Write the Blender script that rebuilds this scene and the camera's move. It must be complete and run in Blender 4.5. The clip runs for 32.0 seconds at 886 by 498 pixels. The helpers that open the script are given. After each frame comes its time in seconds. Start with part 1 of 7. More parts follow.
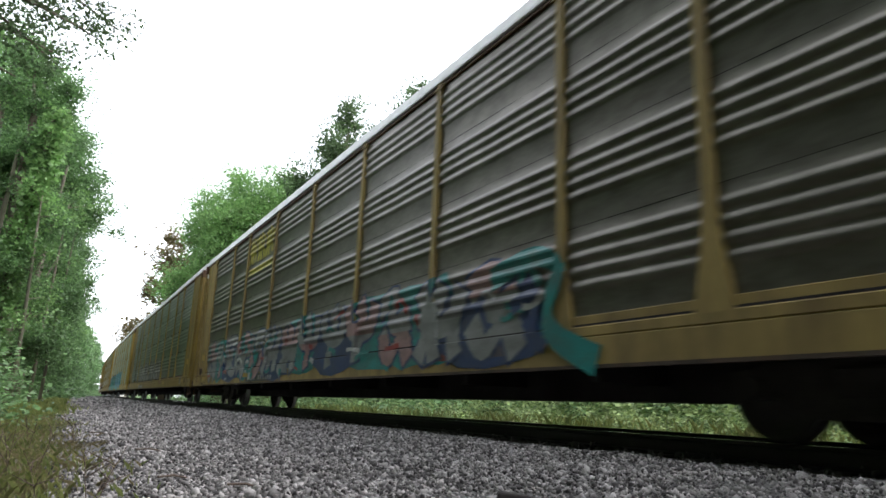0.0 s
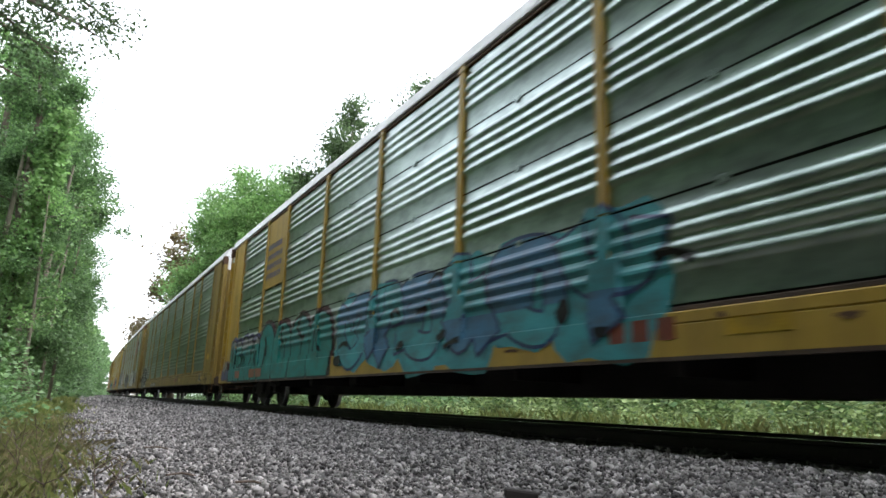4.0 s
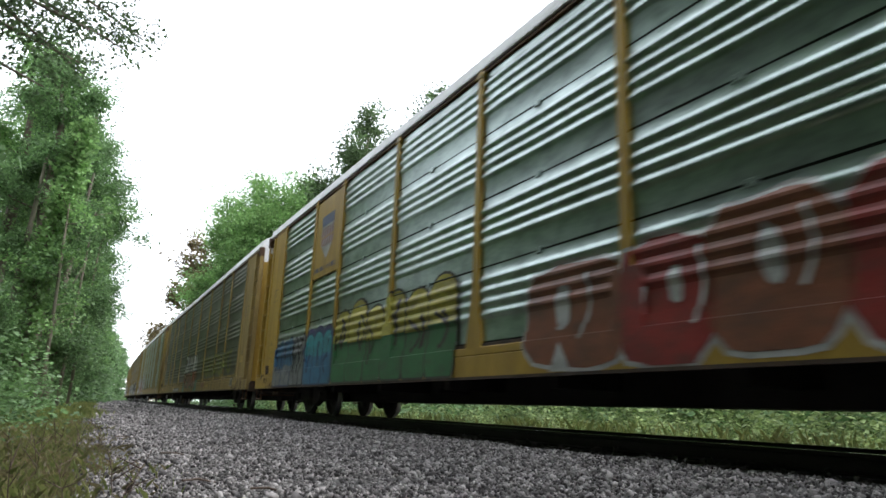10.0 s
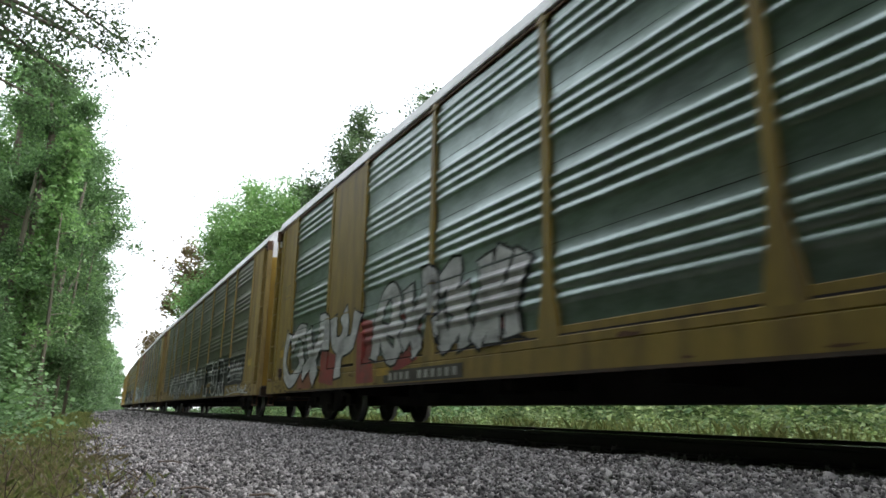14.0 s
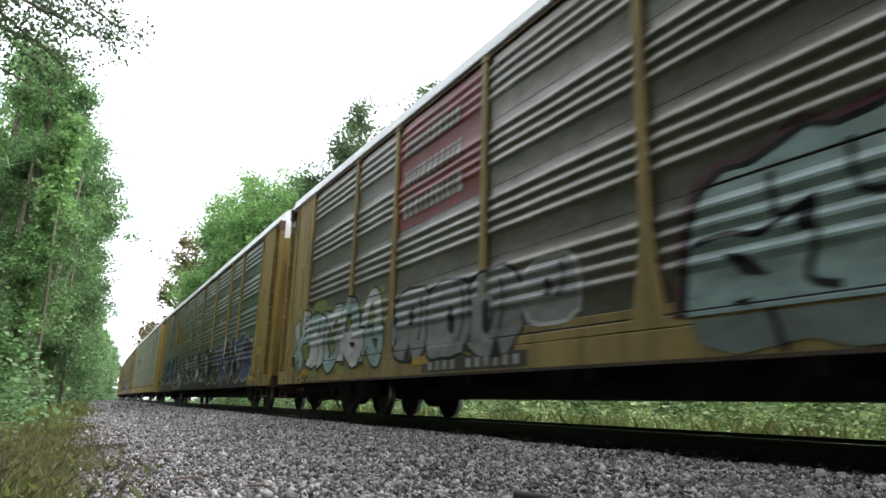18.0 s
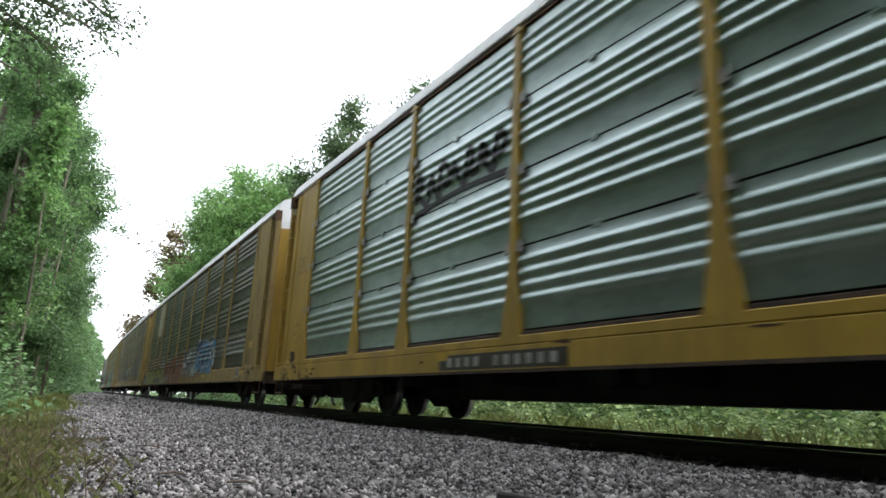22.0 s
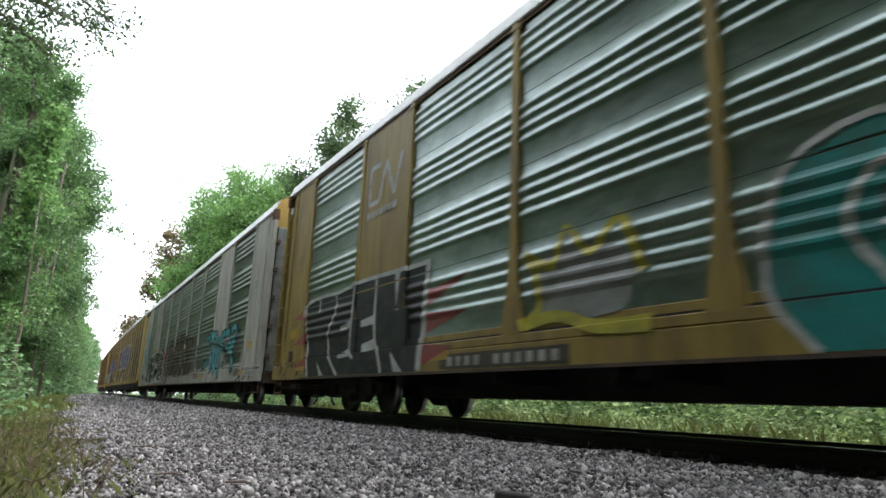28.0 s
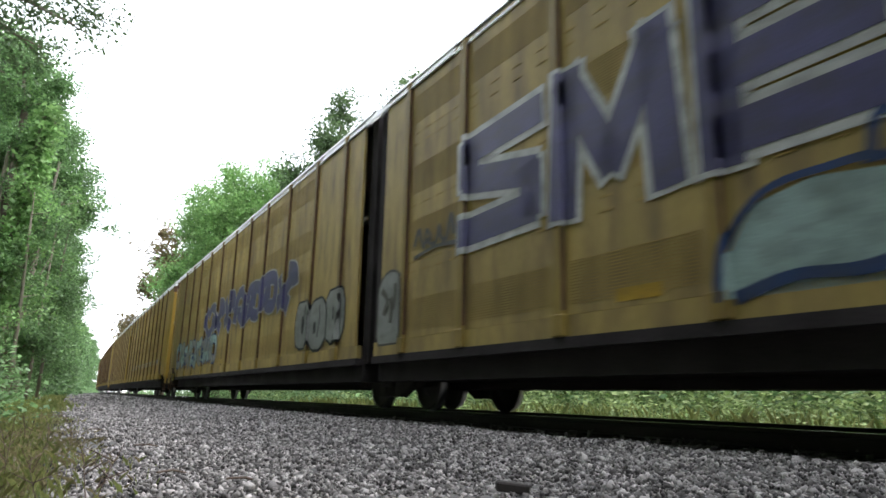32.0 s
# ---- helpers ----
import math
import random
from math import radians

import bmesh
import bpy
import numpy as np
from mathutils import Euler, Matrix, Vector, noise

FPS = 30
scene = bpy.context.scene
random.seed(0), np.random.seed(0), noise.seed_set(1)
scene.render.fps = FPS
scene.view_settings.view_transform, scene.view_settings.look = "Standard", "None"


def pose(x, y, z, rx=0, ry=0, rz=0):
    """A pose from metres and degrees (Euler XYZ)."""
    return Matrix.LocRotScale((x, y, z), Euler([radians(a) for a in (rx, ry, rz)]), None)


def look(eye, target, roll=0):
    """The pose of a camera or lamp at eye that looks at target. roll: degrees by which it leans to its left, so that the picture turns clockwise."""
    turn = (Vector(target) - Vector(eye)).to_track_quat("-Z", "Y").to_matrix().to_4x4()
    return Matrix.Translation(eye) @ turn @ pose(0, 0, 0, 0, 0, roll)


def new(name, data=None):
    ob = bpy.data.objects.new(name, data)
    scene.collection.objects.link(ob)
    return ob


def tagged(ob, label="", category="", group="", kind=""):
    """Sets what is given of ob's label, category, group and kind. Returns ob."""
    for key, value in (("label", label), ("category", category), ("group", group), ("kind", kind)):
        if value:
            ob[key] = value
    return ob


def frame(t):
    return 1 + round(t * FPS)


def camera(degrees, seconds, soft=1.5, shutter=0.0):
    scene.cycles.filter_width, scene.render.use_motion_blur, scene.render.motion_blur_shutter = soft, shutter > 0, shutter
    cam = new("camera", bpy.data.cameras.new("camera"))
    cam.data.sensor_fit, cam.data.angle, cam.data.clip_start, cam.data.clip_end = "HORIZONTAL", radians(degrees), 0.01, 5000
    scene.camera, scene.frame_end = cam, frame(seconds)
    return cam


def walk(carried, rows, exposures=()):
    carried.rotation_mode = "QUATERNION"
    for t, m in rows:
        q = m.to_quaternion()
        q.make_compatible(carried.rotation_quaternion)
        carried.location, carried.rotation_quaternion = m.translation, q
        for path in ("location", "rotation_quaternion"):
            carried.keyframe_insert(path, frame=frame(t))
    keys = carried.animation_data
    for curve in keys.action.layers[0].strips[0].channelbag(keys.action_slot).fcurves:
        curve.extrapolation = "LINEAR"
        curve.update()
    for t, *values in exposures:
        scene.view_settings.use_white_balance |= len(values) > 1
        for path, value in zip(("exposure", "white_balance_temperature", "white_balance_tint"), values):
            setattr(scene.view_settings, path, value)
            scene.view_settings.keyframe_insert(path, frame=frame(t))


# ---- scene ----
# ---- camera: held still by hand, it only sways ----
cam = camera(68.08, 32.0, soft=1.6, shutter=0.22)
EYE = (0.0, 0.0, 0.183)
walk(cam, [(t, pose(*EYE, 90 + p, r, y)) for t, y, p, r in (
    (0, -30.65, 13.62, -2.16),
    (0.5, -30.61, 13.60, -2.30),
    (1, -30.51, 13.54, -2.35),
    (1.5, -30.40, 13.43, -2.13),
    (2, -30.31, 13.36, -1.97),
    (2.5, -30.19, 13.34, -1.58),
    (4.5, -30.08, 13.27, -1.94),
    (5, -29.96, 12.98, -1.71),
    (5.5, -29.76, 12.68, -1.35),
    (6, -29.82, 12.41, -1.53),
    (6.5, -29.85, 12.34, -1.68),
    (7, -29.58, 12.22, -1.30),
    (7.5, -29.43, 12.29, -1.84),
    (8, -29.32, 12.60, -2.50),
    (8.5, -29.20, 12.98, -2.74),
    (9, -29.10, 13.42, -2.82),
    (9.5, -28.95, 13.75, -2.62),
    (10, -28.85, 13.95, -2.28),
    (10.5, -28.81, 14.13, -2.13),
    (11, -28.76, 14.29, -2.11),
    (11.5, -28.67, 14.42, -1.99),
    (12, -28.54, 14.57, -1.54),
    (12.5, -28.61, 14.53, -1.32),
    (13, -28.69, 14.34, -1.17),
    (13.5, -28.89, 14.23, -1.17),
    (14, -29.02, 14.13, -1.05),
    (14.5, -29.15, 14.00, -1.16),
    (15, -29.20, 13.92, -1.44),
    (15.5, -29.20, 13.79, -1.35),
    (17.5, -29.38, 13.68, -1.76),
    (18, -29.39, 13.59, -1.67),
    (18.5, -29.57, 13.55, -1.71),
    (19, -29.66, 13.62, -1.42),
    (19.5, -29.85, 13.78, -1.46),
    (20, -30.04, 13.94, -1.54),
    (20.5, -30.26, 14.02, -1.69),
    (21, -30.44, 14.06, -2.26),
    (21.5, -30.49, 13.84, -2.45),
    (22, -30.62, 13.60, -2.74),
    (22.5, -30.80, 13.50, -2.79),
    (23, -31.04, 13.42, -2.85),
    (23.5, -31.18, 13.47, -2.59),
    (24, -31.26, 13.49, -2.44),
    (24.5, -31.24, 13.56, -2.37),
    (25, -31.22, 13.64, -2.33),
    (25.5, -30.87, 13.77, -1.94),
    (27.5, -30.77, 13.64, -2.50),
    (28, -30.80, 13.51, -2.39),
    (28.5, -30.66, 13.45, -1.92),
    (29, -30.55, 13.43, -1.64),
    (29.5, -30.46, 13.39, -1.52),
    (30, -30.41, 13.36, -1.26),
    (30.5, -30.35, 13.25, -1.08),
    (31, -30.43, 13.22, -1.32),
    (31.5, -30.78, 13.07, -1.41),
    (32, -30.85, 12.88, -1.25),
)], exposures=[(t, 0.62 + e, 6200, 10) for t, e in (
    (0.0, -0.12), (1.0, 0.22), (2.0, 0.24), (5.0, 0.04), (6.0, 0.14), (7.0, 0.26), (8.0, 0.27), (9.0, 0.14), (10.0, -0.22), (11.0, -0.28), (12.0, -0.14), (13.0, -0.16), (14.0, -0.22),
    (15.0, -0.22), (18.0, 0.16), (19.0, 0.14), (20.0, 0.26), (21.0, 0.14), (22.0, -0.1), (23.0, -0.06), (24.0, 0.42), (25.0, 0.46), (28.0, 0.12), (30.0, 0.2), (32.0, 0.22))])

# ---- world and light: a bright overcast sky ----
world = bpy.data.worlds.new("overcast_sky")
scene.world = world
world.use_nodes = True
wn, wl = world.node_tree.nodes, world.node_tree.links
sky = wn.new("ShaderNodeTexSky")
sky.sky_type, sky.sun_disc = "NISHITA", False
sky.sun_elevation, sky.sun_rotation = radians(58), radians(105)
sky.dust_density, sky.air_density = 4.0, 1.0
bg_sky, bg_cloud, both = wn["Background"], wn.new("ShaderNodeBackground"), wn.new("ShaderNodeAddShader")
wl.new(sky.outputs[0], bg_sky.inputs[0])
bg_sky.inputs[1].default_value = 0.06
bg_cloud.inputs[0].default_value = (1.0, 1.0, 1.02, 1)
bg_cloud.inputs[1].default_value = 1.6
wl.new(bg_sky.outputs[0], both.inputs[0])
wl.new(bg_cloud.outputs[0], both.inputs[1])
wl.new(both.outputs[0], wn["World Output"].inputs[0])
sun = new("sun", bpy.data.lights.new("sun", "SUN"))
sun.data.energy, sun.data.angle, sun.data.color = 1.4, radians(22), (1.0, 0.975, 0.94)
sun.matrix_basis = look((15, -4, 26), (0, 0, 0))
scene.view_settings.exposure = 0.5

# ---- the plan ----
D, R_TRACK = 6.156, 2505.0          # track centre from the camera, radius of the bend
SLACK = (0.14, -0.25, -0.39, -0.22, 0.19, 0.12, 0.25, 0.16, 0.19, -0.12, -0.13, -0.26, -0.05, 0.01, 0.0, 0.15)  # play in the couplings
PITCH, N_CARS, N_UNITS = 28.65, 16, 8
EAVE, SILL, DECK = 5.16, 0.62, 1.04  # heights above the rail


def travel(t):
    return (0.01467093 * t - 15.1118) * t - 1.88973


def track(s, u=0.0, z=0.0):
    """A point s along the track and u to its right."""
    a = s / R_TRACK
    return Vector((D + R_TRACK * (1 - math.cos(a)) + u * math.cos(a), (R_TRACK - u) * math.sin(a), z))


# ---- materials ----
def mat(name, col, rough=0.7, metal=0.0, var=0.25, scale=1.5, fine=40.0, bump=0.15, dirt=None, amount=0.4, streak=1.0, spec=0.4, leaf=0.0, island=None):
    m = bpy.data.materials.new(name)
    m.use_nodes = True
    n, l = m.node_tree.nodes, m.node_tree.links
    b = n["Principled BSDF"]
    tc, info, add = n.new("ShaderNodeTexCoord"), n.new("ShaderNodeObjectInfo"), n.new("ShaderNodeVectorMath")
    mul, comb = n.new("ShaderNodeMath"), n.new("ShaderNodeMapping")
    mul.operation, mul.inputs[1].default_value = "MULTIPLY", 37.0
    l.new(info.outputs["Random"], mul.inputs[0])
    comb.inputs["Scale"].default_value = (1, 1, 1 / streak)
    l.new(tc.outputs["Object"], comb.inputs["Vector"])
    l.new(comb.outputs[0], add.inputs[0])
    l.new(mul.outputs[0], add.inputs[1])
    big, small = n.new("ShaderNodeTexNoise"), n.new("ShaderNodeTexNoise")
    for tex, sc, det in ((big, scale, 5), (small, fine, 3)):
        tex.inputs["Scale"].default_value, tex.inputs["Detail"].default_value = sc, det
        l.new(add.outputs[0], tex.inputs["Vector"])
    r1 = n.new("ShaderNodeMapRange")
    r1.inputs["From Min"].default_value, r1.inputs["From Max"].default_value = 0.3, 0.7
    r1.inputs["To Min"].default_value, r1.inputs["To Max"].default_value = 1 - var, 1 + var
    l.new(big.outputs[0], r1.inputs[0])
    r2 = n.new("ShaderNodeMapRange")
    r2.inputs["From Min"].default_value, r2.inputs["From Max"].default_value = 0.3, 0.7
    r2.inputs["To Min"].default_value, r2.inputs["To Max"].default_value = 1 - var * 0.6, 1 + var * 0.6
    l.new(small.outputs[0], r2.inputs[0])
    k = n.new("ShaderNodeMath")
    k.operation = "MULTIPLY"
    l.new(r1.outputs[0], k.inputs[0])
    l.new(r2.outputs[0], k.inputs[1])
    sc = n.new("ShaderNodeVectorMath")
    sc.operation = "SCALE"
    sc.inputs[0].default_value = col
    l.new(k.outputs[0], sc.inputs["Scale"])
    out = sc.outputs[0]
    if island:
        geo, mi = n.new("ShaderNodeNewGeometry"), n.new("ShaderNodeMix")
        mi.data_type = "RGBA"
        hue = n.new("ShaderNodeVectorMath")
        hue.operation = "SCALE"
        hue.inputs[0].default_value = island
        l.new(k.outputs[0], hue.inputs["Scale"])
        pw = n.new("ShaderNodeMath")
        pw.operation, pw.inputs[1].default_value = "POWER", 1.7 if not leaf else 1.0
        l.new(geo.outputs["Random Per Island"], pw.inputs[0])
        l.new(pw.outputs[0], mi.inputs["Factor"])
        l.new(out, mi.inputs["A"])
        l.new(hue.outputs[0], mi.inputs["B"])
        out = mi.outputs["Result"]
    if dirt:
        mx, rr, dn = n.new("ShaderNodeMix"), n.new("ShaderNodeMapRange"), n.new("ShaderNodeTexNoise")
        mx.data_type = "RGBA"
        dn.inputs["Scale"].default_value, dn.inputs["Detail"].default_value = scale * 2.3, 8
        l.new(add.outputs[0], dn.inputs["Vector"])
        rr.inputs["From Min"].default_value, rr.inputs["From Max"].default_value = 0.42, 0.75
        rr.inputs["To Max"].default_value = amount
        l.new(dn.outputs[0], rr.inputs[0])
        l.new(rr.outputs[0], mx.inputs["Factor"])
        l.new(out, mx.inputs["A"])
        mx.inputs["B"].default_value = (*dirt, 1)
        out = mx.outputs["Result"]
    l.new(out, b.inputs["Base Color"])
    b.inputs["Roughness"].default_value, b.inputs["Metallic"].default_value = rough, metal
    b.inputs["Specular IOR Level"].default_value = spec
    if bump:
        bp = n.new("ShaderNodeBump")
        bp.inputs["Strength"].default_value, bp.inputs["Distance"].default_value = bump, 0.01
        l.new(small.outputs[0], bp.inputs["Height"])
        l.new(bp.outputs[0], b.inputs["Normal"])
    if leaf:
        tr, ad = n.new("ShaderNodeBsdfTranslucent"), n.new("ShaderNodeMixShader")
        l.new(out, tr.inputs[0])
        ad.inputs[0].default_value = leaf
        l.new(b.outputs[0], ad.inputs[1])
        l.new(tr.outputs[0], ad.inputs[2])
        l.new(ad.outputs[0], n["Material Output"].inputs[0])
    return m


YELLOW = mat("weathered_yellow_paint", (0.235, 0.165, 0.034), 0.55, var=0.18, scale=1.7, dirt=(0.085, 0.054, 0.024), amount=0.7, streak=5)
OCHRE = mat("bright_ochre_paint", (0.37, 0.24, 0.036), 0.5, var=0.14, scale=1.7, dirt=(0.17, 0.10, 0.03), amount=0.5, streak=5)
TAN = mat("faded_tan_paint", (0.262, 0.19, 0.06), 0.65, var=0.2, scale=1.7, dirt=(0.10, 0.064, 0.03), amount=0.75, streak=5)
GREYPAINT = mat("pale_grey_paint", (0.33, 0.325, 0.285), 0.6, var=0.12, scale=1.7, dirt=(0.11, 0.09, 0.07), amount=0.65, streak=5)
GALV_GREEN = mat("greenish_galvanised_steel", (0.215, 0.262, 0.245), 0.32, 0.85, var=0.16, scale=1.3, fine=9, dirt=(0.10, 0.125, 0.11), amount=0.5, streak=0.45)
GALV_LIGHT = mat("clean_galvanised_steel", (0.33, 0.395, 0.38), 0.36, 0.85, var=0.10, scale=1.3, fine=9, dirt=(0.19, 0.235, 0.225), amount=0.5, streak=0.45)
GALV_BRIGHT = mat("bright_galvanised_steel", (0.35, 0.42, 0.40), 0.29, 0.92, var=0.12, scale=1.3, fine=9, dirt=(0.11, 0.14, 0.13), amount=0.55, streak=0.45)
GALV_DARK = mat("dark_galvanised_steel", (0.165, 0.188, 0.18), 0.34, 0.85, var=0.18, scale=1.3, fine=9, dirt=(0.07, 0.075, 0.068), amount=0.5, streak=0.45)
GALV_BROWN = mat("road_soiled_galvanised_steel", (0.145, 0.136, 0.116), 0.40, 0.75, var=0.18, scale=1.3, fine=9, dirt=(0.07, 0.064, 0.05), amount=0.55, streak=0.45)
ROOF = mat("white_roof_paint", (0.82, 0.83, 0.83), 0.5, var=0.1, dirt=(0.4, 0.38, 0.35), amount=0.3)
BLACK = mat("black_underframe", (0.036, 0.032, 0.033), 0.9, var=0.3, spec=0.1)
RUST = mat("rusty_steel_edge", (0.085, 0.045, 0.024), 0.85, var=0.35, scale=4)
FLEET = mat("sunbleached_yellow_paint", (0.335, 0.245, 0.075), 0.6, var=0.2, scale=1.5, dirt=(0.13, 0.088, 0.045), amount=0.9, streak=4)
# darker body yellow: the shade of the pressed slots is put into the colour
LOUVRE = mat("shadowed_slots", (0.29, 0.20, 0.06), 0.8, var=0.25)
CASTING = mat("dusty_cast_steel", (0.035, 0.031, 0.028), 0.85, var=0.3, scale=4, spec=0.2)
WHEEL = mat("worn_wheel_steel", (0.04, 0.036, 0.033), 0.6, 0.4)
TREAD = mat("bright_wheel_tread", (0.42, 0.42, 0.42), 0.3, 1.0, var=0.05)
RAIL = mat("rusty_rail_side", (0.022, 0.018, 0.016), 0.7, 0.2)
SHINE = mat("polished_rail_head", (0.6, 0.61, 0.64), 0.12, 1.0, var=0.08)
TIE = mat("creosoted_timber", (0.032, 0.027, 0.024), 0.85)
STONE = mat("ballast_stone", (0.035, 0.031, 0.03), 0.65, var=0.3, scale=9, fine=120, island=(0.46, 0.43, 0.41))
# much darker stone for the bed between the rails
STONE_DARK = mat("dark_track_stone", (0.03, 0.027, 0.025), 0.8, var=0.25, scale=9, fine=120, island=(0.11, 0.10, 0.095))
STONE_BED = mat("ballast_bed", (0.10, 0.095, 0.09), 0.95, var=0.4, scale=7, fine=30, bump=0.5)
SOIL = mat("dry_soil", (0.105, 0.09, 0.062), 0.95, var=0.35, scale=0.8, fine=12, bump=0.4, dirt=(0.13, 0.16, 0.06), amount=0.8)
GRASS = mat("green_grass_blades", (0.19, 0.25, 0.075), 0.6, var=0.3, scale=0.5, leaf=0.45, island=(0.36, 0.37, 0.14))
STRAW = mat("dry_grass_blades", (0.36, 0.31, 0.17), 0.8, var=0.3, scale=0.6, leaf=0.35, island=(0.24, 0.22, 0.12))
LEAF = mat("tree_leaves", (0.095, 0.17, 0.066), 0.45, var=0.45, scale=0.8, fine=3, leaf=0.42, island=(0.20, 0.34, 0.135))
LEAF_FRESH = mat("fresh_green_leaves", (0.14, 0.265, 0.08), 0.45, var=0.4, scale=0.8, fine=3, leaf=0.45, island=(0.26, 0.43, 0.15))
LEAF_DARK = mat("dark_oak_leaves", (0.06, 0.10, 0.042), 0.45, var=0.4, scale=0.8, fine=3, leaf=0.4, island=(0.13, 0.20, 0.085))
LEAF_RUSSET = mat("russet_leaves", (0.16, 0.12, 0.06), 0.6, var=0.3, scale=0.3, leaf=0.4, island=(0.22, 0.19, 0.09))
WEED = mat("weed_leaves", (0.085, 0.15, 0.045), 0.5, var=0.55, scale=1.1, fine=5, leaf=0.4, island=(0.36, 0.45, 0.18))
BARK = mat("tree_bark", (0.13, 0.105, 0.08), 0.9, var=0.35, scale=2, fine=25, bump=0.6, streak=5)
PALE_BARK = mat("pale_smooth_bark", (0.19, 0.165, 0.125), 0.85, var=0.35, scale=2, fine=25, bump=0.4, streak=5, dirt=(0.09, 0.10, 0.05), amount=0.7)
GRIME = mat("grease_and_rust", (0.05, 0.037, 0.028), 0.8, var=0.4, scale=3, dirt=(0.10, 0.055, 0.03), amount=0.7)
CREAM = mat("cream_door_paint", (0.36, 0.33, 0.24), 0.6, var=0.12, scale=0.7, dirt=(0.13, 0.10, 0.06), amount=0.6, streak=5)
SLATE = mat("blue_grey_door_steel", (0.17, 0.205, 0.205), 0.5, 0.3, var=0.25, scale=1.0, dirt=(0.06, 0.06, 0.06), amount=0.6, streak=4)
TWIG = mat("dead_twigs", (0.11, 0.08, 0.06), 0.9, var=0.3, scale=3)


def paint(name, r, g, b, spec=0.4):
    return mat(name, (r * 0.78, g * 0.78, b * 0.78), 0.45, var=0.2, scale=1.2, fine=30, bump=0.05, dirt=(0.06, 0.055, 0.045), amount=0.55, streak=0.5, spec=spec)


WHITE_P, GREY_P, BLACK_P = paint("white_spray_paint", 0.58, 0.59, 0.57), paint("grey_spray_paint", 0.27, 0.28, 0.27), paint("black_spray_paint", 0.014, 0.016, 0.018, 0.15)
TEAL_P, CYAN_P, NAVY_P = paint("teal_spray_paint", 0.02, 0.24, 0.22), paint("cyan_spray_paint", 0.07, 0.36, 0.40), paint("navy_spray_paint", 0.03, 0.06, 0.16)
RED_P, PINK_P, ORANGE_P = paint("red_spray_paint", 0.31, 0.045, 0.038), paint("pink_spray_paint", 0.36, 0.22, 0.21), paint("orange_spray_paint", 0.27, 0.105, 0.058)
YEL_P, GREEN_P, BLUE_P = paint("yellow_spray_paint", 0.50, 0.45, 0.05), paint("green_spray_paint", 0.05, 0.19, 0.07), paint("blue_spray_paint", 0.07, 0.21, 0.36)
RUSTY_P, STEEL_P, PEACH_P, CITRON_P = paint("rust_orange_spray_paint", 0.27, 0.075, 0.03), paint("pale_steel_blue_spray_paint", 0.21, 0.28, 0.33), paint("faded_peach_spray_paint", 0.27, 0.17, 0.11), paint("yellow_green_spray_paint", 0.27, 0.29, 0.055)
VIOLET_P, MINT_P, ROSE_P, SAGE_P, OLIVE_P = paint("violet_spray_paint", 0.085, 0.08, 0.19), paint("mint_spray_paint", 0.33, 0.45, 0.43), paint("dusty_rose_spray_paint", 0.31, 0.225, 0.22), paint("sage_grey_spray_paint", 0.18, 0.22, 0.20), paint("olive_spray_paint", 0.24, 0.25, 0.06)
MAROON_P, REFLECT, LOGO_RED = paint("maroon_spray_paint", 0.09, 0.025, 0.04), paint("yellow_reflective_tape", 0.48, 0.30, 0.02), paint("red_sign_paint", 0.30, 0.035, 0.035)
DEEP_P = paint("deep_blue_green_spray_paint", 0.014, 0.06, 0.075, 0.2)
STENCIL = paint("stencil_white", 0.42, 0.41, 0.38)
STENCIL_DARK = paint("stencil_dark", 0.05, 0.042, 0.03)
STENCIL_RED = paint("stencil_red", 0.22, 0.05, 0.03)


# ---- mesh helpers ----
def part(name, bm, material, parent=None, label="", smooth=False):
    me = bpy.data.meshes.new(name)
    bm.to_mesh(me)
    bm.free()
    return part_mesh(name, me, material, parent, label, smooth)


def part_mesh(name, me, material, parent=None, label="", smooth=False):
    if not me.materials:
        me.materials.append(material)
    if smooth:
        me.shade_smooth()
    ob = new(name, me)
    ob.parent = parent
    if label:
        ob["label"] = label
    return ob


def box(bm, x0, y0, z0, x1, y1, z1, bevel=0.0):
    vs = [bm.verts.new(c) for c in ((x0, y0, z0), (x1, y0, z0), (x1, y1, z0), (x0, y1, z0), (x0, y0, z1), (x1, y0, z1), (x1, y1, z1), (x0, y1, z1))]
    fs = [bm.faces.new([vs[i] for i in q]) for q in ((0, 3, 2, 1), (4, 5, 6, 7), (0, 1, 5, 4), (1, 2, 6, 5), (2, 3, 7, 6), (3, 0, 4, 7))]
    if bevel:
        bmesh.ops.bevel(bm, geom=list({e for f in fs for e in f.edges}), offset=bevel, segments=1, affect="EDGES")


def boxes(*cs, bevel=0.0):
    bm = bmesh.new()
    for c in cs:
        box(bm, *c, bevel=bevel)
    return bm


def grid(rows):
    """Faces over rows of equally many points."""
    me = bpy.data.meshes.new("sheet")
    n = len(rows[0])
    me.from_pydata([tuple(p) for r in rows for p in r], [],
                   [(i * n + j, i * n + j + 1, (i + 1) * n + j + 1, (i + 1) * n + j) for i in range(len(rows) - 1) for j in range(n - 1)])
    return me


def quads(name, verts, n):
    """A mesh of n-cornered faces that share no corners; verts: faces x n x 3."""
    me = bpy.data.meshes.new(name)
    k = len(verts)
    me.vertices.add(k * n)
    me.vertices.foreach_set("co", np.asarray(verts, dtype=np.float32).ravel())
    me.loops.add(k * n)
    me.loops.foreach_set("vertex_index", np.arange(k * n, dtype=np.int32))
    me.polygons.add(k)
    me.polygons.foreach_set("loop_start", np.arange(0, k * n, n, dtype=np.int32))
    me.update(calc_edges=True)
    return me


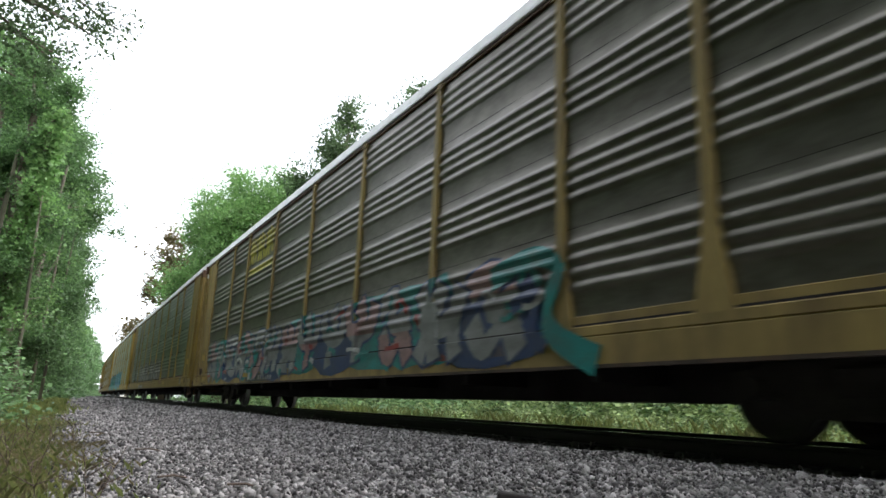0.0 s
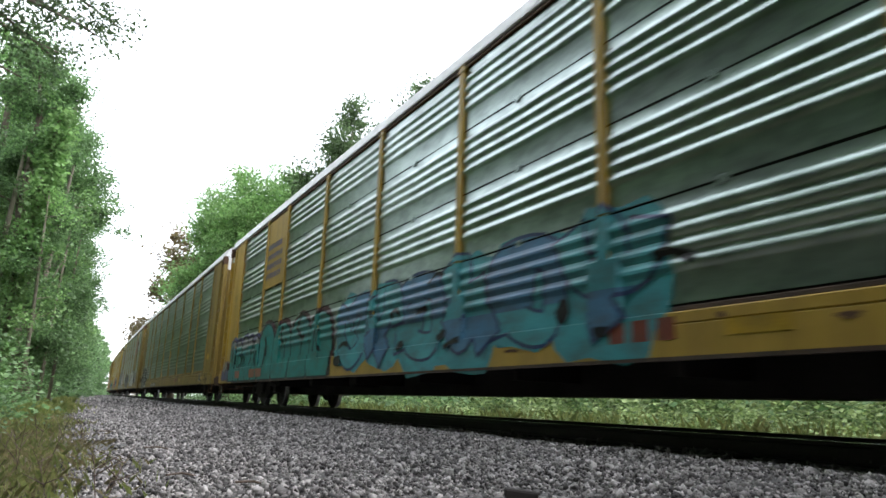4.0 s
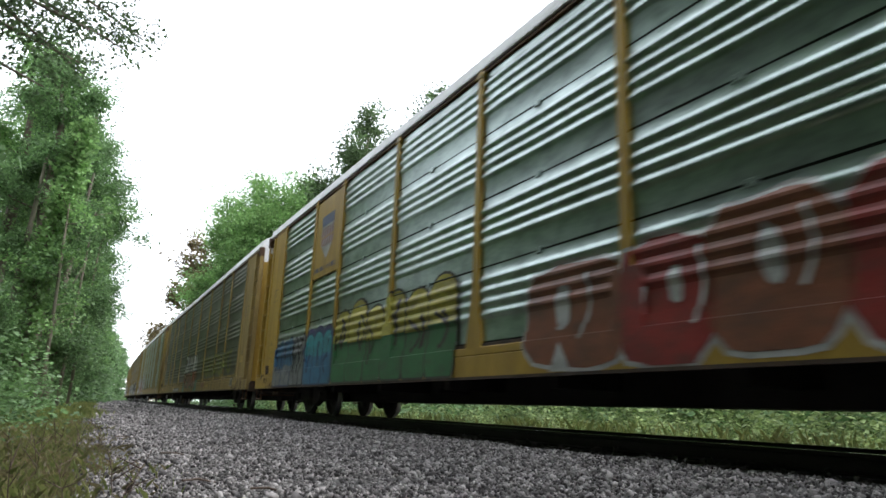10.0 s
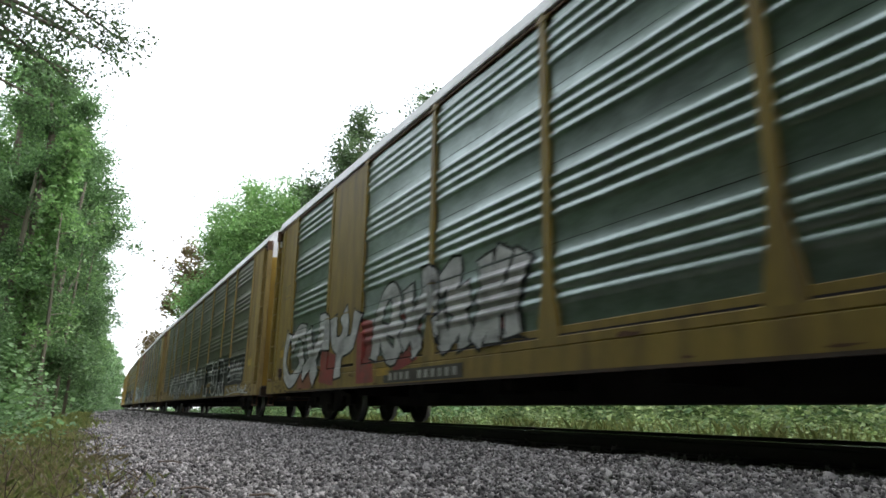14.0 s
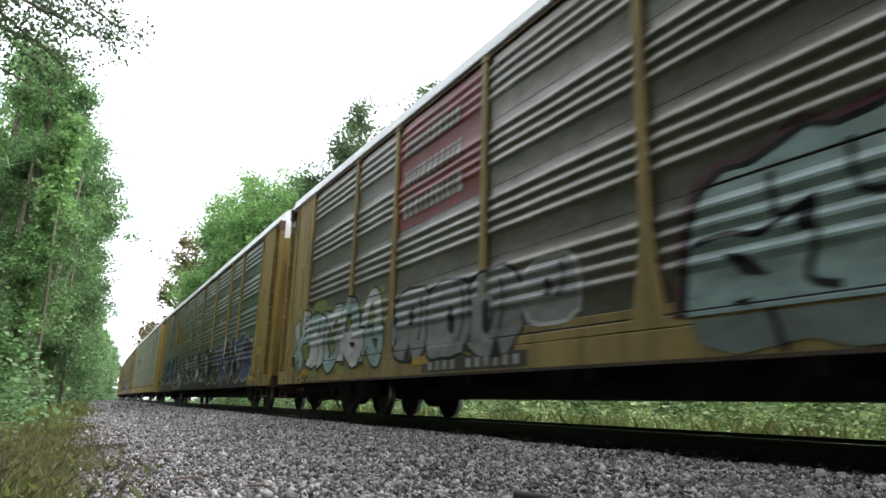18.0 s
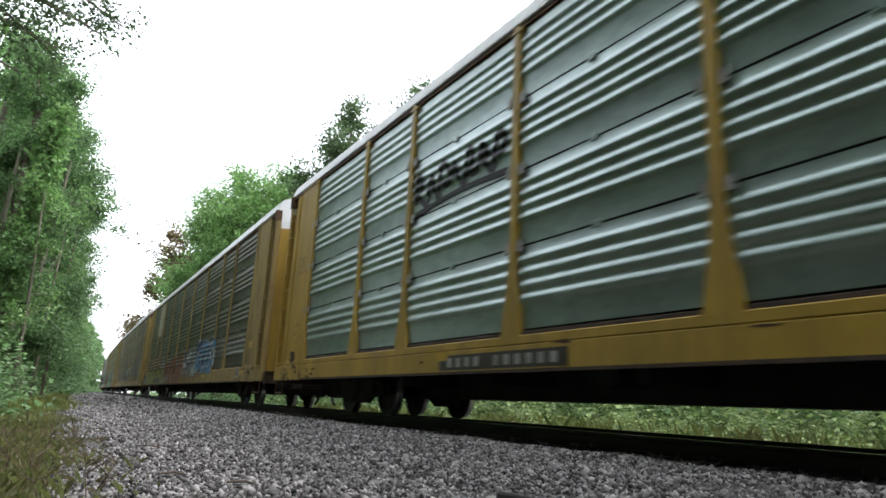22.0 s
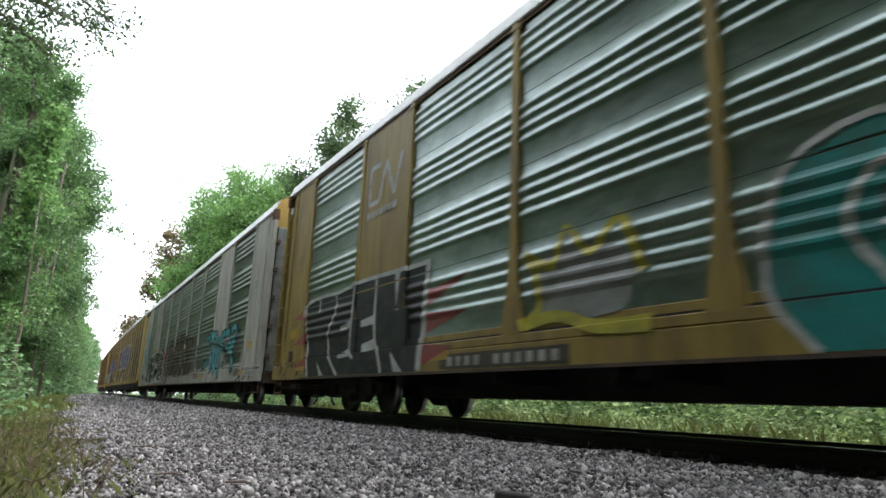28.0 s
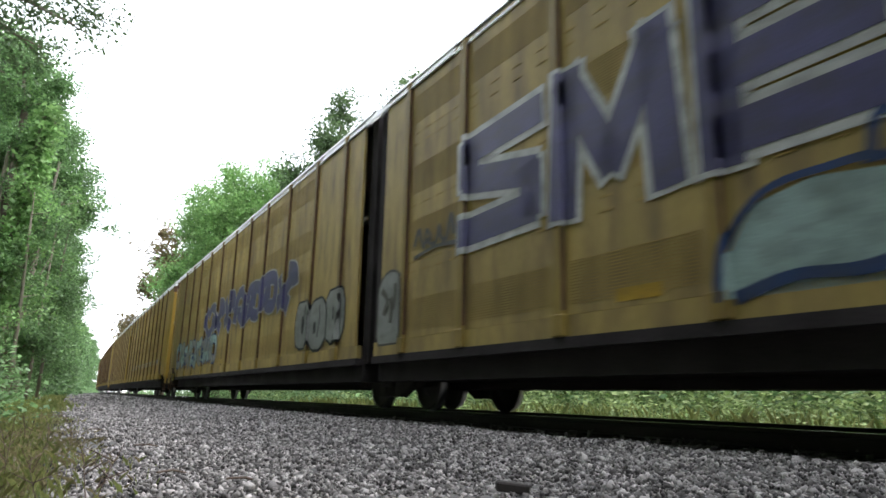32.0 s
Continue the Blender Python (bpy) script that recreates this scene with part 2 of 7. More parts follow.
def tube(bm, pts, radii, seg=6):
    """A tapered round bar along points."""
    rings = []
    for i, p in enumerate(pts):
        p = Vector(p)
        d = (Vector(pts[min(i + 1, len(pts) - 1)]) - Vector(pts[max(i - 1, 0)])).normalized()
        a = d.orthogonal().normalized() if abs(d.z) > 0.99 else d.cross(Vector((0, 0, 1))).normalized()
        b = d.cross(a)
        r = radii[i] if isinstance(radii, (list, tuple)) else radii
        rings.append([bm.verts.new(p + (a * math.cos(2 * math.pi * k / seg) + b * math.sin(2 * math.pi * k / seg)) * r) for k in range(seg)])
    for u, v in zip(rings, rings[1:]):
        for k in range(seg):
            bm.faces.new((u[k], u[(k + 1) % seg], v[(k + 1) % seg], v[k]))
    bm.faces.new(rings[0][::-1])
    bm.faces.new(rings[-1])


def tubes(*bars, seg=6):
    bm = bmesh.new()
    for pts, r in bars:
        tube(bm, pts, r, seg)
    return bm


def prism(bm, pts, x0, x1):
    """A plate: the outline pts in y and z, from x0 to x1."""
    f = [bm.verts.new((x0, y, z)) for y, z in pts]
    b = [bm.verts.new((x1, y, z)) for y, z in pts]
    bm.faces.new(f[::-1])
    bm.faces.new(b)
    for i in range(len(pts)):
        j = (i + 1) % len(pts)
        bm.faces.new((f[i], f[j], b[j], b[i]))
    bmesh.ops.recalc_face_normals(bm, faces=bm.faces[:])


# ---- ground and track ----
def height(s, u):
    if u > 0:
        return -0.2 if u < 1.7 else max(-0.2 - (u - 1.7) * 0.22, -0.5)
    u = -u
    return -0.2 if u < 1.6 else -0.2 - (u - 1.6) * 0.05 if u < 6 else -0.42 - min(u - 6, 3) * 0.05


us = [-1500, -300, -80, -40, -20, -12, -9, -8, -7, -6.5, -6, -5.5, -5, -4.5, -4, -3.5, -3, -2.4, -1.6, 0, 1.7, 2.4, 3.3, 4.5, 6, 8, 12, 20, 40, 80, 300, 1500]
ss = [-1500, -300, -100, -40, -20, -10, -5, -2] + [x * 1.0 for x in range(0, 40)] + list(range(40, 170, 5)) + [200, 300, 500, 1500]
gm = grid([[track(s, u, height(s, u)) if abs(s) < 400 and abs(u) < 400 else Vector((D + u, s, height(s, u))) for u in us] for s in ss])
gm.materials.append(SOIL)
gm.materials.append(STONE_BED)
lo, hi = us.index(-6), us.index(2.4)
for f in gm.polygons:
    f.material_index = 1 if lo <= f.index % (len(us) - 1) < hi else 0
tagged(part_mesh("ground", gm, SOIL, smooth=True), "dry soil and litter beside the gravel bed of the line", "ground", kind="structure")

rail_track = tagged(new("railway_track"), "single railway track of rusty rails on dark timber ties", "railway track", kind="structure")


def rail_mesh(u):
    prof = [(-0.07, -0.175), (-0.07, -0.16), (-0.012, -0.145), (-0.01, -0.045), (-0.036, -0.035), (-0.036, -0.006), (-0.03, 0), (0.03, 0), (0.036, -0.006), (0.036, -0.035), (0.01, -0.045), (0.012, -0.145), (0.07, -0.16), (0.07, -0.175)]
    me = grid([[track(s, u + a, z) for a, z in prof] for s in [-60 + 3 * i for i in range(110)]])
    me.materials.append(RAIL)
    me.materials.append(SHINE)
    for i, f in enumerate(me.polygons):
        f.material_index = 1 if i % 13 == 6 else 0
    return me


for u in (-0.755, 0.755):
    part_mesh("rail", rail_mesh(u), RAIL, rail_track, "rusty rail with a polished head")
tie_mesh = None
for i in range(150):
    s = -6 + i * 0.53
    if tie_mesh is None:
        tie = part("tie", boxes((-1.3, -0.115, -0.36, 1.3, 0.115, -0.178), bevel=0.012), TIE, rail_track)
        tie_mesh = tie.data
    else:
        tie = part_mesh("tie", tie_mesh, TIE, rail_track)
    p = track(s)
    tie.matrix_basis = pose(p.x, p.y, 0.006 * math.sin(i * 7.3), 0, 0, -math.degrees(s / R_TRACK) + 1.2 * math.sin(i * 3.1))


def stones(name, s0, s1, u0, u1, n, size, seed):
    """Broken stone, each one a lump of its own shape."""
    rng = np.random.default_rng(seed)
    cube = np.array([(-1, -1, -1), (1, -1, -1), (1, 1, -1), (-1, 1, -1), (-1, -1, 1), (1, -1, 1), (1, 1, 1), (-1, 1, 1)]) * 0.62
    tri = np.array([(0, 2, 1), (0, 3, 2), (4, 5, 6), (4, 6, 7), (0, 1, 5), (0, 5, 4), (1, 2, 6), (1, 6, 5), (2, 3, 7), (2, 7, 6), (3, 0, 4), (3, 4, 7)])
    v = cube[None] * rng.uniform(0.45, 1.25, (n, 8, 3))
    v = v * rng.uniform(0.35, 1.6, (n, 1, 3))
    q = rng.normal(size=(n, 4))
    q /= np.linalg.norm(q, axis=1)[:, None]
    w, x, y, z = q.T
    rot = np.stack([1 - 2 * (y * y + z * z), 2 * (x * y - z * w), 2 * (x * z + y * w), 2 * (x * y + z * w), 1 - 2 * (x * x + z * z), 2 * (y * z - x * w), 2 * (x * z - y * w), 2 * (y * z + x * w), 1 - 2 * (x * x + y * y)], 1).reshape(n, 3, 3)
    v = np.einsum("nij,nkj->nki", rot, v) * (size * 0.5 * rng.lognormal(0, 0.28, n))[:, None, None]
    s, u = rng.uniform(s0, s1, n), rng.uniform(u0, u1, n)
    ragged = -5.8 + 0.35 * np.sin(s * 0.9) + 0.25 * np.sin(s * 2.3 + 1) + rng.normal(0, 0.18, n)
    keep = u > ragged
    a = s / R_TRACK
    hz = np.array([height(p, r) for p, r in zip(s, u)])
    c = np.stack([D + R_TRACK * (1 - np.cos(a)) + u * np.cos(a), (R_TRACK - u) * np.sin(a), hz + rng.uniform(-0.25, 0.6, n) * size + 0.008 * np.sin(u * 3.1 + 2 * np.sin(s * 1.3)) + 0.006 * np.sin(s * 4.7 + u)], 1)
    v = (v + c[:, None])[keep]
    k = len(v)
    me = bpy.data.meshes.new(name)
    me.vertices.add(k * 8)
    me.vertices.foreach_set("co", v.astype(np.float32).ravel())
    idx = (np.arange(k)[:, None, None] * 8 + tri[None]).astype(np.int32)
    me.loops.add(k * 36)
    me.loops.foreach_set("vertex_index", idx.ravel())
    me.polygons.add(k * 12)
    me.polygons.foreach_set("loop_start", np.arange(0, k * 36, 3, dtype=np.int32))
    me.update(calc_edges=True)
    return me


bed = tagged(new("ballast"), "loose grey crushed stone ballast beside the track", "gravel", kind="stuff")
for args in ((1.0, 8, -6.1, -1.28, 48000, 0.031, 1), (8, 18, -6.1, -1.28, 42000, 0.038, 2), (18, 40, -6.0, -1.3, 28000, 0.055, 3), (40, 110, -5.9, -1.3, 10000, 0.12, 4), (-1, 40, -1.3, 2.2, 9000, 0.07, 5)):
    tagged(part_mesh("stones", stones("stones", *args), STONE_DARK if args[-1] == 5 else STONE, bed), kind="stuff")
block = tagged(part("timber_block", boxes((-0.09, -0.035, 0, 0.09, 0.035, 0.05), bevel=0.008), TIE), "short charred block of old timber on the ballast", "wood block")
block.matrix_basis = pose(2.25, 3.02, -0.3, 4, 6, -28)

# ---- the train ----
POSTS = (1.44, 4.33, 7.21, 9.13, 11.9)
EDGES = [-p for p in POSTS[::-1]] + list(POSTS)
HALF = 13.88
SHEETS = [1.10, 2.12, 3.10, 4.07, 5.08]
RIBS = (0.355, 0.51, 0.665, 0.82)
HUMP = 0.0775
X_SIDE = 1.53
PROUD = 0.055                        # how far posts and sill stand out from the sheets


def profile(z):
    """How far the side stands out at a height: four ribs to a sheet, flat bands between."""
    for a, b in zip(SHEETS, SHEETS[1:]):
        if a <= z <= b:
            f = (z - a) / (b - a)
            for c in RIBS:
                d = abs(f - c) / HUMP
                if d < 1:
                    return 0.030 * (0.5 + 0.5 * math.cos(math.pi * d))
    return 0.0


def levels(a, b):
    return sorted([a, b] + [a + (b - a) * (c + d) for c in RIBS for d in (-0.0465, -0.0155, 0.0155, 0.0465)] + [a + (b - a) * (c + HUMP) for c in (RIBS[0] - 2 * HUMP, *RIBS)])


made = {}
PLATED = {}


def shared(name, key, build, material, parent, label="", smooth=False):
    """A part whose mesh is built once and shared by all that are alike."""
    key = (name, key, material.name)
    if key not in made:
        got = build()
        if isinstance(got, bpy.types.Mesh):
            me = got
        else:
            me = bpy.data.meshes.new(name)
            got.to_mesh(me)
            got.free()
        me.materials.append(material)
        made[key] = me
    return part_mesh(name, made[key], material, parent, label, smooth)


def sheet(width, i, slot):
    a, b = SHEETS[i] + slot, SHEETS[i + 1] - slot
    n = max(2, round(width / 0.7))
    ys = [width * j / n for j in range(n + 1)]
    wob = [0.006 * math.sin(j * 2.1 + i * 1.7) for j in range(n + 1)]
    zs = levels(SHEETS[i], SHEETS[i + 1])
    zs[0], zs[-1] = a, b
    rows = [[(-profile(z) + (w if 0 < y < width else 0), y, z) for y, w in zip(ys, wob)] for z in zs]
    return grid([list(reversed(r)) for r in rows])


def post():
    bm = bmesh.new()
    w, b = 0.062, 0.2
    prism(bm, [(-b, DECK - 0.02), (b, DECK - 0.02), (w + 0.03, DECK + 0.6), (w, DECK + 1.0), (w, EAVE - 0.02), (-w, EAVE - 0.02), (-w, DECK + 1.0), (-w - 0.03, DECK + 0.6)], -PROUD, 0.0)
    return bm


def post_cap():
    return boxes((-PROUD - 0.006, -0.11, EAVE - 0.13, 0.0, 0.11, EAVE - 0.07), bevel=0.006)


def wheel():
    prof = [(0.07, 0.0), (0.07, 0.14), (0.03, 0.18), (0.015, 0.33), (0.055, 0.36), (0.065, 0.415), (0.0, 0.42), (-0.035, 0.42), (-0.045, 0.45), (-0.062, 0.445), (-0.065, 0.36), (-0.03, 0.33), (-0.05, 0.16), (-0.09, 0.14), (-0.09, 0.0)]
    n = 36
    me = grid([[(-x, r * math.cos(2 * math.pi * k / n), r * math.sin(2 * math.pi * k / n)) for x, r in prof] for k in range(n + 1)])
    me.materials.append(WHEEL)
    me.materials.append(TREAD)
    for f in me.polygons:
        f.material_index = 1 if f.index % (len(prof) - 1) in (5, 6) else 0
    return me


def side_frame():
    bm = bmesh.new()
    prism(bm, [(-1.22, 0.36), (-1.22, 0.55), (-0.95, 0.60), (-0.45, 0.66), (0.45, 0.66), (0.95, 0.60), (1.22, 0.55), (1.22, 0.36), (0.98, 0.34), (0.72, 0.36), (0.42, 0.20), (-0.42, 0.20), (-0.72, 0.36), (-0.98, 0.34)], -0.07, 0.07)
    return bm


def lathe(y, z, x0, x1, r, seg=12):
    return lambda: tubes((((x0, y, z), (x1, y, z)), r), seg=seg)


wheels = []


def truck(car, y):
    tr = shared("truck", 0, lambda: boxes((-1.15, -0.2, 0.36, 1.15, 0.2, 0.60), (-0.3, -0.3, 0.55, 0.3, 0.3, 0.8), bevel=0.03), CASTING, car)
    tr.location = (0, y, 0)
    for side in (-1, 1):
        fr = shared("side_frame", 0, side_frame, CASTING, tr)
        fr.location = (side * 1.0, 0, 0)
        for a in (-0.88, 0.88):
            w = shared("wheel", 0, wheel, WHEEL, tr, smooth=True)
            at = pose(side * 0.755, a, 0.42, 0, 0, 0 if side < 0 else 180)
            w.matrix_basis = at
            wheels.append((w, side, a))
            cap = shared("bearing_cap", 0, lathe(0, 0, -0.06, 0.06, 0.085), CASTING, tr)
            cap.location = (side * 1.09, a, 0.44)
        sp = shared("spring_nest", 0, lambda: tubes(*[(((x, y2, 0.24), (x, y2, 0.44)), 0.05) for x in (-0.05, 0.05) for y2 in (-0.13, 0, 0.13)], seg=8), CASTING, tr)
        sp.location = (side * 1.0, 0, 0)
        sp["kind"] = "stuff"
    for a in (-0.88, 0.88):
        shared("axle", 0, lathe(0, 0, -1.0, 1.0, 0.075), CASTING, tr).location = (0, a, 0.42)
    return tr


def arch(n=14, w=X_SIDE * 1.02, rise=0.55):
    return [(-w * math.cos(math.pi * i / n), EAVE + 0.07 + rise * math.sin(math.pi * i / n) ** 0.8) for i in range(n + 1)]


def eave_strip(side, half, top):
    """The edge of the roof sheets, scalloped by their corrugations."""
    n = int(half * 2 / 0.075)
    prof = ((0.0, -0.02), (0.045, -0.02), (0.04, 0.02), (-0.06, 0.22))
    return grid([[(side * (X_SIDE + a + (0.016 if i % 2 else -0.006)), -half + 2 * half * i / n, top + 0.025 + b) for a, b in prof] for i in range(n + 1)])


def roof(half):
    n = int(half * 2 / 0.16)
    return grid([[(x, -half + 2 * half * i / n, z + (0.012 if i % 2 else 0)) for x, z in arch()] for i in range(n + 1)])


def end_door(lo, hi):
    cols = [(x, 0.16 * (1 - (abs(x) / 1.4) ** 2.2)) for x in [-1.42 + 2.84 * i / 20 for i in range(21)]]
    return grid([[(x, y, z) for x, y in cols] for z in (lo, (lo + hi) / 2, hi)])


def end_hood():
    cols = [x for x, z in arch()]
    return grid([[(x * 0.99, 0.16 * max(0, 1 - (abs(x) / 1.4) ** 2.2), EAVE - 0.45) for x in cols]] + [[(x * 0.99, 0.16 * max(0, 1 - (abs(x) / 1.4) ** 2.2) * (1 - f * f), EAVE - 0.45 + (z - EAVE + 0.45) * f) for x, z in arch()] for f in (0.5, 0.8, 1.0)])


def car_end(car, e, half, yellow, ladder=True, door=None):
    """One end of a car: doors, hood, ladders, steps, coupler and hoses. e: -1 front, 1 rear."""
    turn = 0 if e > 0 else 180
    def put(ob, x=0, y=0, z=0):
        ob.matrix_basis = pose(0, 0, 0, 0, 0, turn) @ pose(x, y, z)
        return ob
    put(shared("end_door", half, lambda: end_door(SILL + 0.25, EAVE - 0.45), door or yellow, car, smooth=True), y=half - 0.18)
    put(shared("end_hood", half, end_hood, ROOF if ladder else OCHRE, car, "white-painted hood of the roof end" if ladder else "ochre-painted hood of the roof end", smooth=True), y=half - 0.18)
    put(shared("end_beam", half, lambda: boxes((-1.5, half - 0.28, SILL - 0.05, 1.5, half, DECK - 0.2), bevel=0.015), GRIME, car, "end beam brown with grease and rust"))
    put(shared("end_sill_step", half, lambda: boxes((-1.46, half - 0.3, DECK - 0.195, 1.46, half + 0.04, DECK - 0.16), bevel=0.006), GRIME, car))
    put(shared("striker", half, lambda: boxes((-0.3, half - 0.02, 0.60, 0.3, half + 0.1, 1.0), (-0.42, half - 0.02, 0.9, 0.42, half + 0.06, 1.06), bevel=0.02), GRIME, car))
    for k, bx in enumerate((-1.28, -0.82, 0.7)):
        put(shared("end_bracket", (half, k), lambda: boxes((bx - 0.05, half - 0.02, 0.50, bx + 0.05, half + 0.12, 0.86), (bx - 0.1, half - 0.02, 0.80, bx + 0.1, half + 0.07, 0.90), bevel=0.012), GRIME, car))
    put(shared("grab_iron", half, lambda: tubes((((-1.35, half - 0.04, 1.16), (-1.35, half + 0.09, 1.16), (-0.8, half + 0.09, 1.16), (-0.8, half - 0.04, 1.16)), 0.012)), yellow, car))
    for k, sx in enumerate((-1.0, -0.34, 0.34, 1.0)):
        put(shared("door_seam", (half, k), lambda: boxes((sx - 0.008, half - 0.175 + 0.16 * (1 - (abs(sx) / 1.4) ** 2.2), SILL + 0.3, sx + 0.008, half - 0.168 + 0.16 * (1 - (abs(sx) / 1.4) ** 2.2), EAVE - 0.5)), RUST, car))
    for q in (-0.75, 0.75):
        put(shared("door_slot", (half, q), lambda: boxes((q - 0.3, half - 0.06, 3.45, q + 0.3, half + 0.0, 3.6)), BLACK, car))
    put(shared("door_latch_box", half, lambda: boxes((-e * 0.7 - 0.17, half - 0.06, 1.5, -e * 0.7 + 0.17, half - 0.02, 2.0), bevel=0.01), door or yellow, car))
    for side in (-1, 1):
        x = side * X_SIDE
        put(shared("end_panel", (half, side), lambda: boxes((x - 0.03, 11.97 - HALF + half, DECK - 0.02, x + 0.03, half - 0.86, EAVE), bevel=0.008), yellow, car))
        put(shared("door_gap", (half, side), lambda: boxes((x - 0.02, half - 0.85, DECK - 0.1, x + 0.03, half - 0.79, EAVE)), yellow, car, "narrow gap along the end panel"))
        if ladder:
            put(shared("ladder_recess", (half, side), lambda: boxes((side * 1.46 - 0.02, half - 0.82, SILL + 0.1, side * 1.46 + 0.02, half - 0.1, EAVE - 0.02)), yellow, car))
        else:
            put(shared("corner_panel", (half, side), lambda: boxes((x - 0.02, half - 0.74, DECK - 0.05, x + 0.02, half - 0.1, EAVE - 0.02), bevel=0.006), yellow, car))
        for y, w in ((half - 0.71, 0.07), (half - 0.12, 0.035)):
            put(shared("ladder_stile", (half, side, y), lambda: boxes((x - 0.05, y - w, SILL if w < 0.05 else DECK - 0.1, x + 0.05, y + w, EAVE - 0.1), bevel=0.006), yellow, car))
        put(shared("roping_hook", (half, side), lambda: boxes((x - 0.09, half - 1.46, 1.0, x + 0.02, half - 1.3, 1.16), (x - 0.11, half - 1.42, 1.14, x, half - 1.35, 1.24), bevel=0.02), GRIME, car, "rusty lashing bracket"))
        rungs = [1.0 + 0.44 * k for k in range(9)] if ladder else [1.0 + 0.36 * k for k in range(4)]
        for z in rungs if side == -e else ():
            put(shared("ladder_rung", (half, side), lambda: tubes((((x - side * -0.04, half - 0.68, 0), (x - side * -0.04, half - 0.12, 0)), 0.012)), yellow, car), z=z)
        put(shared("sill_step", (half, side), lambda: tubes((((x, half - 0.72, SILL), (x, half - 0.72, 0.33), (x, half - 0.2, 0.33), (x, half - 0.2, SILL)), 0.022)), RUST, car))
    put(shared("coupler", half, lambda: boxes((-0.09, half - 0.3, 0.72, 0.09, half + 0.38, 0.92), (-0.17, half + 0.32, 0.66, 0.13, half + 0.56, 0.98), bevel=0.03), CASTING, car, "rusty knuckle coupler"))
    put(shared("air_hose", half, lambda: tubes((((-0.3, half - 0.1, 0.62), (-0.3, half + 0.15, 0.45), (-0.28, half + 0.35, 0.20), (-0.25, half + 0.58, 0.12)), 0.035)), BLACK, car, "black rubber brake hose"))
    put(shared("uncoupling_lever", (half, 1), lambda: tubes((((-1.45, half + 0.02, 0.62), (-1.4, half + 0.06, 0.45), (-0.25, half + 0.1, 0.5), (-0.2, half + 0.25, 0.7)), 0.014)), RUST, car))
    put(shared("train_pipe", half, lambda: tubes((((-0.55, half - 3.6, 0.42), (-0.5, half - 1.6, 0.30), (-0.45, half - 0.8, 0.33), (-0.3, half - 0.1, 0.6)), 0.025)), BLACK, car))
    if not ladder:
        put(shared("door_leaf", half, lambda: grid([[(xx, half - 0.13 + 0.16 * (1 - (abs(xx) / 1.4) ** 2.2), z) for xx in (1.43, 1.3, 1.15, 1.0)] for z in (SILL + 0.25, 2.6, EAVE - 0.5)]), SLATE, car, "blue-grey leaf of the folding end door"))
        put(shared("door_edge", half, lambda: boxes((0.96, half - 0.10, SILL + 0.25, 1.02, half + 0.03, EAVE - 0.4), bevel=0.01), CREAM, car, "cream edge of the folding door"))
        for k in range(5):
            put(shared("hinge", (half, k), lambda: boxes((1.38, half - 0.16, 1.2 + 0.75 * k, 1.48, half + 0.0, 1.32 + 0.75 * k), bevel=0.012), GRIME, car))
    put(shared("corner_bracket", (half, e), lambda: boxes((-e * X_SIDE - 0.08, half - 0.22, EAVE - 0.28, -e * X_SIDE + 0.08, half - 0.08, EAVE + 0.02), bevel=0.01), RUST, car))


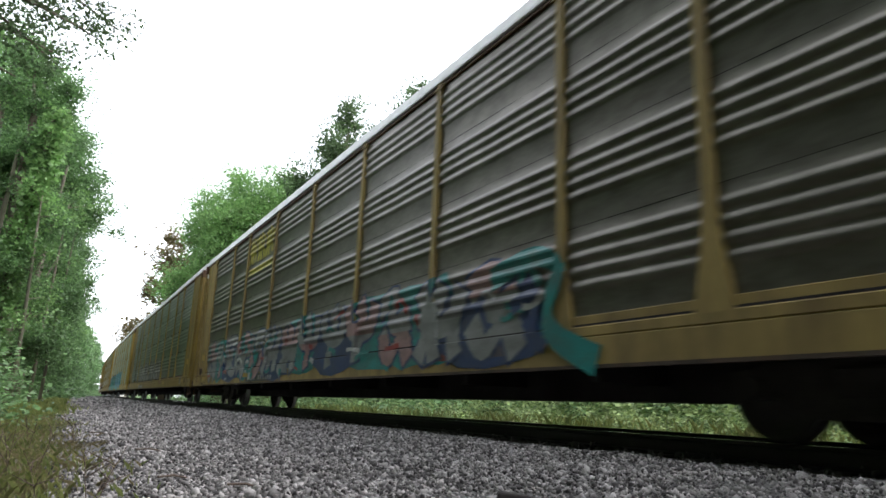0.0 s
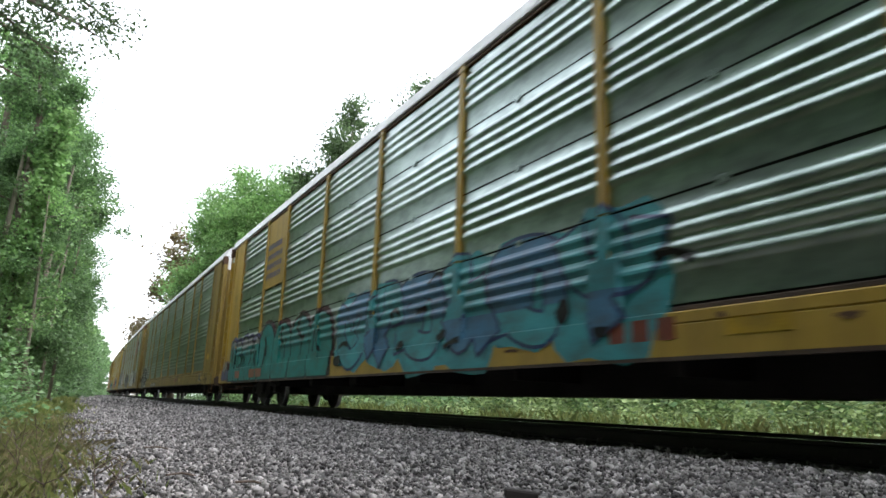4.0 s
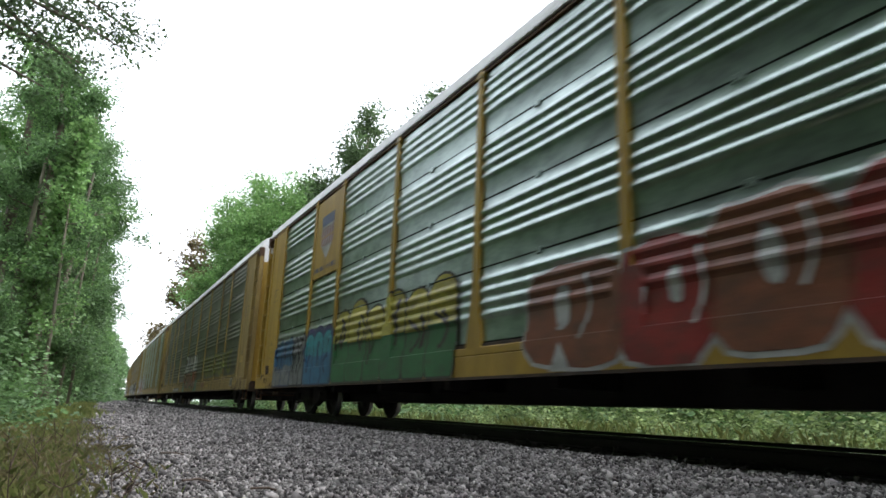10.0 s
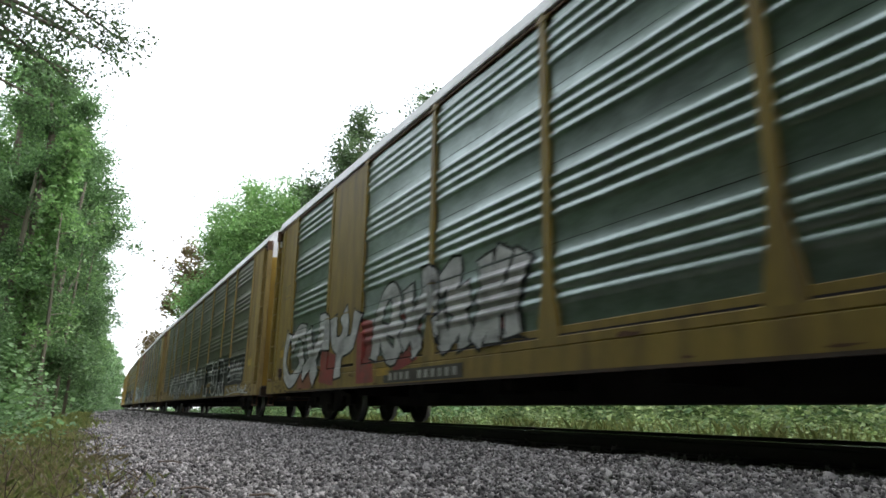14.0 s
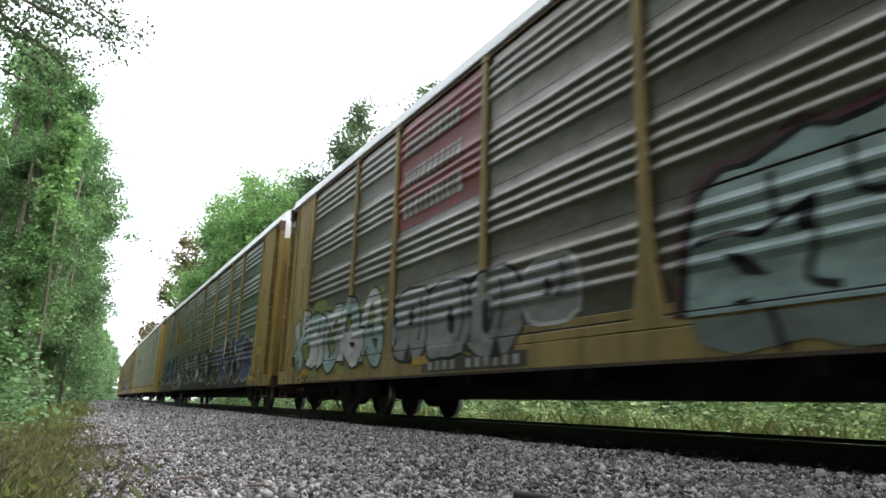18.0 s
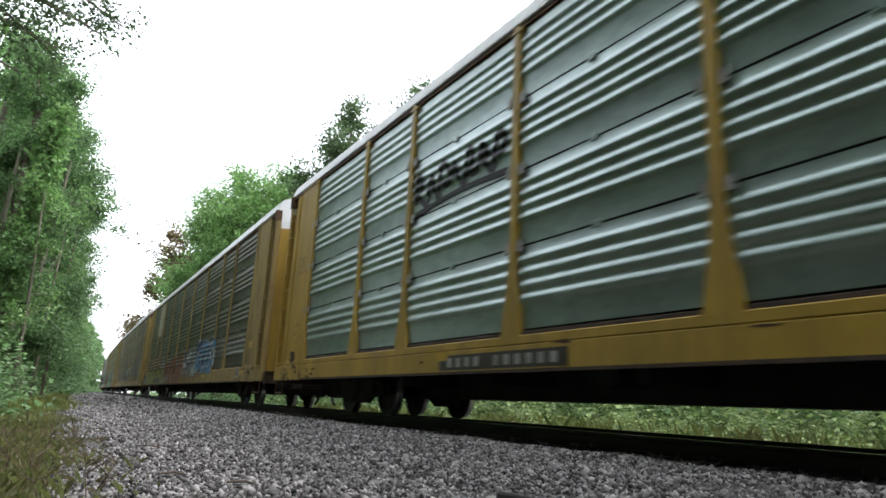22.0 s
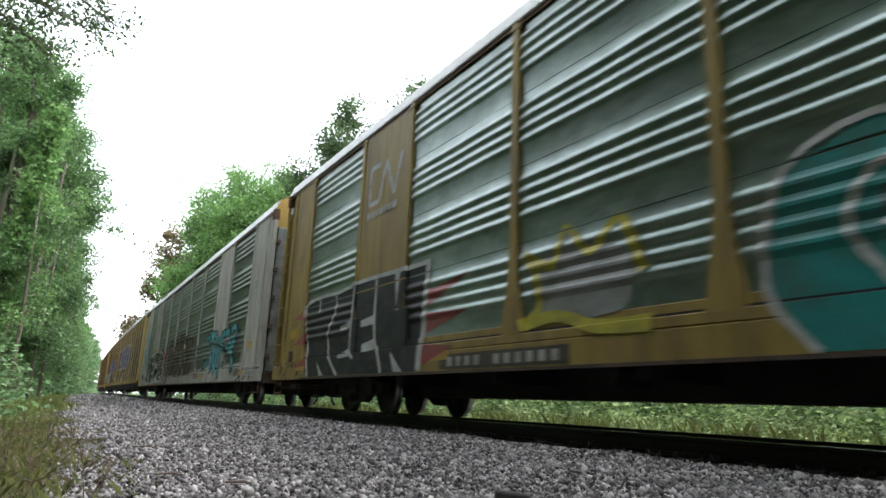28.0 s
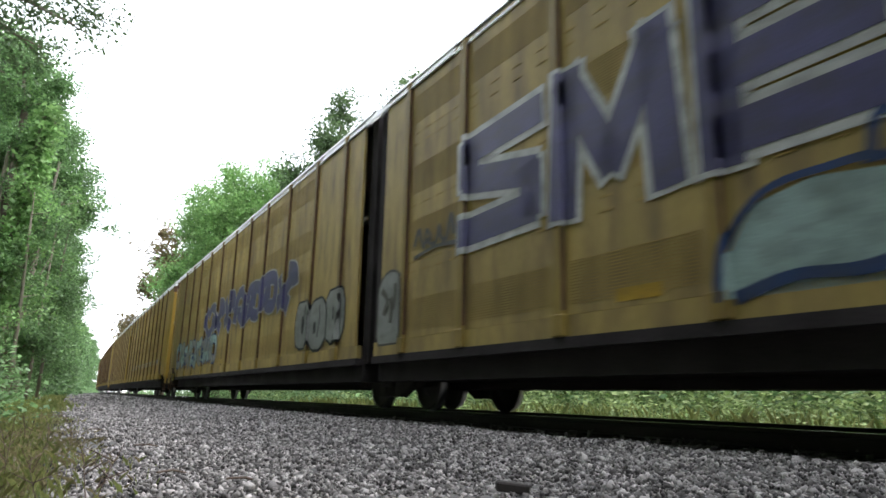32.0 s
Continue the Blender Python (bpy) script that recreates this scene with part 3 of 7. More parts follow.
def autorack(label, galv, yellow, slot=0.004, plates=(), sheets=None, flare_rust=False):
    """A long enclosed car: ribbed sheets between posts. plates: bays closed by a smooth plate; sheets: other finishes by bay and row."""
    car = tagged(new("autorack_car"), label, "freight car", group="cars of the train")
    PLATED[car.name] = [(EDGES[k], EDGES[k + 1]) for k in plates]
    shared("far_wall", 0, lambda: boxes((X_SIDE - 0.05, EDGES[0], SHEETS[0], X_SIDE + 0.03, EDGES[-1], SHEETS[4])), galv, car)
    for side in (-1, 1):
        for bay, (a, b) in enumerate(zip(EDGES, EDGES[1:])):
            w = b - a
            for i in range(4):
                if bay in plates:
                    continue
                m = (sheets or {}).get((bay, i), galv) if side < 0 else galv
                if side > 0:
                    continue
                ob = shared("side_panel", (round(w, 2), i, slot), lambda: sheet(w, i, slot), m, car, smooth=True)
                ob.matrix_basis = pose(side * X_SIDE, a if side < 0 else b, 0, 0, 0, 0 if side < 0 else 180)
            if slot > 0.01 and side < 0 and bay not in plates:
                for i in (1, 2, 3):
                    shared("joint_clip", 0, lambda: boxes((-0.022, -0.05, -0.04, 0.03, 0.05, 0.04), bevel=0.006), galv, car).location = (-X_SIDE, (a + b) / 2 + 0.03 * i, SHEETS[i])
            # on slotted cars its dark colour stands for the shaded gap below the sheets
            if side < 0 and bay not in plates:
                shared("kick_strip", (round(w, 2), slot > 0.01), lambda: boxes((-0.03, 0.08, DECK + 0.003, 0.03, w - 0.08, DECK + (0.045 if slot > 0.01 else 0.11)), bevel=0.006), GRIME if slot > 0.01 else yellow, car).location = (-X_SIDE, a, 0)
            # proud black strip painted in for the shaded slot above the sill
            if side < 0 and slot < 0.01:
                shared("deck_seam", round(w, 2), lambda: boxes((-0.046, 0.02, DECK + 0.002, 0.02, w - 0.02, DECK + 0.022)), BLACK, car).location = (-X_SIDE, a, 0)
            if bay in plates and side < 0:
                ob = shared("logo_plate", round(w, 2), lambda: boxes((-0.035, 0, SHEETS[0], 0.0, w / 2 - 0.006, SHEETS[4]), (-0.035, w / 2 + 0.006, SHEETS[0], 0.0, w, SHEETS[4])), yellow, car, "smooth painted steel plate")
                ob.matrix_basis = pose(side * X_SIDE, a if side < 0 else b, 0, 0, 0, 0 if side < 0 else 180)
        for y in EDGES:
            ob = shared("post", 0, post, yellow, car)
            ob.matrix_basis = pose(side * X_SIDE, y, 0, 0, 0, 0 if side < 0 else 180)
            if side < 0:
                shared("post_cap", 0, post_cap, yellow, car).location = (-X_SIDE, y, 0)
        x = side * X_SIDE
        shared("side_sill", side, lambda: boxes((x - PROUD, -HALF + 0.1, SILL, x + PROUD, HALF - 0.1, DECK - 0.11), (x - PROUD, -HALF + 0.86, DECK - 0.11, x + PROUD, HALF - 0.86, DECK), bevel=0.012), yellow, car)
        shared("sill_lip", side, lambda: boxes((x - PROUD - 0.02 if side < 0 else x, -11.8, SILL - 0.004, x if side < 0 else x + PROUD + 0.02, 11.8, SILL + 0.03)), GRIME, car)
        shared("top_rail", side, lambda: boxes((x - 0.035, -HALF + 0.1, EAVE - 0.08, x + 0.035, HALF - 0.1, EAVE - 0.045)), RUST, car)
        # black sheet behind the sides stands in for the shade inside the car
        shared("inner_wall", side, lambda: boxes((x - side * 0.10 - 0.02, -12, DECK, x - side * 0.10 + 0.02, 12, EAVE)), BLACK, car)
        shared("gutter", side, lambda: eave_strip(side, HALF - 0.1, EAVE), ROOF, car)
    shared("roof", 0, lambda: roof(HALF - 0.16), ROOF, car)
    for e in (-1, 1):
        car_end(car, e, HALF, yellow, ladder=not (plates and e < 0), door=CREAM if plates and e < 0 else OCHRE if yellow is TAN else None)
        truck(car, e * 10.0)
        for k, y in enumerate((11.8, 6.0)):
            shared("reflector", (e, k), lambda: boxes((-X_SIDE - PROUD - 0.006, e * y - 0.28, 0.80, -X_SIDE - PROUD, e * y + 0.28, 0.93)), REFLECT, car, "yellow reflective strip")
        shared("notice_plate", e, lambda: boxes((-X_SIDE - 0.036, e * 12.45 - 0.2, 1.52, -X_SIDE - 0.03, e * 12.45 + 0.24, 1.71)), REFLECT, car, "yellow warning plate")
        for k, (za, wa) in enumerate(((3.36, 0.22), (3.29, 0.1), (3.23, 0.12), (3.17, 0.1), (3.04, 0.22), (1.9, 0.05), (1.85, 0.1), (1.8, 0.14), (1.44, 0.07))):
            shared("stencil_line", (e, k), lambda: boxes((-X_SIDE - 0.034, e * 12.45 - wa, za, -X_SIDE - 0.03, e * 12.45 + wa, za + 0.016)), STENCIL_DARK, car)
    shared("centre_sill", 0, lambda: boxes((-0.38, -HALF + 0.3, 0.34, 0.38, HALF - 0.3, 1.0)), BLACK, car)
    shared("deck", 0, lambda: boxes((-1.38, -HALF + 0.3, 0.86, 1.38, HALF - 0.3, 1.02)), BLACK, car)
    for k in range(7):
        y = -7.5 + 2.5 * k
        shared("cross_bearer", 0, lambda: boxes((-1.38, -0.08, 0.50, 1.38, 0.08, 0.87)), BLACK, car).location = (0, y, 0)
    shared("brake_cylinder", 0, lathe(3.2, 0.62, -1.15, -0.6, 0.16), BLACK, car)
    shared("number_board", 0, lambda: boxes((-X_SIDE - PROUD - 0.005, 3.3, 0.67, -X_SIDE - PROUD, 5.95, 0.87)), STENCIL_DARK, car, "dark number board")
    for d in range(11):
        if d != 4:
            shared("number_bar", d, lambda: boxes((-X_SIDE - PROUD - 0.009, 5.62 - 0.215 * d, 0.71, -X_SIDE - PROUD - 0.005, 5.73 - 0.215 * d, 0.83)), STENCIL, car)
    for k in range(3):
        shared("maker_mark", k, lambda: boxes((-X_SIDE - PROUD - 0.005, -5.2 + 0.3 * k, 0.80, -X_SIDE - PROUD, -5.0 + 0.3 * k, 1.0)), STENCIL_RED, car)
    shared("data_plate", 0, lambda: boxes((-X_SIDE - PROUD - 0.005, -11.44, 0.78, -X_SIDE - PROUD, -11.04, 1.0)), STENCIL_DARK, car, "black data panel")
    shared("data_plate_rim", 0, lambda: boxes((-X_SIDE - PROUD - 0.003, -11.47, 0.75, -X_SIDE - PROUD, -11.01, 1.02)), STENCIL, car, "pale rim of the data panel")
    for k in range(3):
        shared("data_line", k, lambda: boxes((-X_SIDE - PROUD - 0.007, -11.38, 0.82 + 0.06 * k, -X_SIDE - PROUD - 0.004, -11.2 + 0.05 * k, 0.84 + 0.06 * k)), STENCIL, car)
    return car


# ---- articulated yellow cars ----
A_POSTS = (-8.42, -6.67, -5.07, -3.27, -1.37, 0.53, 2.38, 4.13, 6.08, 8.03, 9.71)
A_HALF, A_TOP = 10.83, 5.27


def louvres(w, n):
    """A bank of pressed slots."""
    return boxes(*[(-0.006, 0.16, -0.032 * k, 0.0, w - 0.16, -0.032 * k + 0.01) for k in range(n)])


def articulated(label, flip, material):
    car = tagged(new("articulated_autorack_unit"), label, "freight car", group="cars of the train")
    ps = sorted(-p for p in A_POSTS) if flip else list(A_POSTS)
    ys = [-A_HALF + 0.25] + ps + [A_HALF - 0.25]
    for side in (-1, 1):
        x = side * X_SIDE
        for k, (a, b) in enumerate(zip(ys, ys[1:])):
            w = b - a
            ob = shared("side_panel", round(w, 2), lambda: boxes((-0.03, 0.01, 1.06, 0.02, w - 0.01, A_TOP), bevel=0.006), material, car)
            ob.matrix_basis = pose(x, a if side < 0 else b, 0, 0, 0, 0 if side < 0 else 180)
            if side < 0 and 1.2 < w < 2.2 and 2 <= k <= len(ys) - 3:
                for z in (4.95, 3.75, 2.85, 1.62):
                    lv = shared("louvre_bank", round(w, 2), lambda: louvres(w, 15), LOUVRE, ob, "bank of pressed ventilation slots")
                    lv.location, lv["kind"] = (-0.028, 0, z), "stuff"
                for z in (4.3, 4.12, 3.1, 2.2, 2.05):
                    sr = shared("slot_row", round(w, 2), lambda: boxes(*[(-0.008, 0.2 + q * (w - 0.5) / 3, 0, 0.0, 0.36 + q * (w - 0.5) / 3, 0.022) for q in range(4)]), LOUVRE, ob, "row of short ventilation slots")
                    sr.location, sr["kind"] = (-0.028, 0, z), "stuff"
        for y in ps:
            ob = shared("post", "plain", lambda: boxes((-0.085, -0.06, 0.842, 0.0, 0.06, A_TOP), (-0.1, -0.085, 0.842, 0.0, 0.085, 1.08), bevel=0.012), YELLOW, car)
            ob.matrix_basis = pose(x, y, 0, 0, 0, 0 if side < 0 else 180)
            ob = shared("post_edge", 0, lambda: boxes((-0.08, -0.075, 1.12, -0.02, -0.06, A_TOP - 0.05)), RUST, car, "rust-streaked post edge")
            ob.matrix_basis = pose(x, y, 0, 0, 0, 0 if side < 0 else 180)
        lo_y, hi_y = (-A_HALF + 0.1, 8.62) if flip else (-8.62, A_HALF - 0.1)
        shared("side_sill", (side, flip), lambda: boxes((x - 0.04, lo_y, 0.84, x + 0.04, hi_y, 1.06)), material, car)
        shared("sill_lip", (side, flip), lambda: boxes((x - 0.07, lo_y, 0.72, x + 0.07, hi_y, 0.837)), BLACK, car)
        shared("gutter", side, lambda: eave_strip(side, A_HALF, A_TOP), ROOF, car)
    shared("roof", 1, lambda: grid([[(xx, -A_HALF + 2 * A_HALF * i / 60, z - EAVE + A_TOP - 0.01) for xx, z in arch(12, X_SIDE * 1.02, 0.3)] for i in range(61)]), ROOF, car)
    shared("centre_sill", 1, lambda: boxes((-0.38, -A_HALF, 0.34, 0.38, A_HALF, 1.0)), BLACK, car)
    shared("deck", (1, flip), lambda: boxes((-1.46, lo_y, 0.44, 1.46, hi_y, 1.05), (-1.4, -A_HALF, 0.96, 1.4, A_HALF, 1.055)), BLACK, car)
    joint = 1 if not flip else -1
    shared("bellows", joint, lambda: boxes((-1.42, joint * A_HALF - 0.05, 0.75, 1.42, joint * A_HALF + 0.22, A_TOP + 0.05)), BLACK, car, "black gangway seal")
    e = -joint
    car_end(car, e, A_HALF, material)
    truck(car, e * 7.1)
    if not flip:
        truck(car, A_HALF + 0.25)
    for k, y in enumerate(ps[1:8:2]):
        shared("reflector", (flip, k), lambda: boxes((-X_SIDE - 0.036, y + 0.6, 1.12, -X_SIDE - 0.03, y + 1.15, 1.25)), REFLECT, car, "yellow reflective strip")
    return car
# ---- spray paint ----
PLANES = sorted({z for a, b in zip(SHEETS, SHEETS[1:]) for z in levels(a, b)} | {z + d for z in SHEETS for d in (-0.014, 0.014)} | {DECK - 0.004, DECK + 0.004, DECK + 0.112, DECK + 0.118, DECK + 0.60, DECK + 0.62})


def cut(bm, co, no):
    bmesh.ops.bisect_plane(bm, geom=bm.verts[:] + bm.edges[:] + bm.faces[:], dist=1e-5, plane_co=co, plane_no=no)


def conform(bm, layer, kind, plates=()):
    """Lays flat shapes, given in y and z, on a car's side: over ribs, posts and sill."""
    zs, ys = [v.co.z for v in bm.verts], [v.co.y for v in bm.verts]
    z0, z1, y0, y1 = min(zs), max(zs), min(ys), max(ys)
    posts = EDGES if kind == "ribbed" else ([-p for p in A_POSTS] if kind == "flip" else A_POSTS)
    gap = (0.07, 0.09) if kind == "ribbed" else (0.09, 0.11)
    if kind == "ribbed":
        for z in PLANES:
            if z0 < z < z1:
                cut(bm, (0, 0, z), (0, 0, 1))
    for p in posts:
        for d in (-gap[1], -gap[0], gap[0], gap[1]) + ((-0.235, -0.205, 0.205, 0.235) if kind == "ribbed" and z0 < DECK + 0.6 else ()):
            if y0 < p + d < y1:
                cut(bm, (0, p + d, 0), (0, 1, 0))
    if kind == "ribbed":
        gone = [f for f in bm.faces if any(abs(f.calc_center_median().z - z) < 0.0135 for z in SHEETS[1:4])]
        bmesh.ops.delete(bm, geom=gone, context="FACES")
    lift = 0.004 * (layer + 1)
    for v in bm.verts:
        y, z = v.co.y, v.co.z
        on_post = any(abs(y - p) < (0.21 if kind == "ribbed" and z < DECK + 0.61 else gap[0] + 0.004) for p in posts)
        if kind == "ribbed":
            out = 0.033 if abs(y) > EDGES[-1] + 0.21 and z > DECK else PROUD if on_post or z < DECK + 0.004 else 0.035 if any(a < y < b for a, b in plates) else 0.033 if z < DECK + 0.115 else profile(z) + 0.004
        else:
            out = 0.088 if on_post else 0.036
        v.co.x = -X_SIDE - out - lift


def shapes(car, name, polys, material, layer, kind="ribbed", label="", clip=None):
    """One coat of paint out of flat polygons of (y, z)."""
    bm = bmesh.new()
    for k, p in enumerate(polys):
        # y runs against the reading direction on this side
        vs = [bm.verts.new((0, y, z + 0.0)) for y, z in p]
        try:
            bm.faces.new(vs)
        except ValueError:
            pass
    bmesh.ops.triangulate(bm, faces=bm.faces[:])
    for f in bm.faces:
        f.normal_update()
        if f.normal.x > 0:
            f.normal_flip()
    if clip is not None:
        cut(bm, (0, 0, clip), (0, 0, 1))
        bmesh.ops.delete(bm, geom=[f for f in bm.faces if f.calc_center_median().z < clip], context="FACES")
    conform(bm, layer, kind, PLATED.get(car.name, ()))
    ob = part(name, bm, material, car, label)
    if name in ("graffiti_outline", "graffiti_top", "graffiti_halo", "graffiti_cloud", "graffiti_accent", "sign_lettering"):
        ob["kind"] = "stuff"
    return ob


def stroke(y0, z0, y1, z1, w0, w1=None):
    w1 = w0 if w1 is None else w1
    d = Vector((y1 - y0, z1 - z0)).normalized()
    n = Vector((-d.y, d.x))
    return [(y0 + n.x * w0, z0 + n.y * w0), (y1 + n.x * w1, z1 + n.y * w1), (y1 - n.x * w1, z1 - n.y * w1), (y0 - n.x * w0, z0 - n.y * w0)]


def blob(y, z, ry, rz, rng, n=18, rough=0.12, power=0.7):
    out = []
    for k in range(n):
        a = 2 * math.pi * k / n
        r = 1 + rng.uniform(-rough, rough)
        c, s = math.cos(a), math.sin(a)
        out.append((y + ry * r * math.copysign(abs(c) ** power, c), z + rz * r * math.copysign(abs(s) ** power, s)))
    return out


def bend(pts, n=5):
    """A smooth line through points of (y, z)."""
    out = []
    for i in range(len(pts) - 1):
        p0, p1, p2, p3 = pts[max(i - 1, 0)], pts[i], pts[i + 1], pts[min(i + 2, len(pts) - 1)]
        for k in range(n):
            f = k / n
            out.append(tuple(0.5 * (2 * b + (c - a) * f + (2 * a - 5 * b + 4 * c - d) * f * f + (3 * b - a - 3 * c + d) * f ** 3) for a, b, c, d in zip(p0, p1, p2, p3)))
    return out + [pts[-1]]


def ribbon(pts, w, flare=0.35, extra=0.0, n=5):
    """A painted line of changing width: thin at its start, flared at its end."""
    line = bend(pts, n)
    m = len(line) - 1
    left, right = [], []
    for i, (y, z) in enumerate(line):
        a, b = line[max(i - 1, 0)], line[min(i + 1, m)]
        d = Vector((b[0] - a[0], b[1] - a[1]))
        d = d.normalized() if d.length > 1e-6 else Vector((1, 0))
        q = w * (1 + flare * (2 * abs(i / m - 0.45) - 0.4)) + extra
        y, z = (y - d.x * extra, z - d.y * extra) if i == 0 else (y + d.x * extra, z + d.y * extra) if i == m else (y, z)
        left.append((y - d.y * q, z + d.x * q))
        right.append((y + d.y * q, z - d.x * q))
    return [[left[i], left[i + 1], right[i + 1], right[i]] for i in range(m)]


# the lines of letters in a cell: across in the reading direction, up
GLYPHS = {
    "E": (((0.95, 0.95), (0.3, 0.92), (0.1, 0.6), (0.12, 0.2), (0.4, 0.06), (0.98, 0.12)), ((0.15, 0.5), (0.5, 0.55), (0.85, 0.48))),
    "A": (((0.0, 0.0), (0.2, 0.5), (0.5, 1.0)), ((0.5, 1.0), (0.72, 0.55), (1.0, 0.0)), ((0.22, 0.36), (0.5, 0.3), (0.78, 0.36))),
    "N": (((0.08, 0.0), (0.05, 0.5), (0.12, 1.0)), ((0.12, 0.98), (0.45, 0.55), (0.85, 0.05)), ((0.88, 0.0), (0.92, 0.5), (1.0, 1.05))),
    "K": (((0.1, -0.04), (0.08, 0.5), (0.15, 1.02)), ((0.95, 1.0), (0.6, 0.72), (0.2, 0.5)), ((0.3, 0.52), (0.6, 0.3), (1.02, -0.05))),
    "O": (((0.5, 0.98), (0.12, 0.75), (0.1, 0.25), (0.5, 0.03), (0.9, 0.25), (0.9, 0.75), (0.5, 0.98)),),
    "S": (((0.95, 0.85), (0.55, 1.0), (0.12, 0.8), (0.35, 0.55), (0.8, 0.42), (0.85, 0.12), (0.4, 0.0), (0.0, 0.15)),),
    "R": (((0.12, 0.0), (0.08, 0.5), (0.15, 0.95)), ((0.15, 0.95), (0.75, 0.95), (0.85, 0.65), (0.25, 0.48)), ((0.35, 0.48), (0.65, 0.3), (1.0, -0.05))),
    "T": (((0.0, 0.92), (0.5, 0.98), (1.0, 0.92)), ((0.52, 0.95), (0.48, 0.5), (0.55, 0.0))),
    "L": (((0.15, 1.0), (0.1, 0.5), (0.15, 0.08), (0.6, 0.1), (1.0, 0.0)),),
    "Y": (((0.0, 1.0), (0.2, 0.7), (0.5, 0.48)), ((1.0, 1.05), (0.8, 0.7), (0.5, 0.48), (0.45, 0.0))),
}


# block letters out of straight bars
STRAIGHT = {
    "S": (((0.95, 0.9), (0.12, 0.86), (0.12, 0.58), (0.88, 0.42), (0.88, 0.12), (0.05, 0.1)),),
    "M": (((0.08, 0.0), (0.14, 1.0)), ((0.14, 0.95), (0.5, 0.25), (0.86, 0.95)), ((0.86, 1.0), (0.92, 0.0))),
    "E": (((0.12, 0.0), (0.12, 1.0)), ((0.12, 0.89), (0.95, 0.89)), ((0.12, 0.5), (0.85, 0.5)), ((0.12, 0.11), (0.95, 0.11))),
    "R": (((0.12, 0.0), (0.12, 1.0)), ((0.12, 0.89), (0.82, 0.86), (0.85, 0.5), (0.12, 0.45)), ((0.5, 0.45), (0.9, 0.02))),
    "K": (((0.12, 0.0), (0.12, 1.0)), ((0.9, 1.0), (0.25, 0.48)), ((0.35, 0.55), (0.92, 0.0))),
}


def angled(pts, w):
    """Straight bars through points, lapping at the corners."""
    out = []
    for a, b in zip(pts, pts[1:]):
        d = Vector((b[0] - a[0], b[1] - a[1])).normalized() * w * 0.6
        out.append(stroke(a[0] - d.x, a[1] - d.y, b[0] + d.x, b[1] + d.y, w))
    return out


# forms that read as no letter: hook, bolt, arch, fork, coil, arrow, blades
FORMS = (
    (((0.1, 1.0), (0.05, 0.4), (0.5, 0.02), (0.95, 0.3), (0.8, 0.62)), ((0.32, 0.72), (0.6, 0.98), (1.0, 0.9))),
    (((0.02, 0.8), (0.5, 1.02), (0.45, 0.55), (0.95, 0.62)), ((0.1, 0.45), (0.4, 0.05), (0.75, 0.35), (1.0, -0.02))),
    (((0.05, 0.0), (0.15, 0.8), (0.5, 1.0), (0.8, 0.75), (0.75, 0.3)), ((0.4, 0.5), (0.45, 0.2), (0.95, 0.0), (1.02, 0.5))),
    (((0.5, 0.0), (0.45, 0.3), (0.55, 0.6)), ((0.52, 0.5), (0.2, 0.6), (0.05, 1.02)), ((0.52, 0.5), (0.6, 0.8), (0.45, 1.05)), ((0.52, 0.5), (0.9, 0.55), (1.0, 0.98))),
    (((0.1, 0.08), (0.05, 0.9), (0.9, 0.9), (0.9, 0.15), (0.38, 0.18), (0.35, 0.6), (0.62, 0.58)),),
    (((0.02, 0.15), (0.5, 0.5), (0.95, 0.95)), ((0.55, 1.0), (0.92, 0.98), (1.0, 0.5)), ((0.05, 0.95), (0.3, 0.45), (0.7, 0.0))),
    (((0.1, 0.0), (0.28, 0.5), (0.12, 1.0)), ((0.52, -0.02), (0.45, 0.5), (0.6, 1.02)), ((0.95, 0.02), (0.85, 0.45), (1.02, 0.9)), ((0.1, 0.62), (0.5, 0.38), (0.95, 0.58))),
)


def letterform(rng, y, z, w, h):
    """The lines of one unreadable letter in its cell, leaning a little."""
    lean = rng.uniform(-0.1, 0.14)
    g = FORMS[rng.randrange(len(FORMS))]
    return [[(y + w * 0.46 - (u + lean * (v - 0.5) + rng.uniform(-0.03, 0.03)) * w * 0.92, z + (v + rng.uniform(-0.03, 0.03)) * h) for u, v in p] for p in g]


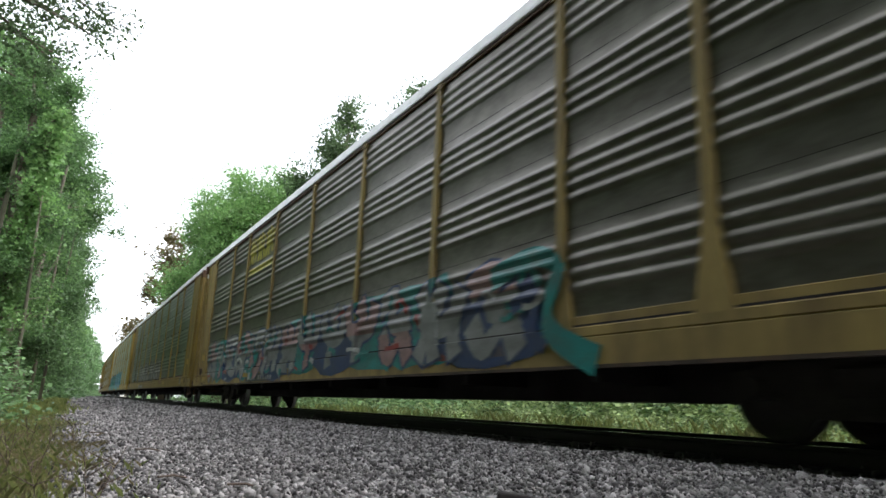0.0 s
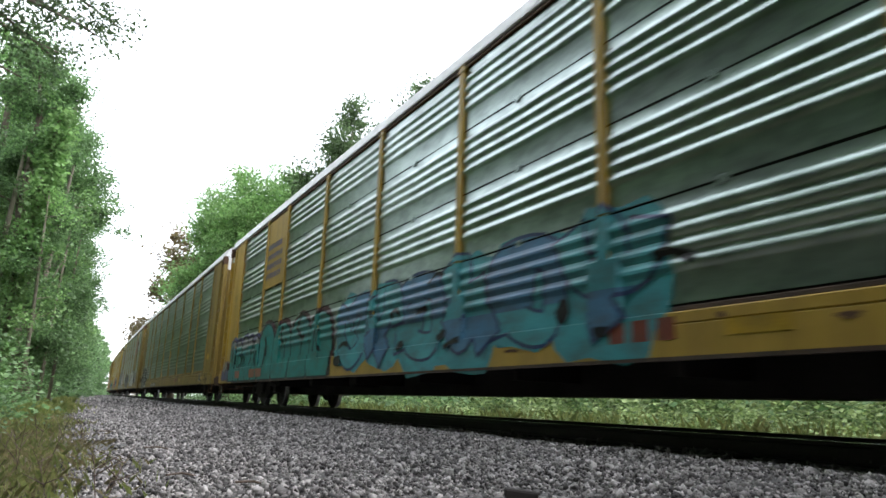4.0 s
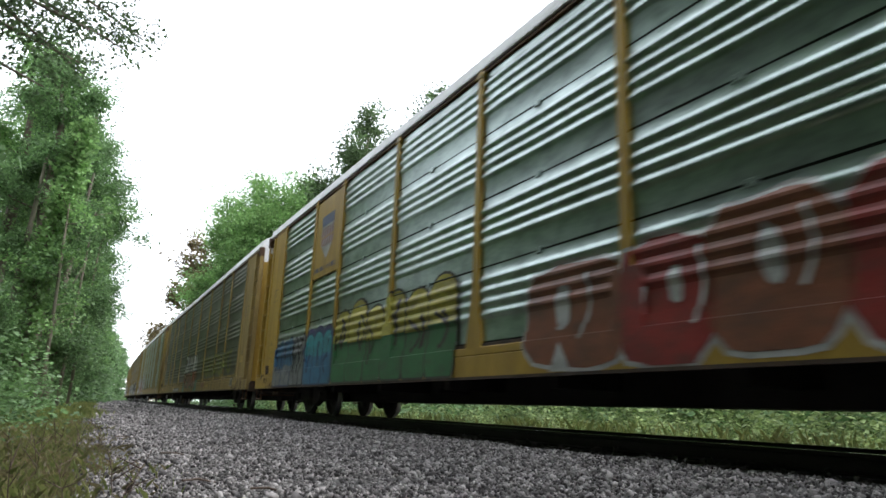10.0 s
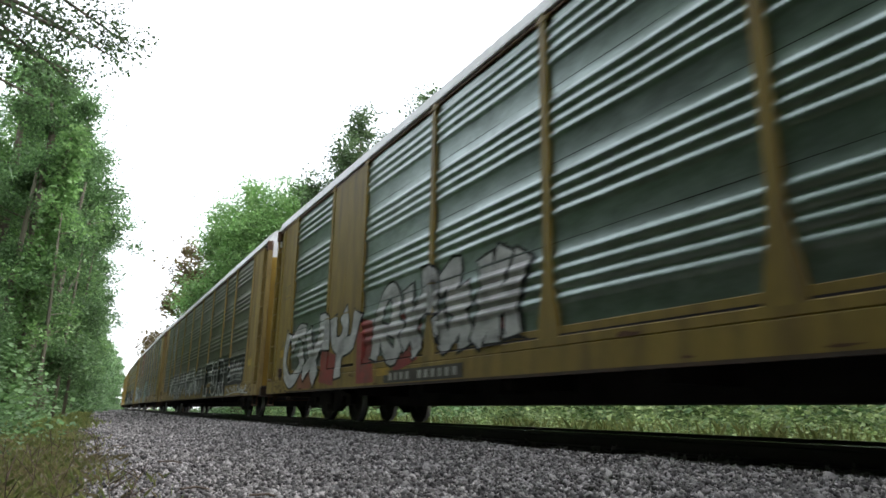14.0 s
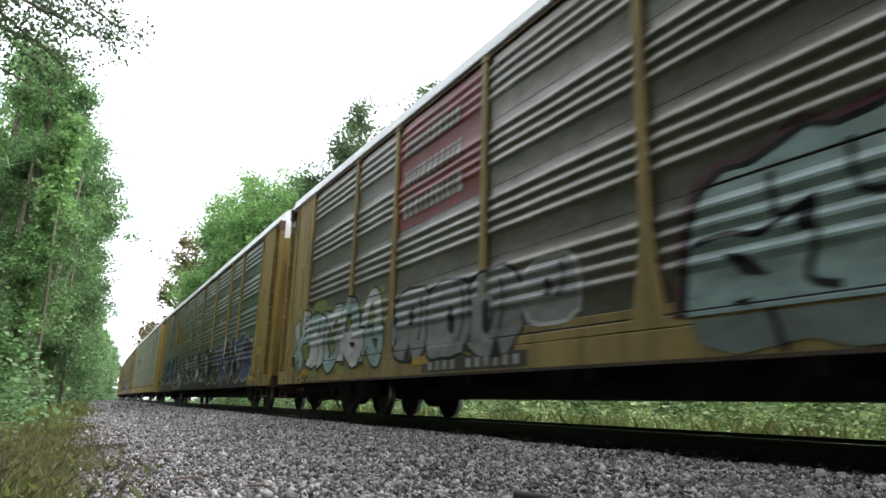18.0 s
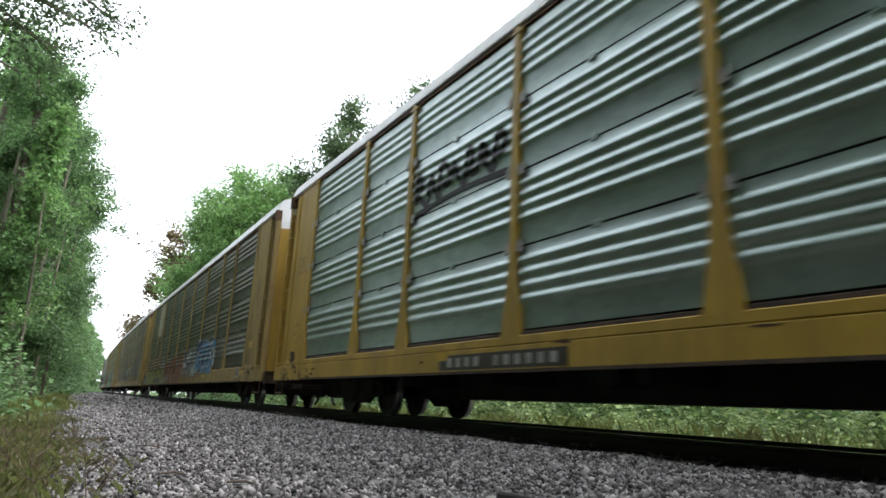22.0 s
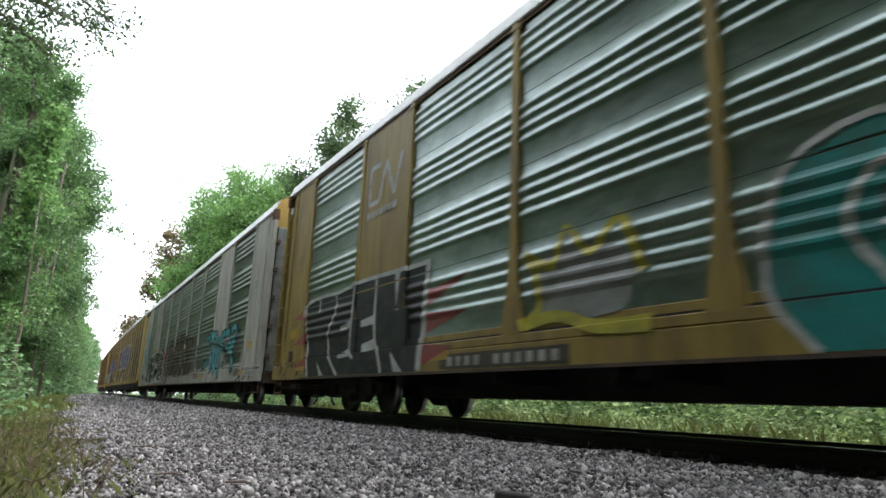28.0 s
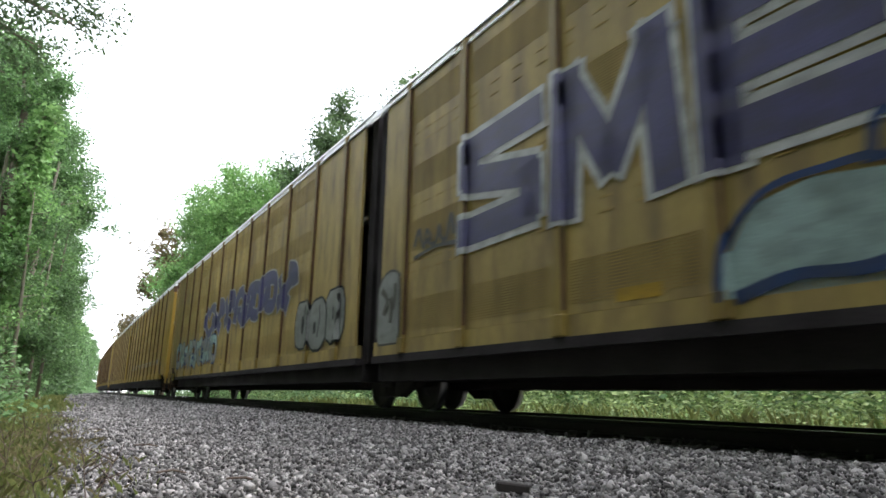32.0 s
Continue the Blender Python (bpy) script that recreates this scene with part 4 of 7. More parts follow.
def piece(car, y0, y1, z0, z1, n, fills, edge, back=None, accents=(), seed=0, kind="ribbed", label="spray-painted graffiti of bold illegible letters", wide=0.15, jump=0.06, low=None, split=0.5):
    """Illegible letters with a painted edge on a cloud of paint; low: another colour below the split."""
    rng = random.Random(seed * 7 + 3)
    w, h = (y1 - y0) / n, z1 - z0
    forms = []
    for k in range(n):
        y = y1 - (k + 0.5) * w
        t = wide * min(w, h * 0.8) * rng.uniform(0.9, 1.15)
        forms.append((letterform(rng, y, z0 + t + rng.uniform(0, jump) * h, w * 0.96, h - 2 * t - jump * h), t))
    if back:
        polys = []
        for k in range(n):
            y = y1 - (k + 0.5) * w
            polys.append(blob(y, (z0 + z1) / 2 + rng.uniform(-0.08, 0.08) * h, w * 0.62, h * rng.uniform(0.45, 0.55), rng))
        shapes(car, "graffiti_cloud", polys, back, 0, kind)
    for k, (lines, t) in enumerate(forms):
        shapes(car, "graffiti_outline", [q for p in lines for q in ribbon(p, t, extra=0.045)], edge, 1 + k % 2 * 2, kind)
        quad = [q for p in lines for q in ribbon(p, t)]
        shapes(car, "graffiti_letter", quad, low or fills[k % len(fills)], 2 + k % 2 * 2, kind, label if k == 0 else "")
        if low:
            shapes(car, "graffiti_top", quad, fills[k % len(fills)], 2.4 + k % 2 * 2, kind, clip=z0 + split * h)
        elif len(fills) > 1:
            shapes(car, "graffiti_top", quad, fills[(k + 1) % len(fills)], 2.4 + k % 2 * 2, kind, clip=z0 + rng.uniform(0.4, 0.65) * h)
    for c, m in enumerate(accents):
        polys = []
        for k in range(max(3, n)):
            y, z = rng.uniform(y0, y1), rng.uniform(z0 + 0.1, z1 - 0.25)
            s = rng.uniform(0.15, 0.4)
            if rng.random() < 0.6:
                polys += ribbon([(y, z), (y - s * 0.6, z + s * rng.uniform(-0.2, 0.6)), (y - s * 1.4, z + s * rng.uniform(-0.4, 0.4))], rng.uniform(0.02, 0.05), n=3)
            else:
                polys.append(blob(y, z, rng.uniform(0.06, 0.18), rng.uniform(0.05, 0.13), rng, 9, 0.3))
        shapes(car, "graffiti_accent", polys, m, 5 + c, kind)["kind"] = "stuff"


def pill(y, w, z0, z1, foot=0.15, n=8):
    """A finger with a round top and rounded feet."""
    r = w * 0.5
    out = [(y + r * (1 - foot), z0), (y + r, z0 + r * foot * 2)]
    out += [(y + r * math.cos(math.pi * k / n), z1 - r * 0.8 + r * 0.8 * math.sin(math.pi * k / n)) for k in range(n + 1)]
    return out + [(y - r, z0 + r * foot * 2), (y - r * (1 - foot), z0)]


def fingers(car, y0, y1, z0, z1, n, low, top, split, edge, halo=None, seed=0, kind="ribbed", slope=0.0, marks=2, label="spray-painted swollen letters", inner=None):
    """Swollen letters as a row of fingers: two colours, an edge, a halo and inner marks."""
    rng = random.Random(seed * 13 + 1)
    w = (y1 - y0) / n
    cells = [(y1 - (k + 0.5) * w, z1 - slope * k / max(1, n - 1) - rng.uniform(0, 0.14) * (z1 - z0)) for k in range(n)]
    if halo:
        shapes(car, "graffiti_halo", [pill(y, w * 1.0 + 0.26, z0, z + 0.14) for y, z in cells], halo, 0, kind)
    for k, (y, z) in enumerate(cells):
        ww = w * rng.uniform(0.98, 1.1)
        shapes(car, "graffiti_outline", [pill(y, ww + 0.06, z0 - 0.01, z + 0.045)], edge, 1 + k % 2 * 2, kind)
        shapes(car, "graffiti_letter", [pill(y, ww - 0.03, z0 + 0.02, z)], low, 2 + k % 2 * 2, kind, label if k == 0 else "")
        if top:
            shapes(car, "graffiti_top", [pill(y, ww - 0.03, z0 + 0.02, z)], top, 2.4 + k % 2 * 2, kind, clip=split + rng.uniform(-0.05, 0.05))
    polys = []
    for y, z in cells:
        for q in range(marks):
            a, b = y + rng.uniform(-0.3, 0.3) * w, z0 + (z - z0) * rng.uniform(0.2, 0.65)
            polys += ribbon([(a, b), (a + rng.uniform(-0.35, 0.35) * w, b + 0.2 * (z - z0)), (a + rng.uniform(-0.2, 0.2) * w, b + 0.35 * (z - z0))], rng.uniform(0.025, 0.06), n=3)
    if polys:
        shapes(car, "graffiti_accent", polys, inner or edge, 5.5, kind)["kind"] = "stuff"


def bubbles(car, y0, y1, z0, z1, n, fill, edge, seed=0, kind="ribbed", inner=None, label="spray-painted bubble lettering"):
    """Round throw-up letters: swollen forms with a thick edge, a hole and a notch."""
    rng = random.Random(seed * 11 + 5)
    w, h = (y1 - y0) / n, z1 - z0
    hole = []
    for k in range(n):
        y, z = y1 - (k + 0.5) * w, (z0 + z1) / 2 + rng.uniform(-0.05, 0.05) * h
        o = blob(y, z, w * 0.58, h * 0.5, random.Random(rng.random()), 22, 0.05, 0.62)
        shapes(car, "graffiti_outline", [o], edge, k % 2 * 2, kind)
        ry, rz = 1 - 0.05 / (w * 0.58), 1 - 0.05 / (h * 0.5)
        shapes(car, "graffiti_letter", [[(y + (a - y) * ry, z + (b - z) * rz) for a, b in o]], fill, 1 + k % 2 * 2, kind, label if k == 0 else "")
        a = y + rng.uniform(-0.15, 0.15) * w
        hole.append(blob(a, z + h * rng.uniform(-0.05, 0.12), w * 0.08, h * rng.uniform(0.12, 0.2), rng, 10, 0.15))
        hole += ribbon([(a - w * 0.25, z + h * 0.35), (a - w * 0.3, z + h * 0.1), (a - w * 0.2, z - h * rng.uniform(0.1, 0.3))], 0.022, n=3)
        if rng.random() < 0.7:
            b = y + w * rng.uniform(-0.15, 0.15)
            hole.append([(b - w * 0.13, z - h * 0.48), (b, z - h * 0.22), (b + w * 0.11, z - h * 0.48)])
    shapes(car, "graffiti_accent", hole, inner or edge, 4.5, kind)["kind"] = "stuff"


def lettering(car, text, y0, y1, z0, z1, fill, edge, halo=None, kind="ribbed", layer=1, label="", fat=0.045, fill_cell=0.93):
    """Readable letters, each stretched to its cell, with an outline behind."""
    w = (y1 - y0) / len(text)
    for k, ch in enumerate(text):
        def glyph(more):
            cu = bpy.data.curves.new("letter", "FONT")
            cu.body, cu.size, cu.resolution_u, cu.offset = ch, 1.0, 3, fat + more
            ob = bpy.data.objects.new("letter", cu)
            me = bpy.data.meshes.new_from_object(ob)
            bpy.data.objects.remove(ob)
            return me
        ref = glyph(0.0)
        xs, zs = [v.co.x for v in ref.vertices], [v.co.y for v in ref.vertices]
        x0, x1, b0, b1 = min(xs), max(xs), min(zs), max(zs)
        left = y1 - (k + 0.04) * w
        for more, m, ly, nm in ((0.08, halo, layer - 1, "graffiti_halo"), (0.05, edge, layer, "graffiti_outline"), (0.0, fill, layer + 1, "graffiti_letter")):
            if m is None:
                continue
            bm = bmesh.new()
            bm.from_mesh(glyph(more))
            for v in bm.verts:
                v.co = Vector((0, left - (v.co.x - x0) / (x1 - x0) * w * fill_cell, z0 + (v.co.y - b0) / (b1 - b0) * (z1 - z0)))
            bmesh.ops.triangulate(bm, faces=bm.faces[:])
            for f in bm.faces:
                f.normal_update()
                if f.normal.x > 0:
                    f.normal_flip()
            conform(bm, ly, kind, PLATED.get(car.name, ()))
            part(nm, bm, m, car, label if m is fill and k == 0 else "")


def block(car, corners, notches, fill, edge, layer=2, label="", notch=None):
    """One heavy block letter: a filled cell with a painted edge and notches cut into it."""
    cy, cz = sum(p[0] for p in corners) / len(corners), sum(p[1] for p in corners) / len(corners)
    shapes(car, "graffiti_outline", [[(y + 0.05 * (1 if y > cy else -1), z + 0.05 * (1 if z > cz else -1)) for y, z in corners]], edge, layer)
    shapes(car, "graffiti_letter", [corners], fill, layer + 1, label=label)
    for k in notches:
        shapes(car, "graffiti_notch", k, notch or edge, layer + 2)


def word(car, letters, y0, y1, z0, z1, t, fill, edge, layer=1, kind="ribbed", label="", lean=0.12, drop=0.0):
    """Letters drawn as swelling lines, one beside another."""
    w, h = (y1 - y0) / len(letters), z1 - z0
    for k, ch in enumerate(letters):
        lines = [[(y1 - (k + 0.06 + 0.88 * (u + lean * (v - 0.5))) * w, z0 + t + v * (h - 2 * t) - drop * k) for u, v in p] for p in (GLYPHS[ch] if ch in GLYPHS else FORMS[int(ch)])]
        shapes(car, "graffiti_outline", [q for p in lines for q in ribbon(p, t, extra=0.04)], edge, layer + k % 2 * 2, kind)
        shapes(car, "graffiti_letter", [q for p in lines for q in ribbon(p, t)], fill, layer + 1 + k % 2 * 2, kind, label if k == 0 else "")


def lines(car, paths, m, w, layer, kind="ribbed"):
    """Painted lines of even width."""
    shapes(car, "graffiti_accent", [q for p in paths for q in ribbon(p, w, 0.15, n=3)], m, layer, kind)


def outlined(car, paths, t, fill, edge, layer, kind="ribbed", label=""):
    """Broad painted lines, each over a wider line of the edge colour."""
    shapes(car, "graffiti_outline", [q for p in paths for q in ribbon(p, t, 0.2, extra=0.055)], edge, layer, kind)
    shapes(car, "graffiti_letter", [q for p in paths for q in ribbon(p, t, 0.2)], fill, layer + 1, kind, label)


def sign_plate(car, bay, row, m):
    """A smooth plate over the upper rows of a bay."""
    PLATED[car.name].append((EDGES[bay], EDGES[bay + 1]))
    shared("sign_plate", (bay, row), lambda: boxes((-X_SIDE - 0.035, EDGES[bay] + 0.06, SHEETS[row] + 0.02, -X_SIDE - 0.005, EDGES[bay + 1] - 0.06, SHEETS[4] - 0.04), bevel=0.006), m, car, "smooth painted sign plate")


def end_scrawl(car, half, x0, x1, z0, z1, m, seed, out=0.012):
    """Looping scrawl on the front end door."""
    rng = random.Random(seed)
    polys = []
    z = z0
    while z < z1:
        c = (x0 + x1) / 2
        polys += ribbon([(x0, z), (c + rng.uniform(-0.1, 0.1), z + 0.22), (x1, z + rng.uniform(0, 0.2)), (c, z - 0.05), (x0, z + rng.uniform(0.1, 0.3))], rng.uniform(0.03, 0.07), n=4)
        z += rng.uniform(0.16, 0.26)
    part_mesh("graffiti_scrawl", quads("scrawl", [[(x, -(half - 0.18 + 0.16 * (1 - (abs(x) / 1.4) ** 2.2)) - out, zz) for x, zz in p] for p in polys], 4), m, car, "pale looping scrawl on the end door")["kind"] = "stuff"


def tags(car, y0, y1, z0, z1, n, m, seed, kind="ribbed", w=0.022):
    """A quick looping scribble, written in one line, with a stroke below."""
    rng = random.Random(seed)
    polys, pts = [], []
    step, h = (y1 - y0) / n, z1 - z0
    for k in range(n):
        y = y1 - k * step
        pts += [(y, z0 + h * rng.uniform(0.05, 0.4)), (y - step * rng.uniform(0.1, 0.5), z0 + h * rng.uniform(0.65, 1.0)), (y - step * rng.uniform(0.5, 0.9), z0 + h * rng.uniform(0.2, 0.75))]
        if rng.random() < 0.5:
            pts.append((y - step * rng.uniform(0.0, 0.4), z0 + h * rng.uniform(0.3, 0.6)))
    polys = ribbon(pts, w, n=4) + ribbon([(y1, z0 - 0.05), ((y0 + y1) / 2, z0 + 0.03), (y0, z0 - 0.02)], w * 0.8, n=3)
    shapes(car, "scribble", polys, m, 2, kind)["kind"] = "stuff"


def panel_bars(car, y0, y1, z0, z1, rows, m, seed, layer=2):
    """Sign lettering that cannot be read: rows of short bars."""
    rng = random.Random(seed)
    polys, h = [], (z1 - z0) / rows
    for r in range(rows):
        y = y1
        while y > y0 + 0.1:
            w = rng.uniform(0.08, 0.16)
            polys.append([(y, z1 - r * h - h * 0.2), (y - w, z1 - r * h - h * 0.2), (y - w, z1 - r * h - h * 0.75), (y, z1 - r * h - h * 0.75)])
            y -= w + 0.06
    shapes(car, "sign_lettering", polys, m, layer)


def patch(car, name, y0, y1, z0, z1, m, layer=0, kind="ribbed", label=""):
    return shapes(car, name, [[(y1, z0), (y1, z1), (y0, z1), (y0, z0)]], m, layer, kind, label)


def crest(car, y, z, r):
    """An eight-sided red sign with a white rim and plain bars."""
    oct8 = lambda q: [(y + q * 0.72 * c, z + q * s) for c, s in ((0.4, 1), (1, 0.5), (1, -0.5), (0.4, -1), (-0.4, -1), (-1, -0.5), (-1, 0.5), (-0.4, 1))]
    shapes(car, "sign_rim", [oct8(r)], STENCIL, 0, label="white rim of an eight-sided sign")
    shapes(car, "sign_field", [oct8(r * 0.92)], LOGO_RED, 1, label="red field of an eight-sided sign")
    shapes(car, "sign_bar", [stroke(y + 0.35 * r, z + k * r, y - 0.35 * r, z + k * r, 0.07 * r) for k in (-0.55, 0.0, 0.55)] + [stroke(y + 0.3 * r, z - 0.6 * r, y + 0.3 * r, z + 0.6 * r, 0.06 * r)], STENCIL, 2)


def stains(car, seed):
    """Grease and rust that has run over the sill and the lower end panels."""
    rng = random.Random(seed)
    for e in (-1, 1):
        polys = []
        for k in range(34):
            y, z = e * rng.uniform(11.3, 13.2), rng.uniform(0.62, 0.98)
            polys.append(blob(y, z, rng.uniform(0.012, 0.06), rng.uniform(0.012, 0.07), rng, 9, 0.45, 0.9))
        shapes(car, "rust_stain", polys, GRIME, 0.2, label="brown grease and rust stains")["kind"] = "stuff"
    polys = []
    for k in range(12):
        y = rng.uniform(-11.5, 11.5)
        polys.append(blob(y, rng.uniform(0.64, 0.98), rng.uniform(0.03, 0.14), rng.uniform(0.008, 0.03), rng, 11, 0.4, 0.9))
    shapes(car, "rust_stain", polys, RUST, 0.1)["kind"] = "stuff"


C = []   # (car, offset along the train, half the distance of its trucks)


def ribbed(i, *args, **kw):
    car = autorack(*args, **kw)
    stains(car, 70 + i)
    C.append((car, (i + 0.5) * PITCH + SLACK[i], 10.0))
    return car


SLOT = 0.013
c = ribbed(0, "road-soiled ribbed autorack car with teal and white graffiti along its flank", GALV_BROWN, TAN)
shapes(c, "graffiti_cloud", [blob(y, 1.4, 1.1, 0.66, random.Random(int(y * 9) + 99), 16, 0.14) for y in (9.6, 6.2, 1.4, -2.4, -4.1)], TEAL_P, 0)
shapes(c, "graffiti_cloud", [blob(y, 1.25, 1.2, 0.55, random.Random(int(y * 7) + 99), 16, 0.12) for y in (7.9, 3.3, -0.6, -5.8)], NAVY_P, 0.5)
piece(c, -6.6, 11.4, 0.66, 2.1, 13, (GREY_P, PINK_P, GREY_P), NAVY_P, None, (RED_P, TEAL_P, TEAL_P, WHITE_P), 1, wide=0.13)
shapes(c, "graffiti_accent", ribbon([(-5.9, 1.75), (-6.7, 1.92), (-7.2, 1.7), (-7.0, 1.25), (-7.2, 0.95), (-7.8, 0.68)], 0.12, 0.5), TEAL_P, 7, label="teal hook of spray paint")
shapes(c, "graffiti_accent", ribbon([(-6.3, 1.35), (-6.8, 1.5), (-6.7, 1.1), (-7.0, 0.85)], 0.07), NAVY_P, 7.5)
patch(c, "sign_bar", 4.5, 7.0, 3.75, 3.95, YEL_P, label="yellow painted bar of a sign")
for k in range(3):
    shapes(c, "sign_block", [q for p in letterform(random.Random(k), 6.7 - 0.85 * k, 4.1, 0.8, 0.75) for q in ribbon(p, 0.09)], YEL_P, 1)
c = ribbed(1, "dark ribbed autorack car with grey outlined graffiti and slotted sides", GALV_DARK, YELLOW, SLOT)
piece(c, -4.05, 6.3, 0.98, 2.06, 11, (GREY_P, STENCIL), BLACK_P, None, (), 3, wide=0.17)
bubbles(c, 7.5, 10.8, 1.15, 1.9, 3, GALV_GREEN, BLACK_P, 3)
c = ribbed(2, "green-grey ribbed autorack car with turquoise graffiti and a yellow sign plate", GALV_BRIGHT, OCHRE, SLOT)
sign_plate(c, 7, 2, OCHRE)
fingers(c, 12.45, 13.35, 0.7, 1.35, 2, VIOLET_P, GREY_P, 1.0, MAROON_P, None, 3)
fingers(c, 8.9, 12.35, 0.66, 2.0, 5, TEAL_P, GREY_P, 1.62, BLACK_P, VIOLET_P, 4)
fingers(c, 3.4, 8.9, 0.66, 2.1, 4, TEAL_P, TEAL_P, 1.5, BLACK_P, MAROON_P, 5)
for y in (11.3, 9.6, 8.9):
    patch(c, "painted_patch", y - 0.5, y + 0.1, 0.74, 0.96, ORANGE_P, 6)
piece(c, -5.0, 3.0, 0.7, 2.2, 6, (CYAN_P, BLUE_P), NAVY_P, CYAN_P, (BLACK_P, BLACK_P), 5)
panel_bars(c, 7.5, 8.9, 3.3, 4.4, 4, VIOLET_P, 2)
c = ribbed(3, "clean green-grey ribbed autorack car with ochre posts and sill", GALV_GREEN, YELLOW)
bubbles(c, 8.9, 11.9, 0.62, 1.45, 4, BLACK_P, WHITE_P, 6, inner=WHITE_P)
piece(c, 9.0, 11.8, 1.3, 1.95, 5, (BLACK_P,), GREY_P, GREY_P, (WHITE_P,), 7)
c = ribbed(4, "green-grey ribbed autorack car with red eight-sided signs and bubble graffiti", GALV_GREEN, YELLOW, plates=(1, 7))
crest(c, -8.17, 3.9, 0.85)
crest(c, 8.17, 3.9, 0.85)
bubbles(c, -9.3, -4.9, 0.72, 2.05, 5, WHITE_P, BLACK_P, 8)
bubbles(c, -2.9, 1.3, 0.66, 1.95, 4, BLACK_P, GREY_P, 9, inner=GREY_P)
bubbles(c, -11.4, -9.4, 1.0, 1.8, 2, GREY_P, STENCIL_DARK, 10)
piece(c, 4.9, 7.4, 0.72, 2.3, 3, (WHITE_P, PINK_P), GREY_P, None, (), 11)
shapes(c, "graffiti_halo", [[(12.05, 0.63), (12.27, 0.9), (12.37, 1.2), (12.22, 1.5), (12.28, 1.84), (11.95, 2.05), (11.6, 2.38), (10.6, 2.38), (10.1, 2.4), (9.55, 2.45), (9.3, 2.56), (9.1, 2.7), (8.83, 2.6), (8.55, 2.66), (8.1, 2.62), (7.5, 2.4), (7.1, 2.1), (7.0, 1.2), (7.3, 0.63)]], ROSE_P, 0, label="broad dusty pink edge of a graffiti piece")
shapes(c, "graffiti_letter", [[(11.94, 0.64), (12.03, 1.0), (12.04, 1.17), (11.93, 1.46), (12.06, 1.75), (11.95, 1.92), (11.7, 2.05), (11.3, 2.26), (10.9, 2.12), (10.6, 2.25), (10.15, 2.28), (9.8, 2.2), (9.5, 2.28), (9.2, 2.46), (8.85, 2.38), (8.58, 2.46), (8.1, 2.42), (7.6, 2.2), (7.3, 1.9), (7.25, 1.2), (7.5, 0.64)]], SAGE_P, 1, label="grey-green graffiti letters, worn and overlapping")
shapes(c, "graffiti_accent", [[(10.08, 2.24), (9.49, 2.24), (9.5, 2.0), (9.8, 1.95), (9.86, 1.71), (10.05, 1.62)], [(8.84, 2.35), (8.68, 2.25), (8.66, 1.98), (8.8, 1.84), (8.9, 2.04)], [(9.0, 1.25), (8.86, 1.22), (8.87, 1.06), (9.06, 1.05)], [(11.05, 2.1), (10.9, 2.12), (10.95, 1.3), (11.1, 1.2)], [(11.2, 0.85), (10.9, 0.7), (10.1, 0.66), (10.0, 0.8), (10.5, 0.86)], [(8.0, 1.9), (7.7, 1.7), (7.8, 1.3), (8.05, 1.5)]], ROSE_P, 2)
shapes(c, "graffiti_accent", [[(8.71, 2.35), (8.53, 2.15), (8.51, 1.93), (8.66, 2.06)], [(8.8, 1.8), (8.48, 1.84), (8.4, 1.62), (8.78, 1.55)], [(9.93, 1.52), (9.59, 1.6), (9.28, 1.52), (9.6, 1.33)], [(8.91, 1.52), (8.79, 1.5), (8.86, 0.9), (8.96, 1.0)], [(11.8, 1.9), (11.5, 2.0), (11.35, 1.75), (11.6, 1.62)], [(11.75, 1.3), (11.55, 1.4), (11.45, 1.05), (11.7, 1.0)]], DEEP_P, 2.5)
lines(c, ([(11.3, 2.2), (11.45, 1.5), (11.2, 1.05), (11.4, 0.66)], [(10.6, 2.2), (10.75, 1.5), (10.5, 1.05), (10.7, 0.66)], [(10.2, 1.6), (9.9, 1.1), (10.15, 0.66)], [(9.2, 2.4), (9.05, 1.7), (9.2, 1.1), (9.0, 0.66)], [(8.3, 2.3), (8.25, 1.5), (8.4, 0.66)], [(7.9, 1.1), (7.6, 0.9), (7.7, 0.66)]), DEEP_P, 0.035, 3)
lines(c, ([(11.55, 1.75), (11.7, 1.35), (11.5, 1.0)], [(10.3, 2.1), (10.4, 1.4), (10.2, 1.1)], [(9.4, 1.25), (9.6, 1.0)], [(8.6, 1.4), (8.45, 1.1)]), MINT_P, 0.02, 3.4)
bubbles(c, -7.0, -6.2, 3.0, 3.6, 1, WHITE_P, STENCIL_DARK, 13)
c = ribbed(5, "dark green ribbed autorack car with red, yellow-green and blue graffiti", GALV_BRIGHT, OCHRE, SLOT)
sign_plate(c, 7, 2, OCHRE)
patch(c, "painted_patch", -11.75, -9.3, 1.14, 2.0, ORANGE_P, label="rust-red painted patch")
piece(c, -9.2, -6.0, 0.85, 1.95, 4, (BLUE_P, CYAN_P), NAVY_P, CYAN_P, (NAVY_P,), 14)
for a, b, z, m in ((-1.4, 0.2, 1.9, ORANGE_P), (-2.45, -1.35, 1.95, RED_P), (-3.6, -2.35, 1.97, ORANGE_P), (-5.0, -3.6, 2.05, RED_P), (-5.9, -5.0, 1.95, ORANGE_P)):
    bubbles(c, a + 0.02, b - 0.02, 0.64, z, 1, m, WHITE_P, int(-a * 10) + 8, inner=WHITE_P, label="orange-red bubble letter with a pale edge")
fingers(c, 1.95, 7.1, 0.66, 2.25, 6, GREEN_P, YEL_P, 1.45, STENCIL_DARK, None, 16, marks=2)
fingers(c, 10.2, 11.8, 0.66, 1.85, 4, GREY_P, BLUE_P, 1.15, NAVY_P, None, 17, marks=2)
